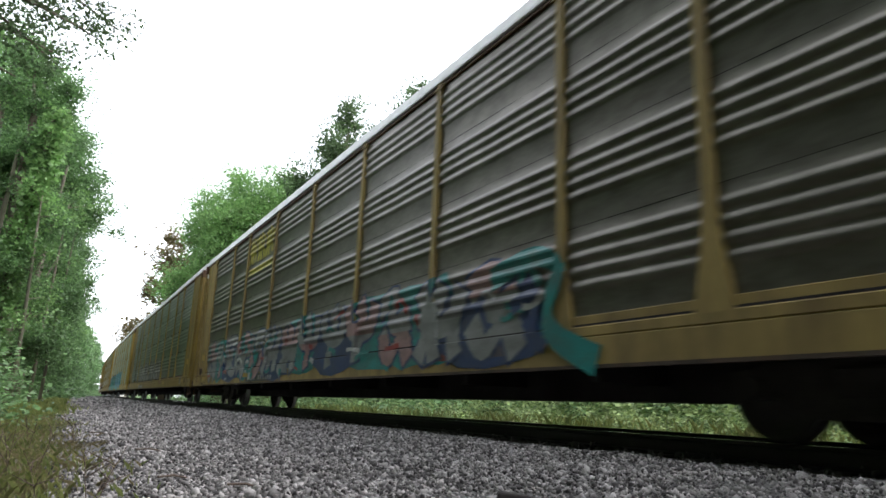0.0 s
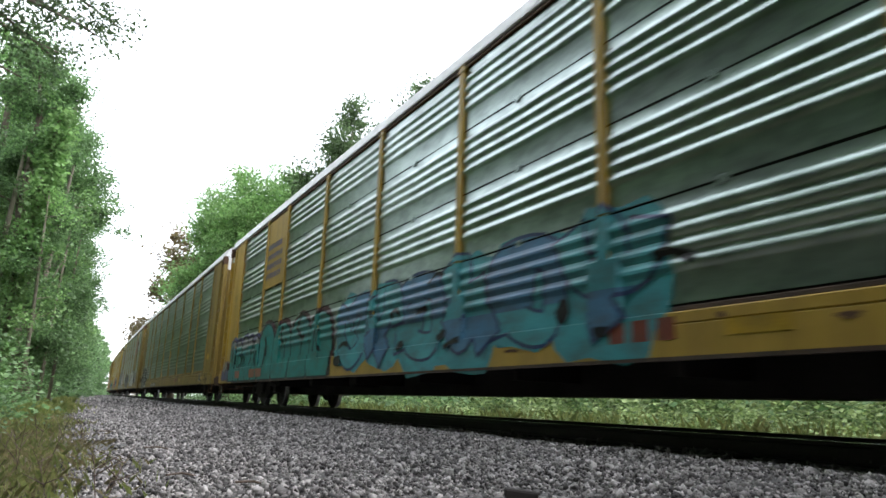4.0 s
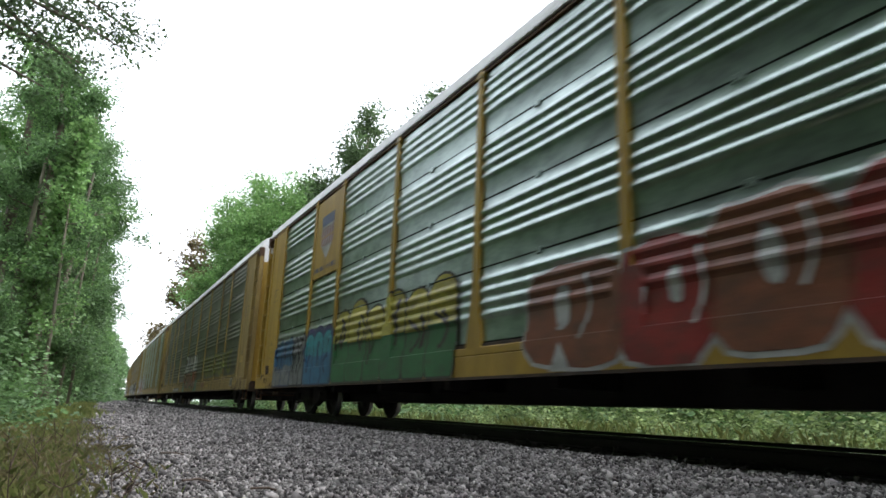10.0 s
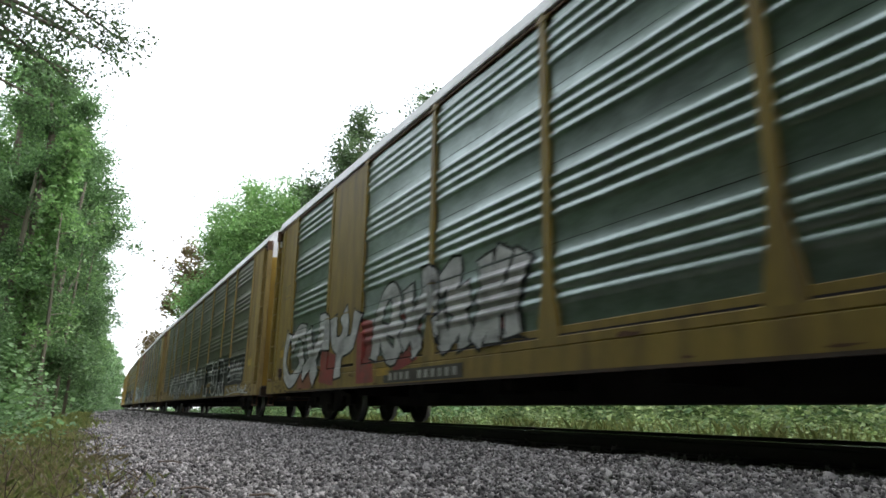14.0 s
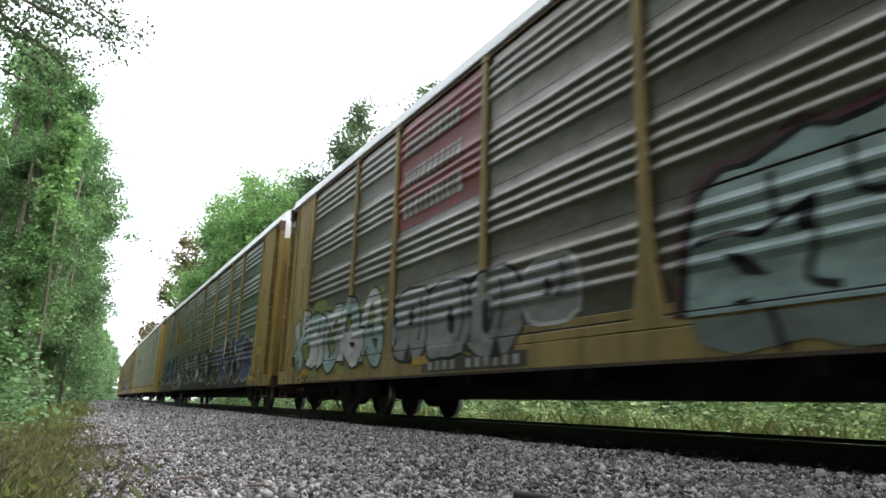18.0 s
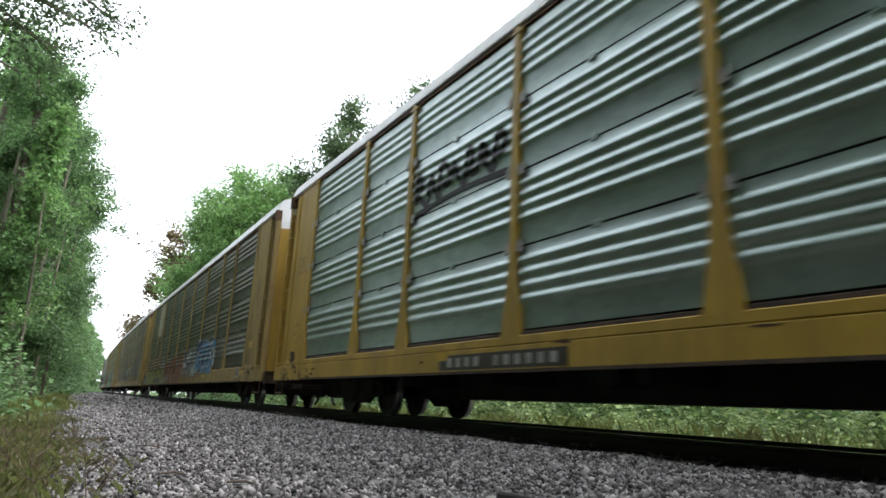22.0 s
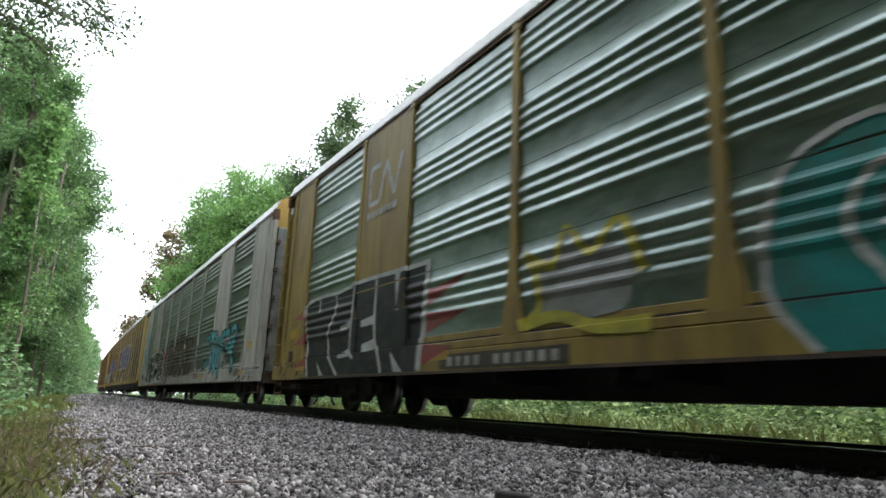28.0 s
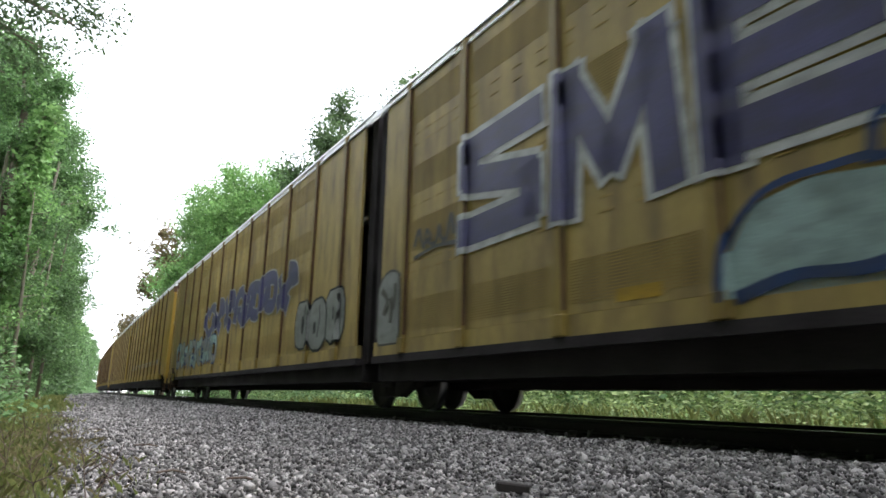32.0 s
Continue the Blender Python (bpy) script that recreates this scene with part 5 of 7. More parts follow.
fingers(c, 9.1, 10.2, 0.66, 1.88, 3, GREY_P, GREY_P, 1.4, BLACK_P, None, 18, marks=2)
fingers(c, 7.2, 9.05, 0.66, 1.95, 3, BLUE_P, CYAN_P, 1.3, NAVY_P, VIOLET_P, 19, marks=2)
shapes(c, "sign_shield", [[(8.6, 4.6), (7.75, 4.6), (7.75, 3.9), (8.17, 3.5), (8.6, 3.9)]], STENCIL, 0, label="pale shield sign")
shapes(c, "sign_bar", [[(8.6, 4.6), (7.75, 4.6), (7.75, 4.35), (8.6, 4.35)]], NAVY_P, 1)
shapes(c, "sign_bar", [stroke(8.5 - 0.17 * k, 4.3, 8.5 - 0.17 * k, 3.85, 0.035) for k in range(5)], RED_P, 1)
lettering(c, "BUILDING", 8.2, 8.95, 3.26, 3.37, NAVY_P, None, layer=1, fat=0.0, label="small dark sign lettering")
lettering(c, "AMERICA", 7.4, 8.1, 3.26, 3.37, NAVY_P, None, layer=1, fat=0.0)
c = ribbed(6, "road-soiled ribbed autorack car with white and orange graffiti on tan frame", GALV_BROWN, TAN)
fingers(c, -3.1, -2.1, 0.62, 1.25, 2, GREEN_P, None, 0, TEAL_P, None, 20, marks=1)
fingers(c, 1.2, 1.75, 0.62, 1.2, 1, GREEN_P, None, 0, TEAL_P, None, 21, marks=1)
piece(c, -2.4, 1.7, 0.68, 2.38, 6, (WHITE_P,), BLACK_P, None, (GREEN_P,), 18, wide=0.2, low=ORANGE_P, split=0.52)
piece(c, -10.8, -4.6, 1.15, 2.1, 6, (OLIVE_P,), GALV_BROWN, None, (), 21, wide=0.12)
tags(c, 11.95, 12.8, 2.55, 3.2, 4, STENCIL_DARK, 16, w=0.025)
tags(c, 12.05, 12.7, 2.65, 3.0, 5, STENCIL_DARK, 17, w=0.03)
panel_bars(c, 12.05, 12.5, 2.0, 2.3, 2, STENCIL_DARK, 18)
c = ribbed(7, "green-grey ribbed autorack car with smooth yellow plates and white graffiti", GALV_GREEN, YELLOW, plates=(1, 7))
shapes(c, "graffiti_cloud", [[(7.2, 0.7), (7.3, 1.95), (6.6, 1.8), (6.4, 0.7)], [(5.6, 0.8), (5.5, 1.75), (4.6, 1.9), (4.7, 1.0)], [(3.0, 1.2), (2.7, 2.0), (2.1, 1.95), (2.2, 1.25)], [(9.4, 0.8), (9.3, 1.5), (8.4, 1.3), (8.5, 0.7)]], RED_P, 0, label="red patches of spray paint")
word(c, "2516", 1.95, 6.5, 0.95, 2.4, 0.15, WHITE_P, BLACK_P, label="white graffiti letters with a dark outline", lean=0.2)
word(c, "053", 7.3, 12.3, 0.68, 2.25, 0.17, WHITE_P, BLACK_P, lean=0.15)
shapes(c, "graffiti_accent", [[(2.6, 1.15), (1.75, 1.05), (2.9, 1.4)], [(2.9, 2.3), (2.3, 2.35), (2.5, 2.1)]], BLACK_P, 0.5)
patch(c, "painted_patch", 9.95, 10.95, 0.68, 1.15, ORANGE_P, 0)
tags(c, -12.9, -12.1, 3.7, 4.5, 3, STENCIL_DARK, 6)
c = ribbed(8, "brown-grey ribbed autorack car with black and white graffiti along the sill", GALV_BROWN, TAN)
patch(c, "painted_patch", -11.6, -8.9, 1.0, 1.95, BLACK_P, 0, label="black painted ground of a graffiti piece")
tags(c, -11.4, -9.1, 1.35, 1.85, 6, WHITE_P, 24, w=0.035)
tags(c, -11.5, -9.3, 1.15, 1.6, 7, GREY_P, 25, w=0.03)
tags(c, -12.6, -9.2, 0.72, 0.95, 6, WHITE_P, 26, w=0.025)
shapes(c, "graffiti_cloud", [[(-4.0, 0.68), (-4.0, 1.95), (-8.9, 2.15), (-8.9, 0.68)]], BLACK_P, 0)
lettering(c, "FOR", -8.6, -4.3, 0.75, 1.95, BLACK_P, WHITE_P, None, layer=2, label="black graffiti letters with a white outline")
shapes(c, "painted_patch", [[(-5.6, 1.05), (-4.9, 1.05), (-4.9, 1.2), (-5.6, 1.2)]], REFLECT, 4)
piece(c, -3.5, 8.2, 0.72, 2.0, 12, (WHITE_P, GREY_P), BLACK_P, None, (GREY_P,), 25)
patch(c, "sign_field", 7.4, 8.95, 2.9, 4.7, GREY_P)
c = ribbed(9, "brown-grey ribbed autorack car with a red sign and mint-white graffiti", GALV_BROWN, TAN, sheets={(6, 2): LOGO_RED, (6, 3): LOGO_RED})
panel_bars(c, 4.9, 6.9, 3.15, 4.8, 3, STENCIL, 4)
lobes = [(0.98, 1.0), (1.0, 1.2), (0.92, 1.7), (0.78, 2.06), (0.55, 2.2), (0.3, 2.18), (0.14, 2.08), (0.02, 2.26), (-0.2, 2.34), (-0.4, 2.26), (-0.5, 2.16), (-0.66, 2.28), (-1.0, 2.34), (-1.4, 2.32), (-1.68, 2.22), (-1.84, 2.36), (-2.08, 2.38), (-2.22, 2.24), (-2.2, 1.62), (-2.1, 1.2), (-2.1, 1.0)]
shapes(c, "graffiti_halo", [[(-0.6 + (y + 0.6) * 1.1, 1.0 + (q - 1.0) * 1.1) for y, q in lobes]], MAROON_P, 0, label="maroon mist of spray paint round a graffiti piece")
shapes(c, "graffiti_outline", [[(-0.6 + (y + 0.6) * 1.05, 1.0 + (q - 1.0) * 1.05) for y, q in lobes]], BLACK_P, 1)
shapes(c, "graffiti_cloud", [[(0.95, 0.97), (0.85, 0.75), (0.5, 0.66), (-0.1, 0.75), (-0.4, 0.66), (-1.0, 0.7), (-1.7, 0.66), (-2.1, 0.8), (-2.1, 0.97)]], SAGE_P, 1, label="soiled grey-green paint run over the sill")
shapes(c, "graffiti_letter", [lobes], MINT_P, 2, label="mint bubble letters with a black outline")
lines(c, ([(0.9, 1.62), (0.55, 1.66), (0.25, 1.6), (-0.05, 1.72), (-0.2, 1.5), (-0.1, 1.2), (-0.35, 1.1)], [(0.14, 2.08), (0.1, 1.7)], [(-0.5, 2.16), (-0.55, 1.75), (-0.85, 1.7)], [(-1.68, 2.22), (-1.66, 1.75), (-2.15, 1.7)], [(-1.1, 1.7), (-1.15, 1.2), (-1.05, 0.66)], [(-1.7, 1.5), (-1.75, 0.66)], [(0.2, 1.0), (0.1, 0.66)]), BLACK_P, 0.03, 3)
shapes(c, "graffiti_accent", [[(0.6, 1.5), (0.4, 1.46), (0.2, 1.26), (0.45, 1.3)], [(-0.05, 1.75), (-0.25, 1.82), (-0.2, 1.55), (-0.05, 1.55)], [(-1.0, 1.6), (-1.2, 1.62), (-1.15, 1.3), (-1.0, 1.3)], [(-1.6, 1.55), (-1.8, 1.5), (-1.72, 1.2)], [(0.55, 1.08), (0.35, 1.1), (0.4, 1.02)]], BLACK_P, 3.4)
for k, y in enumerate((-2.66, -3.16)):
    patch(c, "tape_mark", y - 0.13, y + 0.13, 1.01, 1.1, RED_P, 1, label="red reflective tape mark" if k == 0 else "")
shapes(c, "graffiti_cloud", [[(-3.95, 1.0), (-3.9, 1.5), (-4.0, 1.85), (-4.35, 1.8), (-4.7, 1.95), (-5.0, 1.9), (-5.3, 2.02), (-5.6, 1.92), (-5.9, 2.05), (-6.3, 1.9), (-6.35, 1.2), (-6.25, 1.0)]], GREY_P, 0, label="washed-out grey field of spray paint")
lines(c, ([(-4.0, 1.85), (-4.35, 1.8), (-4.7, 1.95), (-5.0, 1.9), (-5.3, 2.02), (-5.6, 1.92)], [(-4.1, 1.25), (-4.5, 1.15), (-4.7, 1.2)]), BLACK_P, 0.02, 1)
for y in (-5.2, -5.55):
    patch(c, "tape_mark", y - 0.13, y + 0.13, 1.03, 1.1, RED_P, 1)
    patch(c, "tape_mark", y - 0.2, y - 0.14, 1.03, 1.1, WHITE_P, 1)
shapes(c, "graffiti_cloud", [blob(y, 0.82, w, 0.15, random.Random(int(y * 10) + 77), 14, 0.2) for y, w in ((-3.95, 0.4), (-4.35, 0.3), (-6.3, 0.35))], GRIME, 0)
bubbles(c, 2.45, 3.4, 1.08, 1.9, 1, GREY_P, WHITE_P, 27, inner=BLACK_P)
bubbles(c, 3.5, 7.0, 0.84, 2.05, 3, GREY_P, BLACK_P, 28)
piece(c, 7.5, 12.6, 0.78, 2.3, 5, (MINT_P, WHITE_P), BLACK_P, OLIVE_P, (), 28)
c = ribbed(10, "dark ribbed autorack car covered in black, white and blue graffiti", GALV_DARK, YELLOW, SLOT, sheets={(6, 2): OCHRE})
patch(c, "painted_patch", -11.4, 11.9, 0.64, 0.99, BLACK_P, 0, label="black painted band along the sill")
piece(c, -11.6, -4.2, 0.66, 2.35, 6, (BLACK_P, BLACK_P, NAVY_P), WHITE_P, None, (RED_P, ORANGE_P), 29, wide=0.17)
shapes(c, "graffiti_cloud", [blob(y, 1.5, 1.0, 0.62, random.Random(int(y * 10) + 200), 14, 0.16) for y in (3.6, 1.9, 0.2, -1.4, -3.0)], WHITE_P, 0.6, label="dirty white ground of a graffiti piece")
piece(c, -4.0, 4.4, 0.8, 2.2, 7, (BLACK_P,), STENCIL_DARK, None, (TAN, GREY_P, GREY_P), 30, wide=0.085)
word(c, "24", 8.3, 11.6, 0.95, 2.3, 0.22, DEEP_P, GREY_P, lean=0.1, label="dark blue graffiti letters with a white outline")
word(c, "R1", 4.6, 8.2, 0.95, 2.4, 0.22, DEEP_P, WHITE_P, lean=0.1)
for y, z, m in ((9.9, 1.5, RED_P), (7.6, 1.9, YEL_P), (7.0, 1.3, RED_P), (6.0, 2.1, RED_P), (5.4, 1.15, YEL_P), (8.4, 1.1, TEAL_P), (10.6, 2.0, TEAL_P)):
    shapes(c, "graffiti_accent", [blob(y, z, 0.24, 0.2, random.Random(int(y * 10)), 9, 0.35)], m, 0.3)
end_scrawl(c, HALF, -0.95, -0.3, 0.95, 3.2, WHITE_P, 5)
end_scrawl(c, HALF, -0.9, -0.35, 1.0, 2.6, GREY_P, 6, 0.016)
shapes(c, "sign_block", [stroke(6.7, 3.2, 6.7, 3.95, 0.05), stroke(6.7, 3.95, 6.2, 3.95, 0.05), stroke(6.7, 3.2, 6.2, 3.2, 0.05), stroke(5.6, 3.2, 5.6, 3.95, 0.05), stroke(5.6, 3.95, 5.0, 3.2, 0.05), stroke(5.0, 3.2, 5.0, 3.95, 0.05)], STENCIL_DARK, 1)
c = ribbed(11, "clean pale-green ribbed autorack car with bright ochre frame", GALV_LIGHT, OCHRE, SLOT)
tags(c, 4.5, 7.0, 3.2, 3.9, 7, BLACK_P, 7, w=0.05)
for p in EDGES:
    for k in (1, 2, 3):
        for d in (-0.13, 0.13):
            shared("pale_bracket", 0, lambda: boxes((-0.03, -0.04, -0.07, 0.0, 0.04, 0.07)), STENCIL, c).location = (-X_SIDE - 0.02, p + d, SHEETS[k])
c = ribbed(12, "brown-grey ribbed autorack car with orange, blue and olive graffiti", GALV_BROWN, TAN, SLOT, sheets={(7, 2): GREYPAINT, (7, 3): GREYPAINT})
piece(c, -7.3, -3.8, 1.0, 2.25, 3, (BLUE_P, NAVY_P), WHITE_P, BLUE_P, (WHITE_P, WHITE_P), 32)
piece(c, -4.0, -0.8, 0.8, 1.95, 3, (WHITE_P, GREY_P), NAVY_P, None, (BLUE_P,), 33)
shapes(c, "graffiti_cloud", [[(4.1, 1.6), (3.9, 1.74), (3.4, 1.8), (3.2, 1.98), (3.1, 1.78), (2.75, 1.7)], [(2.7, 1.72), (2.6, 1.9), (2.2, 1.92), (2.1, 1.8)], [(1.15, 1.8), (1.05, 2.0), (0.85, 2.08), (0.7, 1.9)], [(-0.4, 1.9), (-0.5, 2.05), (-0.8, 2.0), (-0.8, 1.9)]], STEEL_P, 0, label="pale blue patches of spray paint round a graffiti piece")
shapes(c, "graffiti_letter", [[(4.28, 1.58), (3.9, 1.64), (3.28, 1.68), (2.77, 1.72), (2.25, 1.8), (1.5, 1.84), (1.08, 1.86), (0.4, 1.92), (-0.9, 1.95), (-0.9, 0.65), (3.62, 0.65), (4.2, 0.97), (3.9, 1.25)]], RUSTY_P, 1, label="broad rust-orange graffiti piece")
shapes(c, "graffiti_accent", [[(4.2, 1.5), (3.5, 1.6), (2.9, 1.5), (3.3, 1.42)], [(2.3, 1.62), (1.55, 1.72), (1.5, 1.5), (2.1, 1.4)], [(2.6, 1.2), (2.2, 1.3), (1.9, 1.1), (2.3, 1.06)], [(0.4, 1.75), (-0.4, 1.8), (-0.5, 1.5), (0.2, 1.45)]], ORANGE_P, 2)
shapes(c, "graffiti_accent", [[(1.1, 1.9), (0.87, 2.04), (0.74, 1.9), (0.89, 1.77), (0.6, 1.57), (0.85, 1.4), (1.07, 1.2), (1.12, 1.55)], [(3.46, 1.46), (3.1, 1.56), (3.2, 1.35), (3.35, 1.24)], [(3.94, 0.9), (3.6, 0.72), (3.2, 0.8), (2.86, 0.93), (3.3, 1.0)], [(1.8, 0.99), (1.95, 0.8), (1.9, 0.68), (1.6, 0.8)], [(-0.2, 1.25), (-0.6, 1.35), (-0.55, 1.05)]], STEEL_P, 2.5)
lines(c, ([(3.9, 1.25), (3.4, 1.05), (2.9, 1.3), (2.6, 1.6)], [(2.4, 1.35), (2.0, 1.05), (1.7, 1.3)], [(1.3, 1.6), (1.25, 1.1), (1.5, 0.7)], [(0.5, 1.4), (0.1, 1.05), (0.3, 0.7)]), MAROON_P, 0.045, 3)
shared("sign_plate", 0, lambda: boxes((-X_SIDE - 0.06, 7.36, SHEETS[2] + 0.1, -X_SIDE - 0.02, 9.0, SHEETS[4] - 0.15), bevel=0.01), CREAM, c, "pale painted sign plate with rust at its rim")
end_scrawl(c, HALF, -0.6, 0.2, 2.6, 3.2, STENCIL_DARK, 8)
shapes(c, "graffiti_cloud", [[(12.0, 1.3), (12.0, 1.95), (10.6, 2.05), (9.65, 2.16), (8.4, 2.1), (7.5, 2.18), (6.8, 1.95), (6.2, 1.86), (6.0, 1.55), (6.0, 1.3)]], PEACH_P, 0, label="faded peach ground of a graffiti piece")
shapes(c, "graffiti_cloud", [[(6.05, 1.8), (5.3, 1.82), (4.63, 1.74), (4.36, 1.2), (5.2, 1.35), (6.05, 1.3)]], STEEL_P, 0.5)
shapes(c, "graffiti_letter", [[(11.9, 0.68), (11.76, 1.66), (10.6, 1.4), (9.5, 1.5), (8.4, 1.36), (7.4, 1.5), (6.6, 1.44), (5.55, 1.52), (4.86, 1.33), (4.49, 1.1), (4.24, 0.97), (4.25, 0.66)]], CITRON_P, 1, label="yellow-green graffiti letters with dark lines")
lines(c, ([(11.76, 1.66), (10.6, 1.4), (9.5, 1.5), (8.4, 1.36), (7.4, 1.5), (6.6, 1.44), (5.55, 1.52), (4.86, 1.33), (4.3, 0.98)], [(6.6, 0.98), (6.4, 1.2), (6.1, 1.3), (5.7, 1.27), (5.4, 1.1), (5.35, 1.0)], [(11.2, 1.75), (11.3, 1.1), (10.9, 0.7)], [(10.4, 1.9), (10.3, 1.2), (10.5, 0.8)], [(9.4, 1.4), (9.2, 1.05), (8.8, 1.3)], [(8.1, 1.9), (7.9, 1.2), (8.1, 0.8)], [(7.1, 1.4), (7.0, 1.05)], [(10.9, 1.95), (10.8, 1.6)], [(9.0, 2.05), (8.9, 1.6)]), STENCIL_DARK, 0.045, 2)
shapes(c, "graffiti_accent", [[(8.3, 0.7), (8.3, 0.95), (5.6, 0.98), (5.5, 0.7)], [(7.4, 1.05), (7.0, 1.12), (6.8, 1.0)]], STENCIL_DARK, 2.6)
fingers(c, 11.9, 12.5, 0.75, 1.4, 1, BLUE_P, PINK_P, 1.1, GREY_P, None, 38, marks=0)
tags(c, -11.6, -9.2, 1.5, 2.0, 5, GREY_P, 8, w=0.04)
c = ribbed(13, "brown-grey ribbed autorack car with faded white graffiti on tan frame", GALV_BROWN, TAN)
piece(c, -11.4, -8.8, 1.2, 2.45, 3, (GREY_P,), GALV_BROWN, None, (), 37)
piece(c, -8.2, -6.6, 1.2, 2.3, 2, (GREY_P,), GALV_BROWN, None, (), 38)
piece(c, -3.4, -0.4, 1.05, 2.05, 4, (WHITE_P, GREY_P), BLACK_P, GREY_P, (), 39)
piece(c, 0.2, 5.0, 0.9, 2.0, 5, (GALV_BROWN,), GREY_P, None, (), 40, wide=0.1)
patch(c, "sign_field", 7.5, 8.9, 3.1, 4.6, GREYPAINT)
c = ribbed(14, "green-grey ribbed autorack car with teal, yellow and black graffiti", GALV_GREEN, YELLOW, plates=(7,))
rng0 = random.Random(5)
shapes(c, "graffiti_letter", [[(0.7, 0.66), (1.1, 1.2), (0.9, 2.05), (0.2, 2.3), (-0.45, 2.05), (-0.55, 1.85), (-1.9, 1.9), (-2.7, 1.8), (-2.85, 2.25), (-4.15, 2.2), (-4.6, 2.15), (-4.95, 2.35), (-5.45, 1.9), (-6.5, 2.3), (-6.6, 0.66)]], TEAL_P, 0, label="broad teal graffiti piece with white lines")
shapes(c, "graffiti_accent", [[(-3.4, 1.85), (-3.65, 1.85), (-3.55, 1.3), (-3.3, 1.2)], [(-4.3, 1.7), (-4.65, 1.6), (-4.9, 1.35), (-4.75, 1.15), (-4.6, 1.2)], [(-0.05, 1.8), (0.2, 1.75), (0.2, 1.55), (-0.1, 1.65)]], MAROON_P, 1.5)
shapes(c, "graffiti_accent", [[(-4.2, 1.72), (-4.35, 1.35), (-4.6, 1.1), (-4.4, 1.0), (-4.2, 1.4)], [(-0.45, 1.1), (-0.55, 0.67), (-0.85, 0.67)], [(-2.25, 1.0), (-2.1, 0.67), (-2.45, 0.67)], [(-3.03, 1.9), (-3.02, 1.15), (-3.3, 1.15), (-3.3, 1.85)], [(-4.95, 2.3), (-5.0, 2.05), (-5.4, 1.75), (-5.35, 2.0)]], WHITE_P, 2)
lines(c, ([(0.7, 0.66), (1.1, 1.2), (0.9, 2.05), (0.2, 2.3), (-0.45, 2.05), (-0.55, 1.85), (-1.2, 1.95), (-1.9, 1.9), (-2.7, 1.8)], [(-2.7, 1.8), (-2.85, 2.25), (-3.65, 2.25), (-4.6, 2.15), (-4.95, 2.35), (-5.45, 1.9), (-6.5, 2.3)],
          [(0.1, 1.0), (0.45, 1.5), (0.25, 1.9), (-0.15, 1.9), (-0.25, 1.65), (0.2, 1.5), (-0.2, 1.4), (0.0, 1.0)], [(-1.05, 1.7), (-0.95, 1.45), (-1.45, 1.05), (-1.35, 0.75)], [(-1.6, 1.85), (-1.5, 1.3), (-1.7, 1.15), (-1.8, 1.4), (-1.75, 1.8)], [(-2.25, 1.75), (-2.25, 1.15), (-2.45, 0.67)], [(-2.65, 1.8), (-2.7, 1.2), (-2.65, 0.67)],
          [(-3.05, 2.2), (-3.0, 1.15), (-3.5, 1.2), (-4.1, 1.5), (-4.2, 1.75), (-4.65, 1.65), (-4.9, 1.35), (-4.75, 1.1), (-4.15, 1.05), (-3.8, 0.67)], [(-3.05, 1.9), (-3.75, 1.9), (-3.65, 1.35)], [(-4.95, 2.3), (-4.85, 1.9), (-4.7, 1.7)], [(-5.4, 1.9), (-5.6, 1.3), (-5.9, 0.67)]), WHITE_P, 0.03, 3)
shapes(c, "graffiti_cloud", [blob(3.2, 1.5, 0.75, 0.42, rng0, 16, 0.08)], GREY_P, 0)
shapes(c, "graffiti_accent", ribbon([(4.15, 1.12), (3.85, 1.3), (3.9, 1.7), (4.1, 1.95)], 0.06) + ribbon([(4.1, 1.95), (3.6, 1.75), (3.4, 2.15), (3.0, 1.8), (2.6, 2.1), (2.3, 1.5)], 0.05) + ribbon([(4.1, 1.13), (3.5, 1.18), (2.9, 1.02), (2.2, 1.0)], 0.07), YEL_P, 3)
shapes(c, "graffiti_letter", [[(11.3, 0.66), (11.8, 2.15), (11.0, 2.27), (9.15, 2.3), (7.45, 2.28), (6.4, 2.28), (6.4, 1.95), (6.6, 1.1), (6.6, 0.66)]], BLACK_P, 0, label="heavy black graffiti letters with white lines between")
lines(c, ([(11.3, 0.66), (11.55, 1.4), (11.8, 2.15), (11.0, 2.27), (10.05, 2.25), (9.15, 2.3), (8.25, 2.3), (7.45, 2.28), (6.4, 2.28)], [(11.0, 2.27), (10.95, 1.95)], [(10.1, 2.2), (10.05, 1.9), (10.4, 1.5), (10.2, 1.05), (9.7, 0.67)], [(9.12, 2.25), (9.15, 1.6), (9.15, 1.1), (9.0, 0.95)],
          [(8.2, 2.25), (8.2, 1.6), (8.12, 1.15), (8.0, 1.05), (7.8, 0.67)]), WHITE_P, 0.035, 2)
shapes(c, "graffiti_accent", [stroke(9.75, 1.53, 9.15, 1.57, 0.04, 0.07), stroke(9.7, 1.0, 9.15, 1.06, 0.04, 0.07), stroke(8.75, 1.53, 8.2, 1.57, 0.06, 0.08), stroke(8.65, 1.1, 8.15, 1.15, 0.07, 0.09), [(7.5, 2.26), (7.32, 2.26), (7.4, 1.7)], [(7.5, 1.0), (7.35, 0.67), (7.05, 0.67)], [(10.8, 0.95), (10.6, 0.67), (10.4, 0.67)], stroke(6.45, 2.28, 6.55, 0.67, 0.06, 0.08)], WHITE_P, 2)
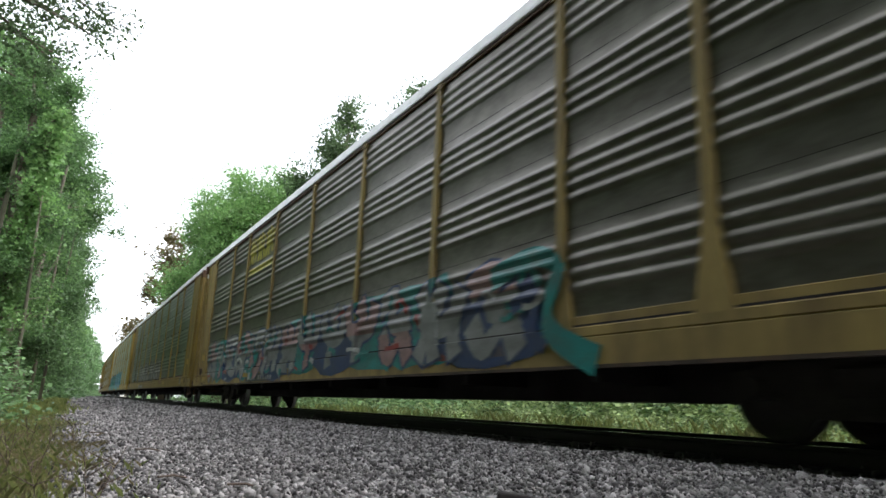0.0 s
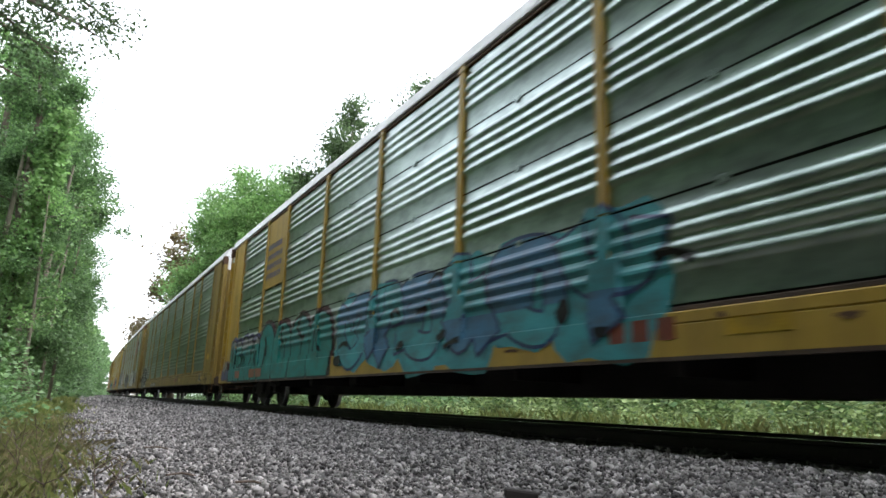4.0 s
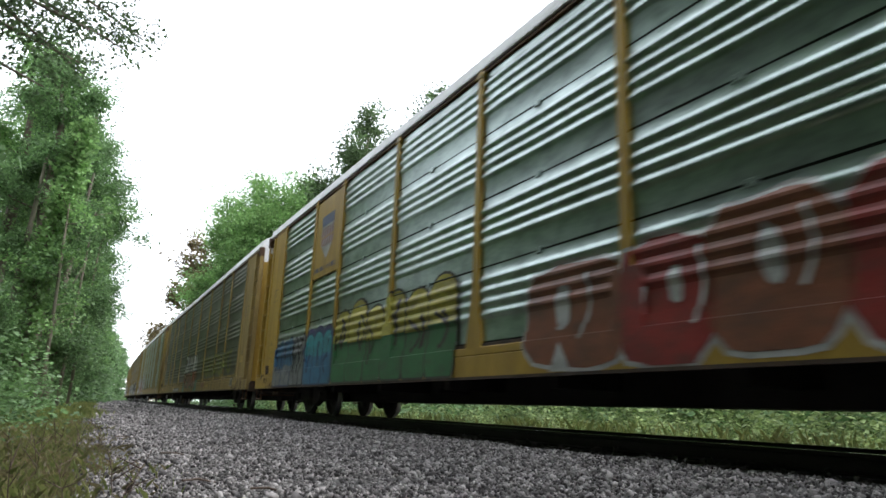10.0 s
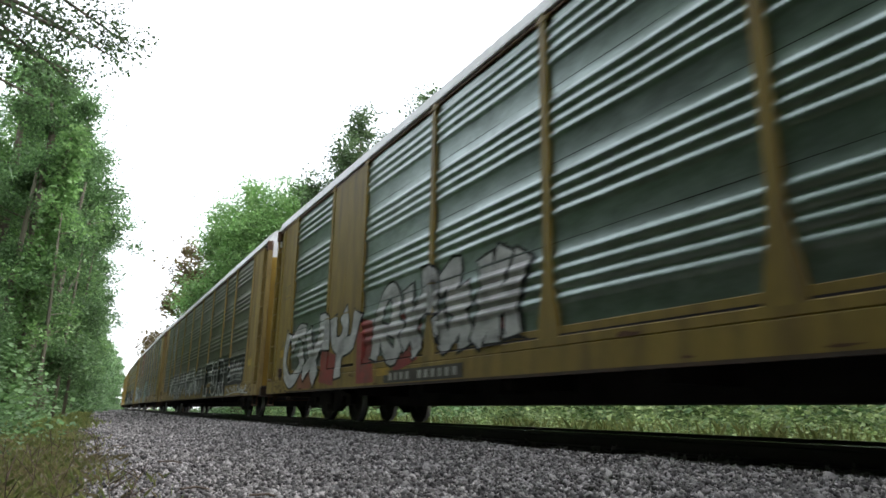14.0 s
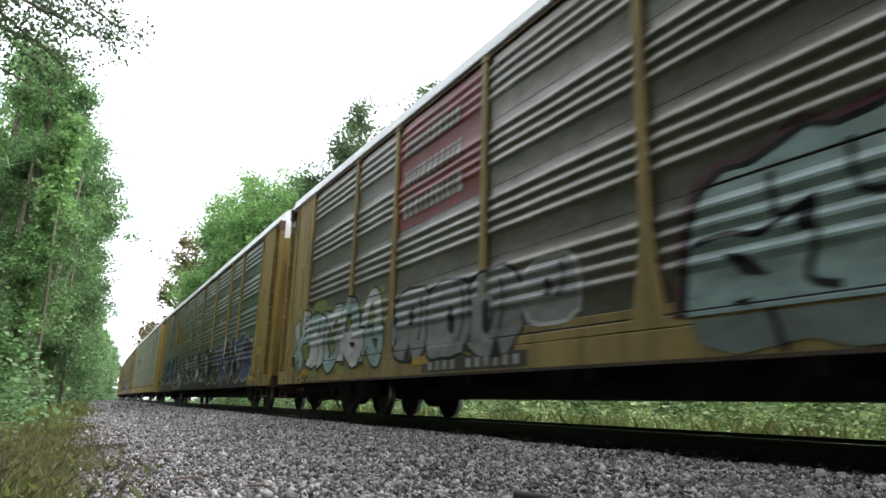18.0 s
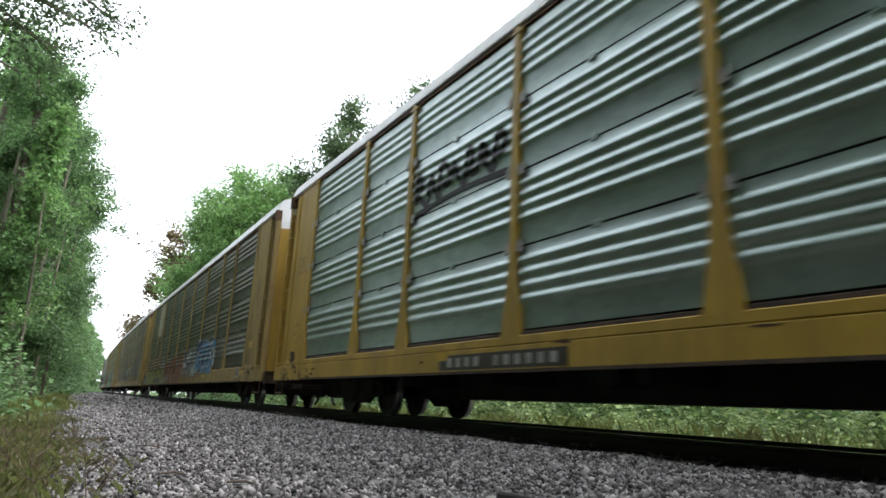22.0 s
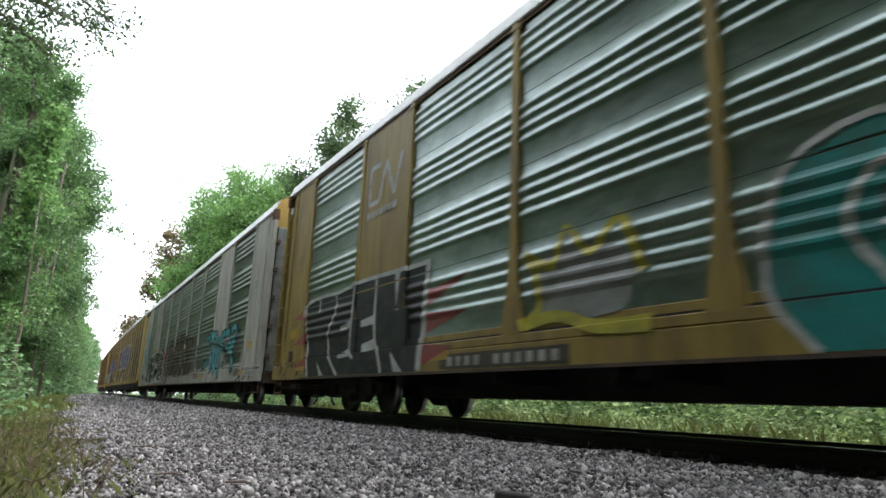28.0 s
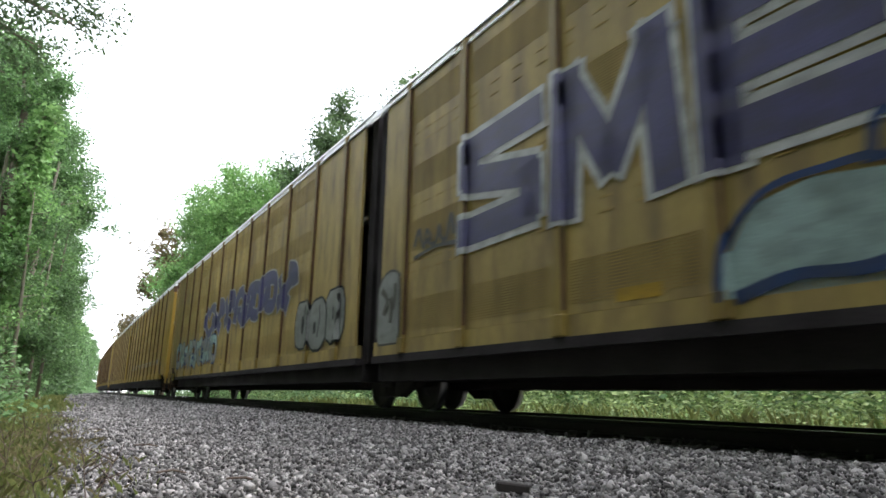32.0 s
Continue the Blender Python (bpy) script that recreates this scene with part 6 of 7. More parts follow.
shapes(c, "graffiti_accent", [[(6.4, 1.85), (6.42, 1.6), (5.3, 1.95)], [(6.45, 1.5), (6.5, 1.2), (5.3, 1.45)], [(6.55, 1.05), (6.6, 0.7), (5.6, 0.98)], [(11.75, 2.1), (11.65, 1.85), (12.6, 1.95)], [(11.6, 1.6), (11.5, 1.35), (12.5, 1.35)], [(11.45, 1.1), (11.4, 0.9), (12.2, 0.85)]], RED_P, 1, label="red painted flames")
shapes(c, "sign_block", [stroke(8.75, 3.7, 8.75, 4.4, 0.045), stroke(8.75, 4.4, 8.35, 4.4, 0.045), stroke(8.75, 3.7, 8.35, 3.7, 0.045), stroke(8.35, 3.7, 8.1, 4.4, 0.045), stroke(8.1, 4.4, 7.75, 3.7, 0.045), stroke(7.75, 3.7, 7.5, 4.4, 0.045)], STENCIL, 1)
panel_bars(c, 7.5, 8.8, 3.35, 3.6, 1, STENCIL, 9)
c = ribbed(15, "ribbed autorack car with pale grey frame and plates and turquoise graffiti", GALV_DARK, GREYPAINT, plates=(1, 7))
outlined(c, ([(-6.75, 2.14), (-6.2, 2.14), (-5.95, 1.93), (-6.25, 1.7), (-6.55, 1.55), (-6.5, 1.3), (-5.85, 1.24)], [(-6.85, 2.28), (-8.0, 2.18)], [(-7.4, 2.25), (-7.29, 1.68), (-7.5, 1.0)]), 0.1, CYAN_P, BLACK_P, 1, label="turquoise graffiti letters with a dark outline")
outlined(c, ([(-8.03, 2.16), (-7.8, 1.4), (-8.2, 1.0)], [(-7.85, 1.8), (-8.2, 1.6), (-8.45, 2.12), (-8.2, 1.15)], [(-8.72, 2.12), (-9.73, 2.17)]), 0.1, CYAN_P, BLACK_P, 3)
outlined(c, ([(-8.9, 2.15), (-8.74, 1.4), (-8.84, 0.78)], [(-8.84, 1.74), (-9.75, 1.68)], [(-9.8, 1.57), (-10.15, 1.6), (-10.55, 1.83), (-10.66, 2.1), (-10.44, 2.28), (-10.15, 2.2), (-10.05, 1.95), (-10.21, 1.66), (-10.41, 1.38), (-10.68, 0.95)]), 0.085, CYAN_P, BLACK_P, 5)
lines(c, ([(-6.6, 2.02), (-7.6, 1.9), (-8.48, 1.82), (-9.7, 1.6)],), BLACK_P, 0.035, 7)
end_scrawl(c, HALF, -1.38, -1.05, 1.0, 4.4, GREY_P, 3, 0.06)
shapes(c, "graffiti_cloud", [[(3.2, 0.66), (3.0, 1.15), (2.2, 1.0), (2.3, 0.66)], [(2.7, 1.7), (2.2, 2.35), (1.6, 2.4), (1.9, 1.9)], [(0.3, 2.4), (0.2, 2.75), (-1.3, 2.75), (-1.2, 2.4)]], MAROON_P, 0, label="dark purple ground of a graffiti piece")
shapes(c, "graffiti_cloud", [[(2.9, 1.2), (2.7, 2.2), (2.2, 2.5), (2.3, 1.3)], [(2.3, 1.0), (1.2, 0.66), (0.7, 0.66), (1.6, 1.05)], [(1.3, 1.05), (0.9, 1.85), (0.5, 1.05)], [(0.2, 1.4), (-0.2, 1.9), (-0.9, 1.5), (-0.5, 1.2)], [(-0.6, 0.66), (-0.9, 1.0), (-1.6, 0.66)], [(-1.4, 1.2), (-1.7, 2.2), (-2.3, 2.0), (-2.1, 1.2)]], PINK_P, 0.5, label="pink patches of spray paint")
word(c, "4206", -3.4, 2.9, 0.95, 2.6, 0.2, CREAM, MAROON_P, label="tan graffiti letters with a dark outline", lean=-0.1)
word(c, "4206", -3.4, 2.9, 0.95, 2.6, 0.09, STENCIL_DARK, GRIME, layer=6, lean=-0.1)
word(c, "1350", -10.0, -3.7, 1.1, 2.0, 0.05, GREY_P, GALV_BROWN, lean=0.1)
shapes(c, "graffiti_cloud", [blob(7.4, 1.53, 3.6, 0.88, rng0, 26, 0.05, 0.5)], RED_P, 0)
shapes(c, "graffiti_cloud", [[(10.8, 0.7), (10.7, 2.3), (6.2, 2.4), (4.3, 1.95), (4.25, 0.8)]], WHITE_P, 1)
GEPZ_L = "heavy black graffiti letter with a white outline on red"
block(c, [(10.7, 0.9), (10.6, 2.1), (10.2, 2.3), (9.45, 2.1), (9.35, 0.95), (9.9, 0.68)], (ribbon([(9.5, 1.75), (10.0, 1.95), (10.3, 1.5), (10.05, 1.05), (9.75, 1.2), (9.75, 1.45), (9.45, 1.42)], 0.05),), BLACK_P, WHITE_P, label=GEPZ_L)
block(c, [(9.2, 0.8), (9.15, 2.1), (7.85, 2.3), (7.85, 1.0), (8.4, 0.72)], (ribbon([(8.75, 1.85), (8.3, 1.72), (7.85, 1.85)], 0.07), ribbon([(8.8, 1.35), (8.3, 1.22), (7.85, 1.35)], 0.07)), BLACK_P, WHITE_P, label=GEPZ_L)
block(c, [(7.65, 1.0), (7.7, 2.32), (6.3, 2.28), (6.3, 1.2), (6.9, 1.15), (7.1, 0.7)], ([[(7.2, 1.45), (7.15, 1.8), (6.75, 1.8), (6.75, 1.5)]],), BLACK_P, WHITE_P, label=GEPZ_L)
block(c, [(6.1, 0.95), (6.15, 2.25), (4.45, 2.0), (4.3, 0.95), (5.2, 0.8)], (ribbon([(6.05, 1.5), (5.6, 1.85), (5.2, 1.7), (5.5, 1.3), (6.0, 1.2)], 0.06), [[(5.1, 1.45), (4.3, 1.65), (4.3, 1.45)]], [[(5.4, 0.95), (4.9, 1.1), (4.4, 0.98)]]), BLACK_P, WHITE_P, label=GEPZ_L)
patch(c, "painted_patch", 3.95, 4.22, 0.9, 2.1, RED_P, 1)
panel_bars(c, 3.98, 4.2, 1.0, 1.5, 3, WHITE_P, 11, 3)
for k in range(3):
    piece(c, 12.2, 13.6, 1.2 + 0.9 * k, 2.0 + 0.9 * k, 2, (CYAN_P,), GREY_P, None, (), 44 + k)

for j in range(N_UNITS):
    flip = j % 2 == 1
    c = articulated("yellow articulated autorack unit with louvred sides" + (" and violet graffiti" if j < 2 else " and rusty posts"), flip, FLEET if j % 4 < 2 else OCHRE)
    C.append((c, N_CARS * PITCH + 11.27 + 44.66 * (j // 2) + 22.12 * (j % 2), 7.5))
    if j == 0:
        for ch, y in zip("SMERK", (8.05, 6.12, 4.2, 2.4, 0.5)):
            bars = [[(y - u * 1.68, 2.2 + v * 1.5) for u, v in p] for p in STRAIGHT[ch]]
            shapes(c, "graffiti_outline", [q for p in bars for q in angled(p, 0.28)], WHITE_P, 1, "plain")
            shapes(c, "graffiti_letter", [q for p in bars for q in angled(p, 0.19)], VIOLET_P, 2, "plain", "violet block letter with a pale outline")
        piece(c, -5.1, 0.2, 1.15, 2.5, 4, (TAN,), GREY_P, None, (GREY_P,), 50, kind="plain", wide=0.24)
        shapes(c, "graffiti_cloud", [[(4.1, 1.0), (4.05, 1.35), (3.8, 1.72), (3.3, 1.82), (2.75, 1.75), (2.5, 1.4), (2.45, 1.0)]], MINT_P, 0, "plain", "pale mint graffiti shape with a dark edge")
        shapes(c, "graffiti_outline", ribbon([(4.12, 0.98), (4.05, 1.45), (3.7, 1.8), (3.2, 1.86), (2.75, 1.8), (2.45, 1.3), (2.42, 0.98)], 0.035) + ribbon([(2.9, 1.8), (2.8, 2.15), (2.5, 1.95), (2.45, 1.7)], 0.04) + ribbon([(4.0, 1.0), (3.5, 1.12), (3.0, 1.1), (2.5, 1.2)], 0.05), NAVY_P, 2, "plain")
        fingers(c, 9.75, 10.6, 1.0, 2.2, 1, GREY_P, None, 0, STENCIL_DARK, None, 60, kind="plain", marks=3)
        tags(c, 8.15, 9.4, 2.3, 2.75, 4, STENCIL_DARK, 19, kind="plain", w=0.035)
        for k, ch in enumerate("0316"):
            word(c, ch, -6.2, -5.4, 3.45 - 0.62 * k, 3.95 - 0.62 * k, 0.06, VIOLET_P, FLEET, kind="plain", lean=0.0)
            word(c, "5240"[k], -7.65, -7.05, 3.5 - 0.55 * k, 3.98 - 0.55 * k, 0.055, VIOLET_P, FLEET, kind="plain", lean=0.0)
        tags(c, -7.75, -7.05, 2.0, 2.3, 3, BLACK_P, 9, kind="plain", w=0.03)
        patch(c, "data_plate", -7.57, -7.13, 1.27, 1.58, STENCIL_DARK, 2, "plain", "black data panel")
    elif j == 1:
        piece(c, -7.0, 3.2, 2.0, 3.3, 7, (VIOLET_P,), STENCIL, None, (), 52, kind="flip")
        bubbles(c, -10.0, -7.2, 1.1, 2.2, 3, GREY_P, BLACK_P, 53, kind="flip")
        piece(c, 1.0, 9.0, 1.1, 2.2, 7, (GREY_P, MINT_P), NAVY_P, None, (), 54, kind="flip")
    elif j == 2:
        panel_bars(c, -7.5, 6.0, 1.5, 1.9, 1, STENCIL, 10)
# ---- plants ----
def leaf_quads(c, size, rng, up=0.5, long=1.7):
    """Pointed leaves at the places c, facing mostly upwards."""
    n = len(c)
    nor = rng.normal(size=(n, 3))
    nor[:, 2] = np.abs(nor[:, 2]) + up
    nor /= np.linalg.norm(nor, axis=1)[:, None]
    a = np.cross(nor, rng.normal(size=(n, 3)))
    a /= np.linalg.norm(a, axis=1)[:, None] + 1e-9
    b = np.cross(nor, a)
    sz = (size * rng.uniform(0.6, 1.35, n))[:, None]
    a, b = a * sz * 0.5 * long, b * sz * 0.5
    return np.stack([c - a, c - b + nor * sz * 0.12, c + a, c + b + nor * sz * 0.12], 1)


def tree_mesh(h, r, seed, n_clumps, per, size, low=0.2, lean=0.0):
    """Trunk and limbs as one bmesh, leaves as quads in uneven clumps at the limb ends."""
    rng = np.random.default_rng(seed)
    bm = bmesh.new()
    wob = rng.normal(0, 0.25, (8, 2))
    trunk = [(lean * (i / 7) ** 2 + wob[i, 0] * i / 7, wob[i, 1] * i / 7, h * 0.86 * i / 7) for i in range(8)]
    tube(bm, trunk, [0.022 * h * (1 - 0.9 * i / 7) + 0.02 for i in range(8)], 8)
    centres = []
    limbs = 16
    for k in range(limbs):
        f = low + (0.95 - low) * (k + rng.random()) / limbs
        base = np.array(trunk[min(int(f * 7), 6)])
        ang = k * 2.4 + rng.normal(0, 0.3)
        reach = r * (1.1 - 0.75 * abs(f - 0.5) * 1.6) * rng.uniform(0.6, 1.1)
        tip = base + (math.cos(ang) * reach, math.sin(ang) * reach, reach * rng.uniform(0.15, 0.7))
        mid = (base + tip) / 2 + (0, 0, -0.12 * reach)
        tube(bm, [tuple(base), tuple(mid), tuple(tip)], [0.006 * h * (1.15 - f), 0.004 * h * (1.15 - f), 0.012], 5)
        for q in range(max(1, n_clumps // limbs)):
            g = rng.uniform(0.35, 1.08)
            centres.append(base + (tip - base) * g + rng.normal(0, r * 0.14, 3))
    for k in range(n_clumps // 16):
        centres.append(np.array(trunk[7]) + rng.normal(0, r * 0.17, 3) + (0, 0, r * 0.12))
    c = np.array(centres)
    wide = rng.uniform(0.2, 0.62, (len(c), 1, 1)) * np.array([1, 1, 0.7]) * max(1.0, r / 3.4)
    pts = c[:, None] + rng.normal(size=(len(c), per, 3)) * wide
    pts[:, :, 2] = np.maximum(pts[:, :, 2], 0.3)
    return bm, leaf_quads(pts.reshape(-1, 3), size, rng)


TREES = {}


def tree(kind, x, y, h, turn, label, leaves=None, z=-0.5):
    """A tree of a kind, scaled to its height. The kinds share their meshes."""
    bh, r, seed, nc, per, size, low, m = kind
    if kind not in TREES:
        bm, lf = tree_mesh(bh, r, seed, nc, per, size, low)
        t = bpy.data.meshes.new("trunk")
        bm.to_mesh(t)
        bm.free()
        t.materials.append(BARK)
        t.shade_smooth()
        cr = quads("crown", lf, 4)
        cr.materials.append(m)
        TREES[kind] = (t, cr)
    ob = tagged(new("tree"), label, "tree", group="trees along the line")
    ob.matrix_basis = pose(x, y, z, 0, 0, turn) @ Matrix.Scale(h / bh, 4)
    part_mesh("trunk", TREES[kind][0], BARK, ob)
    part_mesh("crown", TREES[kind][1], m, ob)
    return ob


OAK = (20.0, 3.6, 11, 224, 210, 0.105, 0.18, LEAF)
SCREEN = (20.0, 4.2, 19, 112, 40, 0.5, 0.1, LEAF)
FAR_OAK = (20.0, 3.6, 20, 176, 45, 0.28, 0.15, LEAF)
POPLAR = (20.0, 2.8, 12, 208, 200, 0.10, 0.12, LEAF)
BROAD = (20.0, 4.8, 17, 416, 170, 0.13, 0.42, LEAF_FRESH)
FRESH = (20.0, 3.2, 13, 208, 210, 0.105, 0.15, LEAF_FRESH)
DARK = (20.0, 3.8, 14, 256, 130, 0.18, 0.35, LEAF_DARK)
SLIM_OAK = (20.0, 3.2, 18, 288, 130, 0.12, 0.25, LEAF_DARK)
SMALL = (7.0, 1.9, 15, 112, 190, 0.075, 0.1, LEAF_FRESH)
SMALL_GREEN = (7.0, 1.9, 22, 112, 190, 0.075, 0.1, LEAF)
RUSSET = (16.0, 3.6, 16, 128, 110, 0.2, 0.3, LEAF_RUSSET)
GREEN_L, FRESH_L = "tall broadleaf tree in dense green summer foliage", "tall broadleaf tree with light fresh green foliage"
rt = random.Random(4)
for kind, u, s, h in ((POPLAR, -9.0, 28, 15), (OAK, -8.9, 34, 15.5), (FRESH, -10.4, 31, 17), (POPLAR, -8.7, 40, 17.5), (OAK, -10.2, 38, 19.5), (FRESH, -9.8, 46, 19), (OAK, -8.9, 51, 17), (POPLAR, -10.8, 53, 20),
                      (OAK, -9.2, 60, 18), (POPLAR, -8.7, 68, 17), (OAK, -10.2, 76, 18), (FRESH, -8.8, 85, 17), (POPLAR, -9.2, 96, 18), (OAK, -9.0, 108, 18), (POPLAR, -9.6, 121, 19), (OAK, -9.0, 135, 19),
                      (FRESH, -9.4, 150, 19), (POPLAR, -9.0, 167, 19), (OAK, -9.2, 186, 19), (POPLAR, -8.6, 206, 19), (OAK, -8.5, 228, 19), (FRESH, -8.0, 255, 19), (OAK, -9.0, 285, 20),
                      (OAK, -15, 30, 13), (FRESH, -15, 46, 14), (POPLAR, -15, 66, 15)):
    p = track(s, u + (0.75 if s < 55 else 1.5) if u > -12 else u)
    tree(FAR_OAK if s > 90 else kind, p.x, p.y, h, rt.uniform(0, 360), FRESH_L if kind is FRESH and s < 90 else GREEN_L)
# unseen wood added beside and behind the camera to hold skylight off the cars
for k in range(17):
    s = 22 - 4.2 * k
    for u in (-12.6, -17.0):
        p = track(s + rt.uniform(-0.8, 0.8), u + rt.uniform(-0.6, 0.6))
        tree(SCREEN, p.x, p.y, rt.uniform(19, 22) if s < 14 else rt.uniform(12, 14), rt.uniform(0, 360), GREEN_L)
for kind, x, y, h in ((SMALL, -3.7, 21, 5.0), (SMALL_GREEN, -2.9, 25.5, 4.4), (SMALL, -4.6, 19.5, 5.5), (SMALL_GREEN, -2.5, 33, 4.3), (SMALL_GREEN, -1.9, 42, 5), (SMALL_GREEN, -1.3, 55, 5), (SMALL_GREEN, -0.4, 75, 5.5), (SMALL_GREEN, 1.0, 100, 6)):
    tree(kind, x, y, h, rt.uniform(0, 360), "young bushy tree with bright green leaves at the verge")
for kind, x, y, h in ((BROAD, 13.6, 64, 23.5), (BROAD, 17.4, 63, 24), (BROAD, 19.5, 67, 24), (RUSSET, 10.6, 76, 19.5), (OAK, 17.5, 84, 22), (SLIM_OAK, 18.9, 50.5, 28), (SLIM_OAK, 20.4, 53.0, 25), (SLIM_OAK, 19.6, 38.5, 24.5), (SLIM_OAK, 21.4, 37.0, 24), (DARK, 20.2, 33, 18), (DARK, 21.5, 45, 20), (OAK, 21, 54, 19), (SCREEN, 22, 24, 20), (SCREEN, 21, 15, 19), (SCREEN, 22, 6, 20), (SCREEN, 21, -4, 19), (SCREEN, 21, -14, 20), (SCREEN, 22, -26, 20),
                      (FAR_OAK, 22, 95, 20), (FAR_OAK, 26, 115, 20), (FAR_OAK, 31, 140, 20)):
    tree(kind, x, y, h, rt.uniform(0, 360), "dark-leaved oak with an open ragged crown" if kind in (DARK, SLIM_OAK) else "tree with sparse russet foliage" if kind is RUSSET else FRESH_L if kind in (FRESH, BROAD) else GREEN_L)

# the vine-hung trunks at the edge of the wood
for x, y, h, lean in ((-1.75, 29.0, 12.5, 0.9), (-1.25, 30.5, 10.0, 0.6), (-2.3, 28.0, 11.0, 0.4), (-2.5, 27.5, 9.5, 0.3), (-1.7, 33.0, 13.0, 0.2), (-1.2, 38.0, 13.0, 0.7)):
    t = tagged(new("dead_tree"), "bare grey leaning trunk at the edge of the wood", "tree")
    t.location = (x, y, -0.5)
    part("trunk", tubes((((0, 0, 0), (lean * 0.3, 0, h * 0.4), (lean, 0.1, h)), [0.17, 0.13, 0.05]), (((lean * 0.3, 0, h * 0.4), (lean * 0.3 + 0.7, 0.2, h * 0.62)), [0.06, 0.02]), seg=8), PALE_BARK, t)
# slender trunks before the leaves of the wood
for x, y, h, lean in ((-0.95, 26.0, 7.6, -0.2), (-0.55, 31.5, 8.6, 0.2), (-0.2, 36.0, 9.0, 0.3)):
    t = tagged(new("slender_tree"), "slender pale trunk with sparse leaves at the edge of the wood", "tree", group="slender trees of the edge")
    t.location = (x, y, -0.5)
    part("trunk", tubes((((0, 0, 0), (lean * 0.25, 0.05, h * 0.4), (lean * 0.7, -0.05, h * 0.75), (lean, 0.1, h)), [0.075, 0.06, 0.045, 0.015]), seg=7), PALE_BARK, t, smooth=True)
    rs = np.random.default_rng(int(y * 10))
    tips = []
    for q in range(9):
        g = rs.uniform(0.3, 0.98)
        base = Vector((lean * g, 0, h * g))
        tip = base + Vector((rs.normal(0, 0.55), rs.normal(0, 0.55), rs.uniform(0.1, 0.5)))
        part("branch", tubes(((tuple(base), tuple(tip)), [0.022, 0.008]), seg=4), PALE_BARK, t)
        tips.append(tip)
    pts = (np.array([tuple(p) for p in tips])[:, None] + rs.normal(size=(9, 130, 3)) * (0.3, 0.3, 0.2)).reshape(-1, 3)
    part_mesh("leaves", quads("leaves", leaf_quads(pts, 0.08, rs), 4), LEAF_FRESH, t)
vine = tagged(new("vine_covered_trunk"), "tall trunk wrapped in yellow-green climbing vine", "tree")
vine.location = (-1.95, 26.5, -0.5)
part("trunk", tubes((((0, 0, 0), (0.3, 0, 5), (0.7, 0, 10.5)), [0.2, 0.15, 0.06]), seg=8), BARK, vine)
rv = np.random.default_rng(8)
f = rv.random(5200)
pts = np.stack([0.3 * f * 13 / 6 * (f < 0.46) + (0.3 + 0.6 * (f - 0.46) / 0.54) * (f >= 0.46), 0 * f, 0.4 + 10.2 * f], 1) + rv.normal(size=(5200, 3)) * (0.24, 0.24, 0.12)
part_mesh("vine", quads("vine", leaf_quads(pts, 0.13, rv), 4), LEAF_FRESH, vine, "yellow-green vine leaves")

# the near tree whose branch hangs into the view
near = tagged(new("overhanging_tree"), "near tree with a leafy branch hanging over the verge", "tree")
near.location = (-4.6, 8.5, -0.5)
limb = ((0, 0, 0), (0.1, 0.2, 4.0), (0.5, 0.5, 8.5), (0.9, 1.0, 13.0))
part("trunk", tubes((limb, [0.26, 0.22, 0.17, 0.1]), seg=9), BARK, near, smooth=True)
rb = np.random.default_rng(21)
tips = []
for k, (z0, tip) in enumerate(((5.2, (4.6, 3.3, 6.9)), (6.0, (5.2, 4.0, 7.7)), (4.9, (4.2, 3.0, 6.2)), (7.0, (5.1, 3.4, 8.5)), (7.6, (4.0, 4.6, 9.2)), (6.4, (4.6, 4.6, 7.3)), (5.6, (5.0, 3.0, 7.3)), (6.8, (5.5, 4.4, 8.2)))):
    b0, b2 = np.array([0.35, 0.4, z0]), np.array(tip) - (0.75, 0.0, 0.75)
    b1 = (b0 + b2) / 2 + (0, 0, 0.35)
    part("branch", tubes(((tuple(b0), tuple(b1), tuple(b2)), [0.07, 0.045, 0.012]), seg=6), BARK, near)
    for q in range(19):
        g = rb.uniform(0.4, 1.05)
        tips.append(b0 + (b2 - b0) * g + (0, 0, 0.25 * math.sin(g * 3)) + rb.normal(0, 0.22, 3))
pts = (np.array(tips)[:, None] + rb.normal(size=(len(tips), 52, 3)) * (0.15, 0.15, 0.12)).reshape(-1, 3)
part_mesh("leaves", quads("leaves", leaf_quads(pts, 0.05, rb, 0.1, 1.35), 4), LEAF_DARK, near)


def blades(n, place, h, w, seed, spread=0.35):
    """Grass: thin pointed blades that bend over; place(rng, n) gives their feet."""
    rng = np.random.default_rng(seed)
    p = place(rng, n)
    hh = h * rng.uniform(0.4, 1.3, n)
    d = rng.normal(size=(n, 3)) * spread
    d[:, 2] = 0
    side = np.cross(d, (0, 0, 1))
    side /= np.linalg.norm(side, axis=1)[:, None] + 1e-9
    side *= w * rng.uniform(0.6, 1.4, n)[:, None]
    mid = p + d * hh[:, None] * 0.4 + np.stack([0 * hh, 0 * hh, hh * 0.65], 1)
    tip = p + d * hh[:, None] * 1.2 + np.stack([0 * hh, 0 * hh, hh], 1)
    return np.stack([p - side, p + side, mid + side * 0.7, tip, mid - side * 0.7], 1)


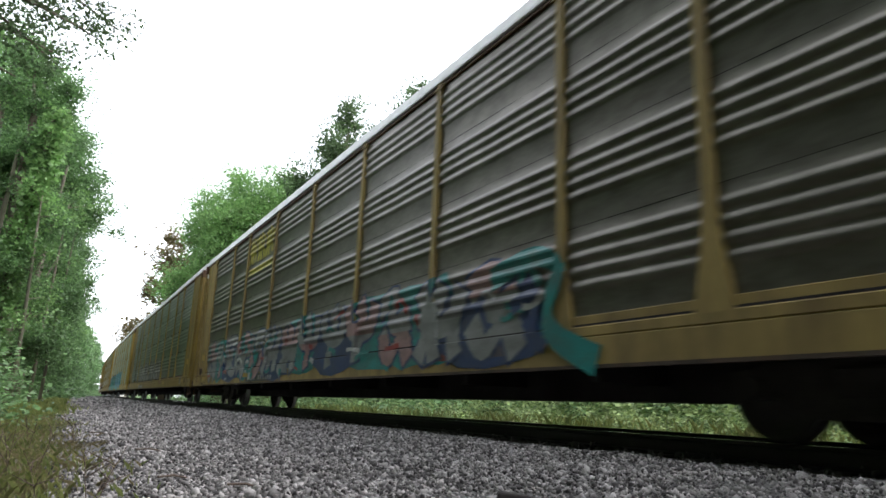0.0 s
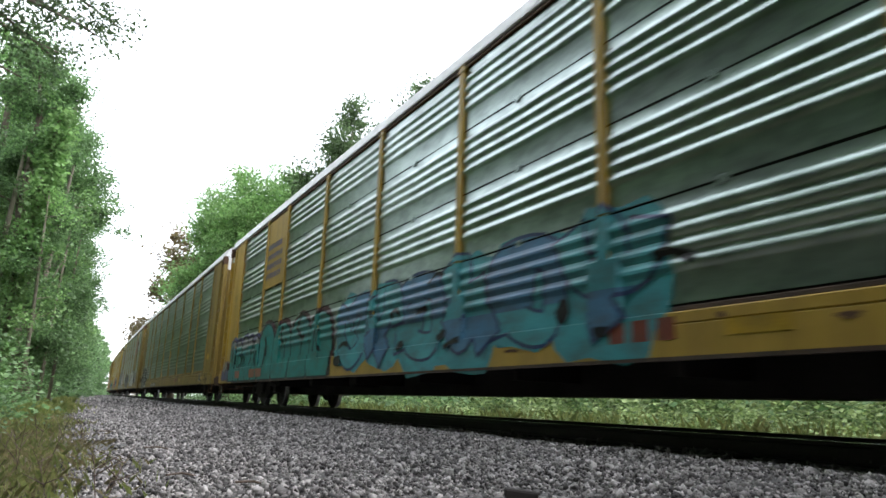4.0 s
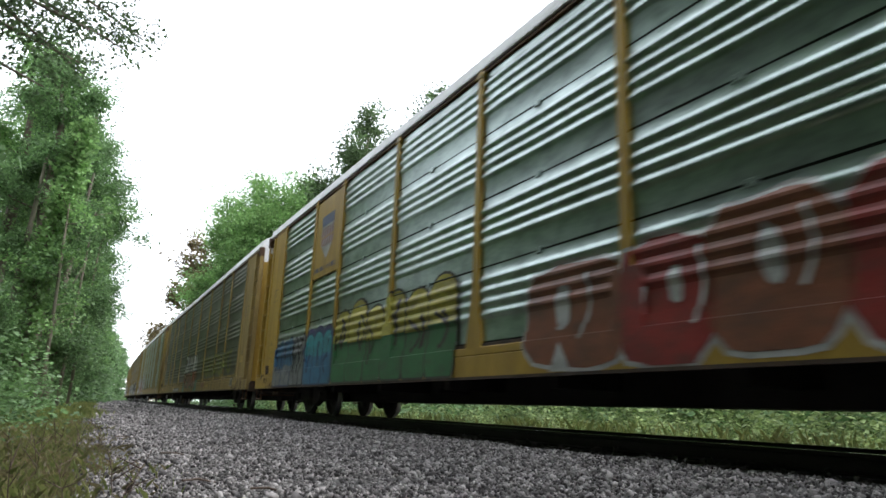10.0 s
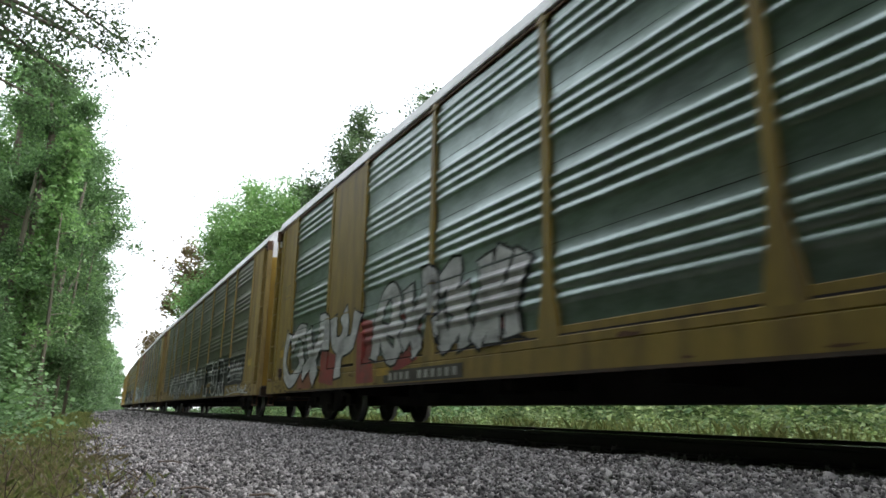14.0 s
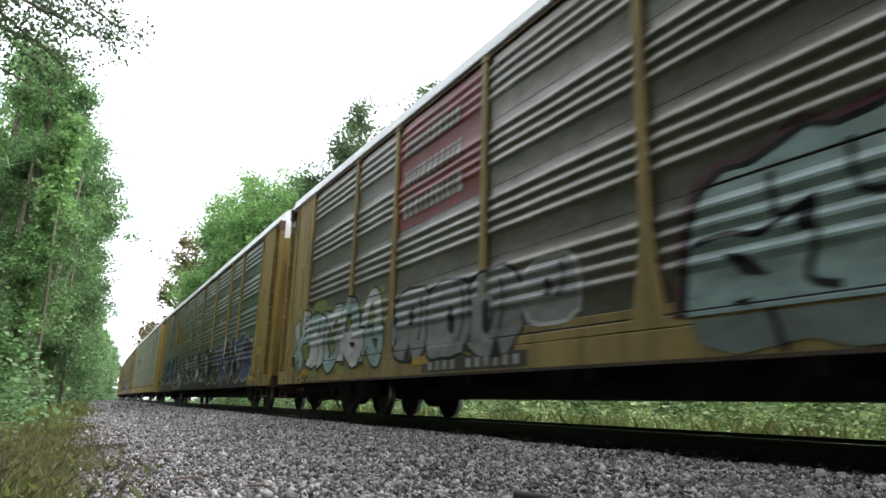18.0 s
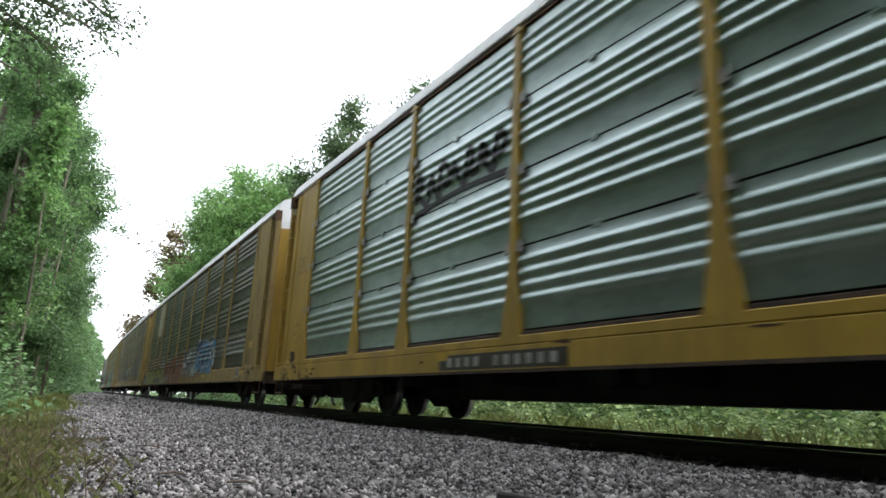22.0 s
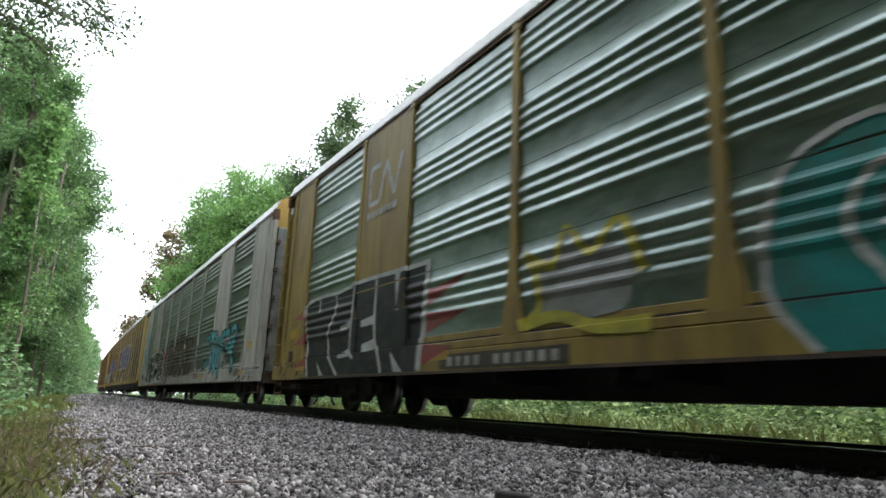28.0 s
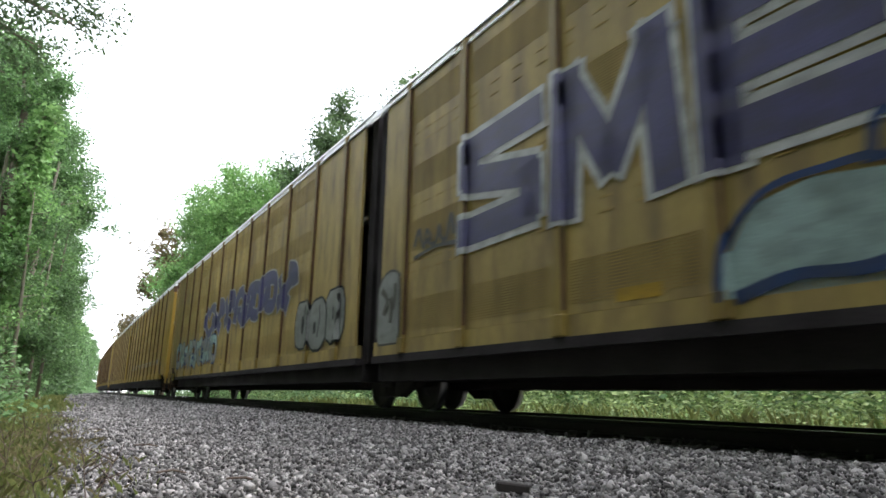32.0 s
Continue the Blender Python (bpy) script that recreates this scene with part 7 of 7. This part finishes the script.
def strip(s0, s1, u0, u1, near=1.0, edge=False):
    def place(rng, n):
        s = s0 + (s1 - s0) * rng.random(n) ** near
        u = u0 + (u1 - u0) * rng.random(n)
        if edge:
            u = np.minimum(u, -5.8 + 0.35 * np.sin(s * 0.9) + 0.25 * np.sin(s * 2.3 + 1) + rng.normal(0, 0.2, n))
        a = s / R_TRACK
        z = np.array([height(p, q) for p, q in zip(s, u)])
        return np.stack([D + R_TRACK * (1 - np.cos(a)) + u * np.cos(a), (R_TRACK - u) * np.sin(a), z], 1)
    return place


def clumps(base, per, spread):
    """Plants in tufts of several blades or leaves."""
    def place(rng, n):
        c = base(rng, max(1, n // per))
        c = np.repeat(c, per, 0)[:n]
        off = rng.normal(size=c.shape) * spread
        off[:, 2] = 0
        c = c + off
        return c if len(c) == n else np.concatenate([c, c[:n - len(c)]])
    return place


grass = tagged(new("verge_grass"), "patchy green and straw-coloured grass on the verge", "grass", kind="stuff")
tagged(part_mesh("green_blades", quads("blades", blades(24000, clumps(strip(4.2, 34, -11, -5.9, 1.5, True), 40, 0.24), 0.1, 0.0035, 31), 5), GRASS, grass), kind="stuff")
tagged(part_mesh("dry_blades", quads("blades", blades(18000, clumps(strip(2.6, 30, -10, -5.8, 1.5, True), 24, 0.2), 0.075, 0.003, 32, 0.7), 5), STRAW, grass), kind="stuff")
tagged(part_mesh("far_blades", quads("blades", blades(14000, clumps(strip(20, 130, -9.5, -5.6, 1.2, True), 30, 0.3), 0.28, 0.012, 33), 5), GRASS, grass), kind="stuff")


def weeds(n, place, h, size, seed):
    """Low leafy plants: leaves up a bundle of stems."""
    rng = np.random.default_rng(seed)
    c = place(rng, n)
    c[:, 2] += h * rng.random(n) ** 1.4 * (0.55 + 0.45 * np.sin(c[:, 1] * 1.7) * np.sin(c[:, 0] * 2.1 + 1))
    return leaf_quads(c, size, rng, 1.6, 1.4)


bank = tagged(new("weed_bank"), "rank green weeds and brambles beyond the track", "weeds", kind="stuff")
tagged(part_mesh("leaves", quads("weeds", weeds(60000, clumps(strip(-2, 26, 3.2, 8.0), 26, 0.13), 0.8, 0.06, 41), 4), WEED, bank), kind="stuff")
tagged(part_mesh("tall_leaves", quads("weeds", weeds(56000, clumps(strip(-4, 60, 6.0, 12), 40, 0.4), 1.5, 0.09, 42), 4), WEED, bank), kind="stuff")
tagged(part_mesh("far_leaves", quads("weeds", weeds(16000, clumps(strip(20, 150, 4.0, 11), 50, 0.4), 1.6, 0.17, 43), 4), LEAF, bank), kind="stuff")
tagged(part_mesh("dry_weeds", quads("weeds", weeds(9000, clumps(strip(-2, 28, 2.9, 6.0), 14, 0.3), 0.5, 0.045, 51), 4), STRAW, bank), kind="stuff")
tagged(part_mesh("tall_grass", quads("blades", blades(5000, clumps(strip(-2, 30, 3.0, 6.5), 12, 0.32), 0.55, 0.003, 44, 0.2), 5), GRASS, bank), kind="stuff")
tagged(part_mesh("hedge_leaves", quads("weeds", weeds(70000, clumps(strip(-14, 95, 9.5, 16), 50, 0.9), 4.6, 0.22, 47), 4), LEAF, bank), kind="stuff")
tagged(part_mesh("bramble_leaves", quads("weeds", weeds(46000, clumps(strip(-8, 22, 7.0, 13), 60, 0.45), 2.3, 0.115, 49), 4), WEED, bank), kind="stuff")
tagged(part_mesh("thicket_leaves", quads("weeds", weeds(26000, clumps(strip(-12, 60, 18, 30), 60, 1.0), 6.0, 0.42, 50), 4), LEAF, bank), kind="stuff")
scrub = tagged(new("scrub"), "low green scrub and saplings under the trees", "shrubs", kind="stuff")
tagged(part_mesh("leaves", quads("weeds", weeds(42000, clumps(strip(17, 120, -13, -7.0, 1.5), 70, 0.4), 2.4, 0.11, 45), 4), LEAF, scrub), kind="stuff")
tagged(part_mesh("far_scrub", quads("weeds", weeds(26000, clumps(strip(60, 330, -9.5, -5.4, 0.9), 60, 0.8), 5.0, 0.3, 48), 4), LEAF, scrub), kind="stuff")
tagged(part_mesh("verge_leaves", quads("weeds", weeds(2600, clumps(strip(9, 40, -9.5, -6.2, 1.3), 30, 0.2), 0.5, 0.05, 46), 4), LEAF, scrub), kind="stuff")

# dry twigs and stems on the verge, each a thing of its own
rw = random.Random(12)
for k in range(16):
    s, u = rw.uniform(3.2, 9.5), rw.uniform(-6.9, -5.75)
    p = track(s, u, height(s, u))
    h = rw.uniform(0.2, 0.5)
    a = rw.uniform(-0.2, 0.2)
    bars = [(((0, 0, -0.02), (a * 0.5, 0.02, h * 0.5), (a, 0.05, h)), [0.0045, 0.003, 0.0015])]
    for q in range(3):
        f = rw.uniform(0.3, 0.8)
        bars.append((((a * f, 0.05 * f, h * f), (a * f + rw.uniform(-0.16, 0.16), rw.uniform(-0.1, 0.1), h * (f + 0.3))), [0.004, 0.0015]))
    t = tagged(part("dry_twig", tubes(*bars, seg=4), TWIG), "dry branching weed stem standing in the verge", "dead weed", group="dry stems of the verge")
    t.matrix_basis = pose(p.x, p.y, p.z, 0, 0, rw.uniform(0, 360))
for x, y, ln, turn in ((1.0, 7.4, 0.34, 25), (0.85, 5.0, 0.3, 35), (1.15, 4.3, 0.22, -20), (0.75, 10.8, 0.3, 15), (1.45, 2.95, 0.25, 60)):
    st = tagged(part("stick", tubes((((-ln / 2, 0, 0), (0, 0.02, 0.015), (ln / 2, 0, 0)), [0.007, 0.008, 0.004]), seg=5), TWIG), "dry broken stick lying on the ballast", "stick", group="sticks on the ballast")
    st.matrix_basis = pose(x, y, height(y, x - D) + 0.035, 0, 6, turn)
st = tagged(part("marker_stake", boxes((-0.02, -0.02, 0, 0.02, 0.02, 0.45)), STENCIL), "pale thin marker stake in the far verge", "stake")
st.location = (-0.05, 28.5, -0.5)


def car_pose(s, reach):
    a, b = track(s - reach), track(s + reach)
    m, d = (a + b) / 2, b - a
    return pose(m.x, m.y, 0, 0, 0, math.degrees(math.atan2(-d.x, d.y)))


# ---- what moves: the train rolls by, its wheels turn ----
def motions():
    for car, off, reach in C:
        walk(car, [(t, car_pose(travel(t) + off, reach)) for t in range(33)])
    first = {}
    for w, side, a in wheels:
        if (side, a) not in first:
            rows = []
            for k in range(961):
                turn = math.degrees((travel(0) - travel(k / 30)) / 0.42) % 360
                rows.append((k / 30, pose(side * 0.755, a, 0.42, turn, 0, 0) @ pose(0, 0, 0, 0, 0, 0 if side < 0 else 180)))
            walk(w, rows)
            first[side, a] = w
        else:
            src = first[side, a]
            w.rotation_mode = "QUATERNION"
            w.animation_data_create()
            w.animation_data.action = src.animation_data.action
            w.animation_data.action_slot = src.animation_data.action_slot


motions()
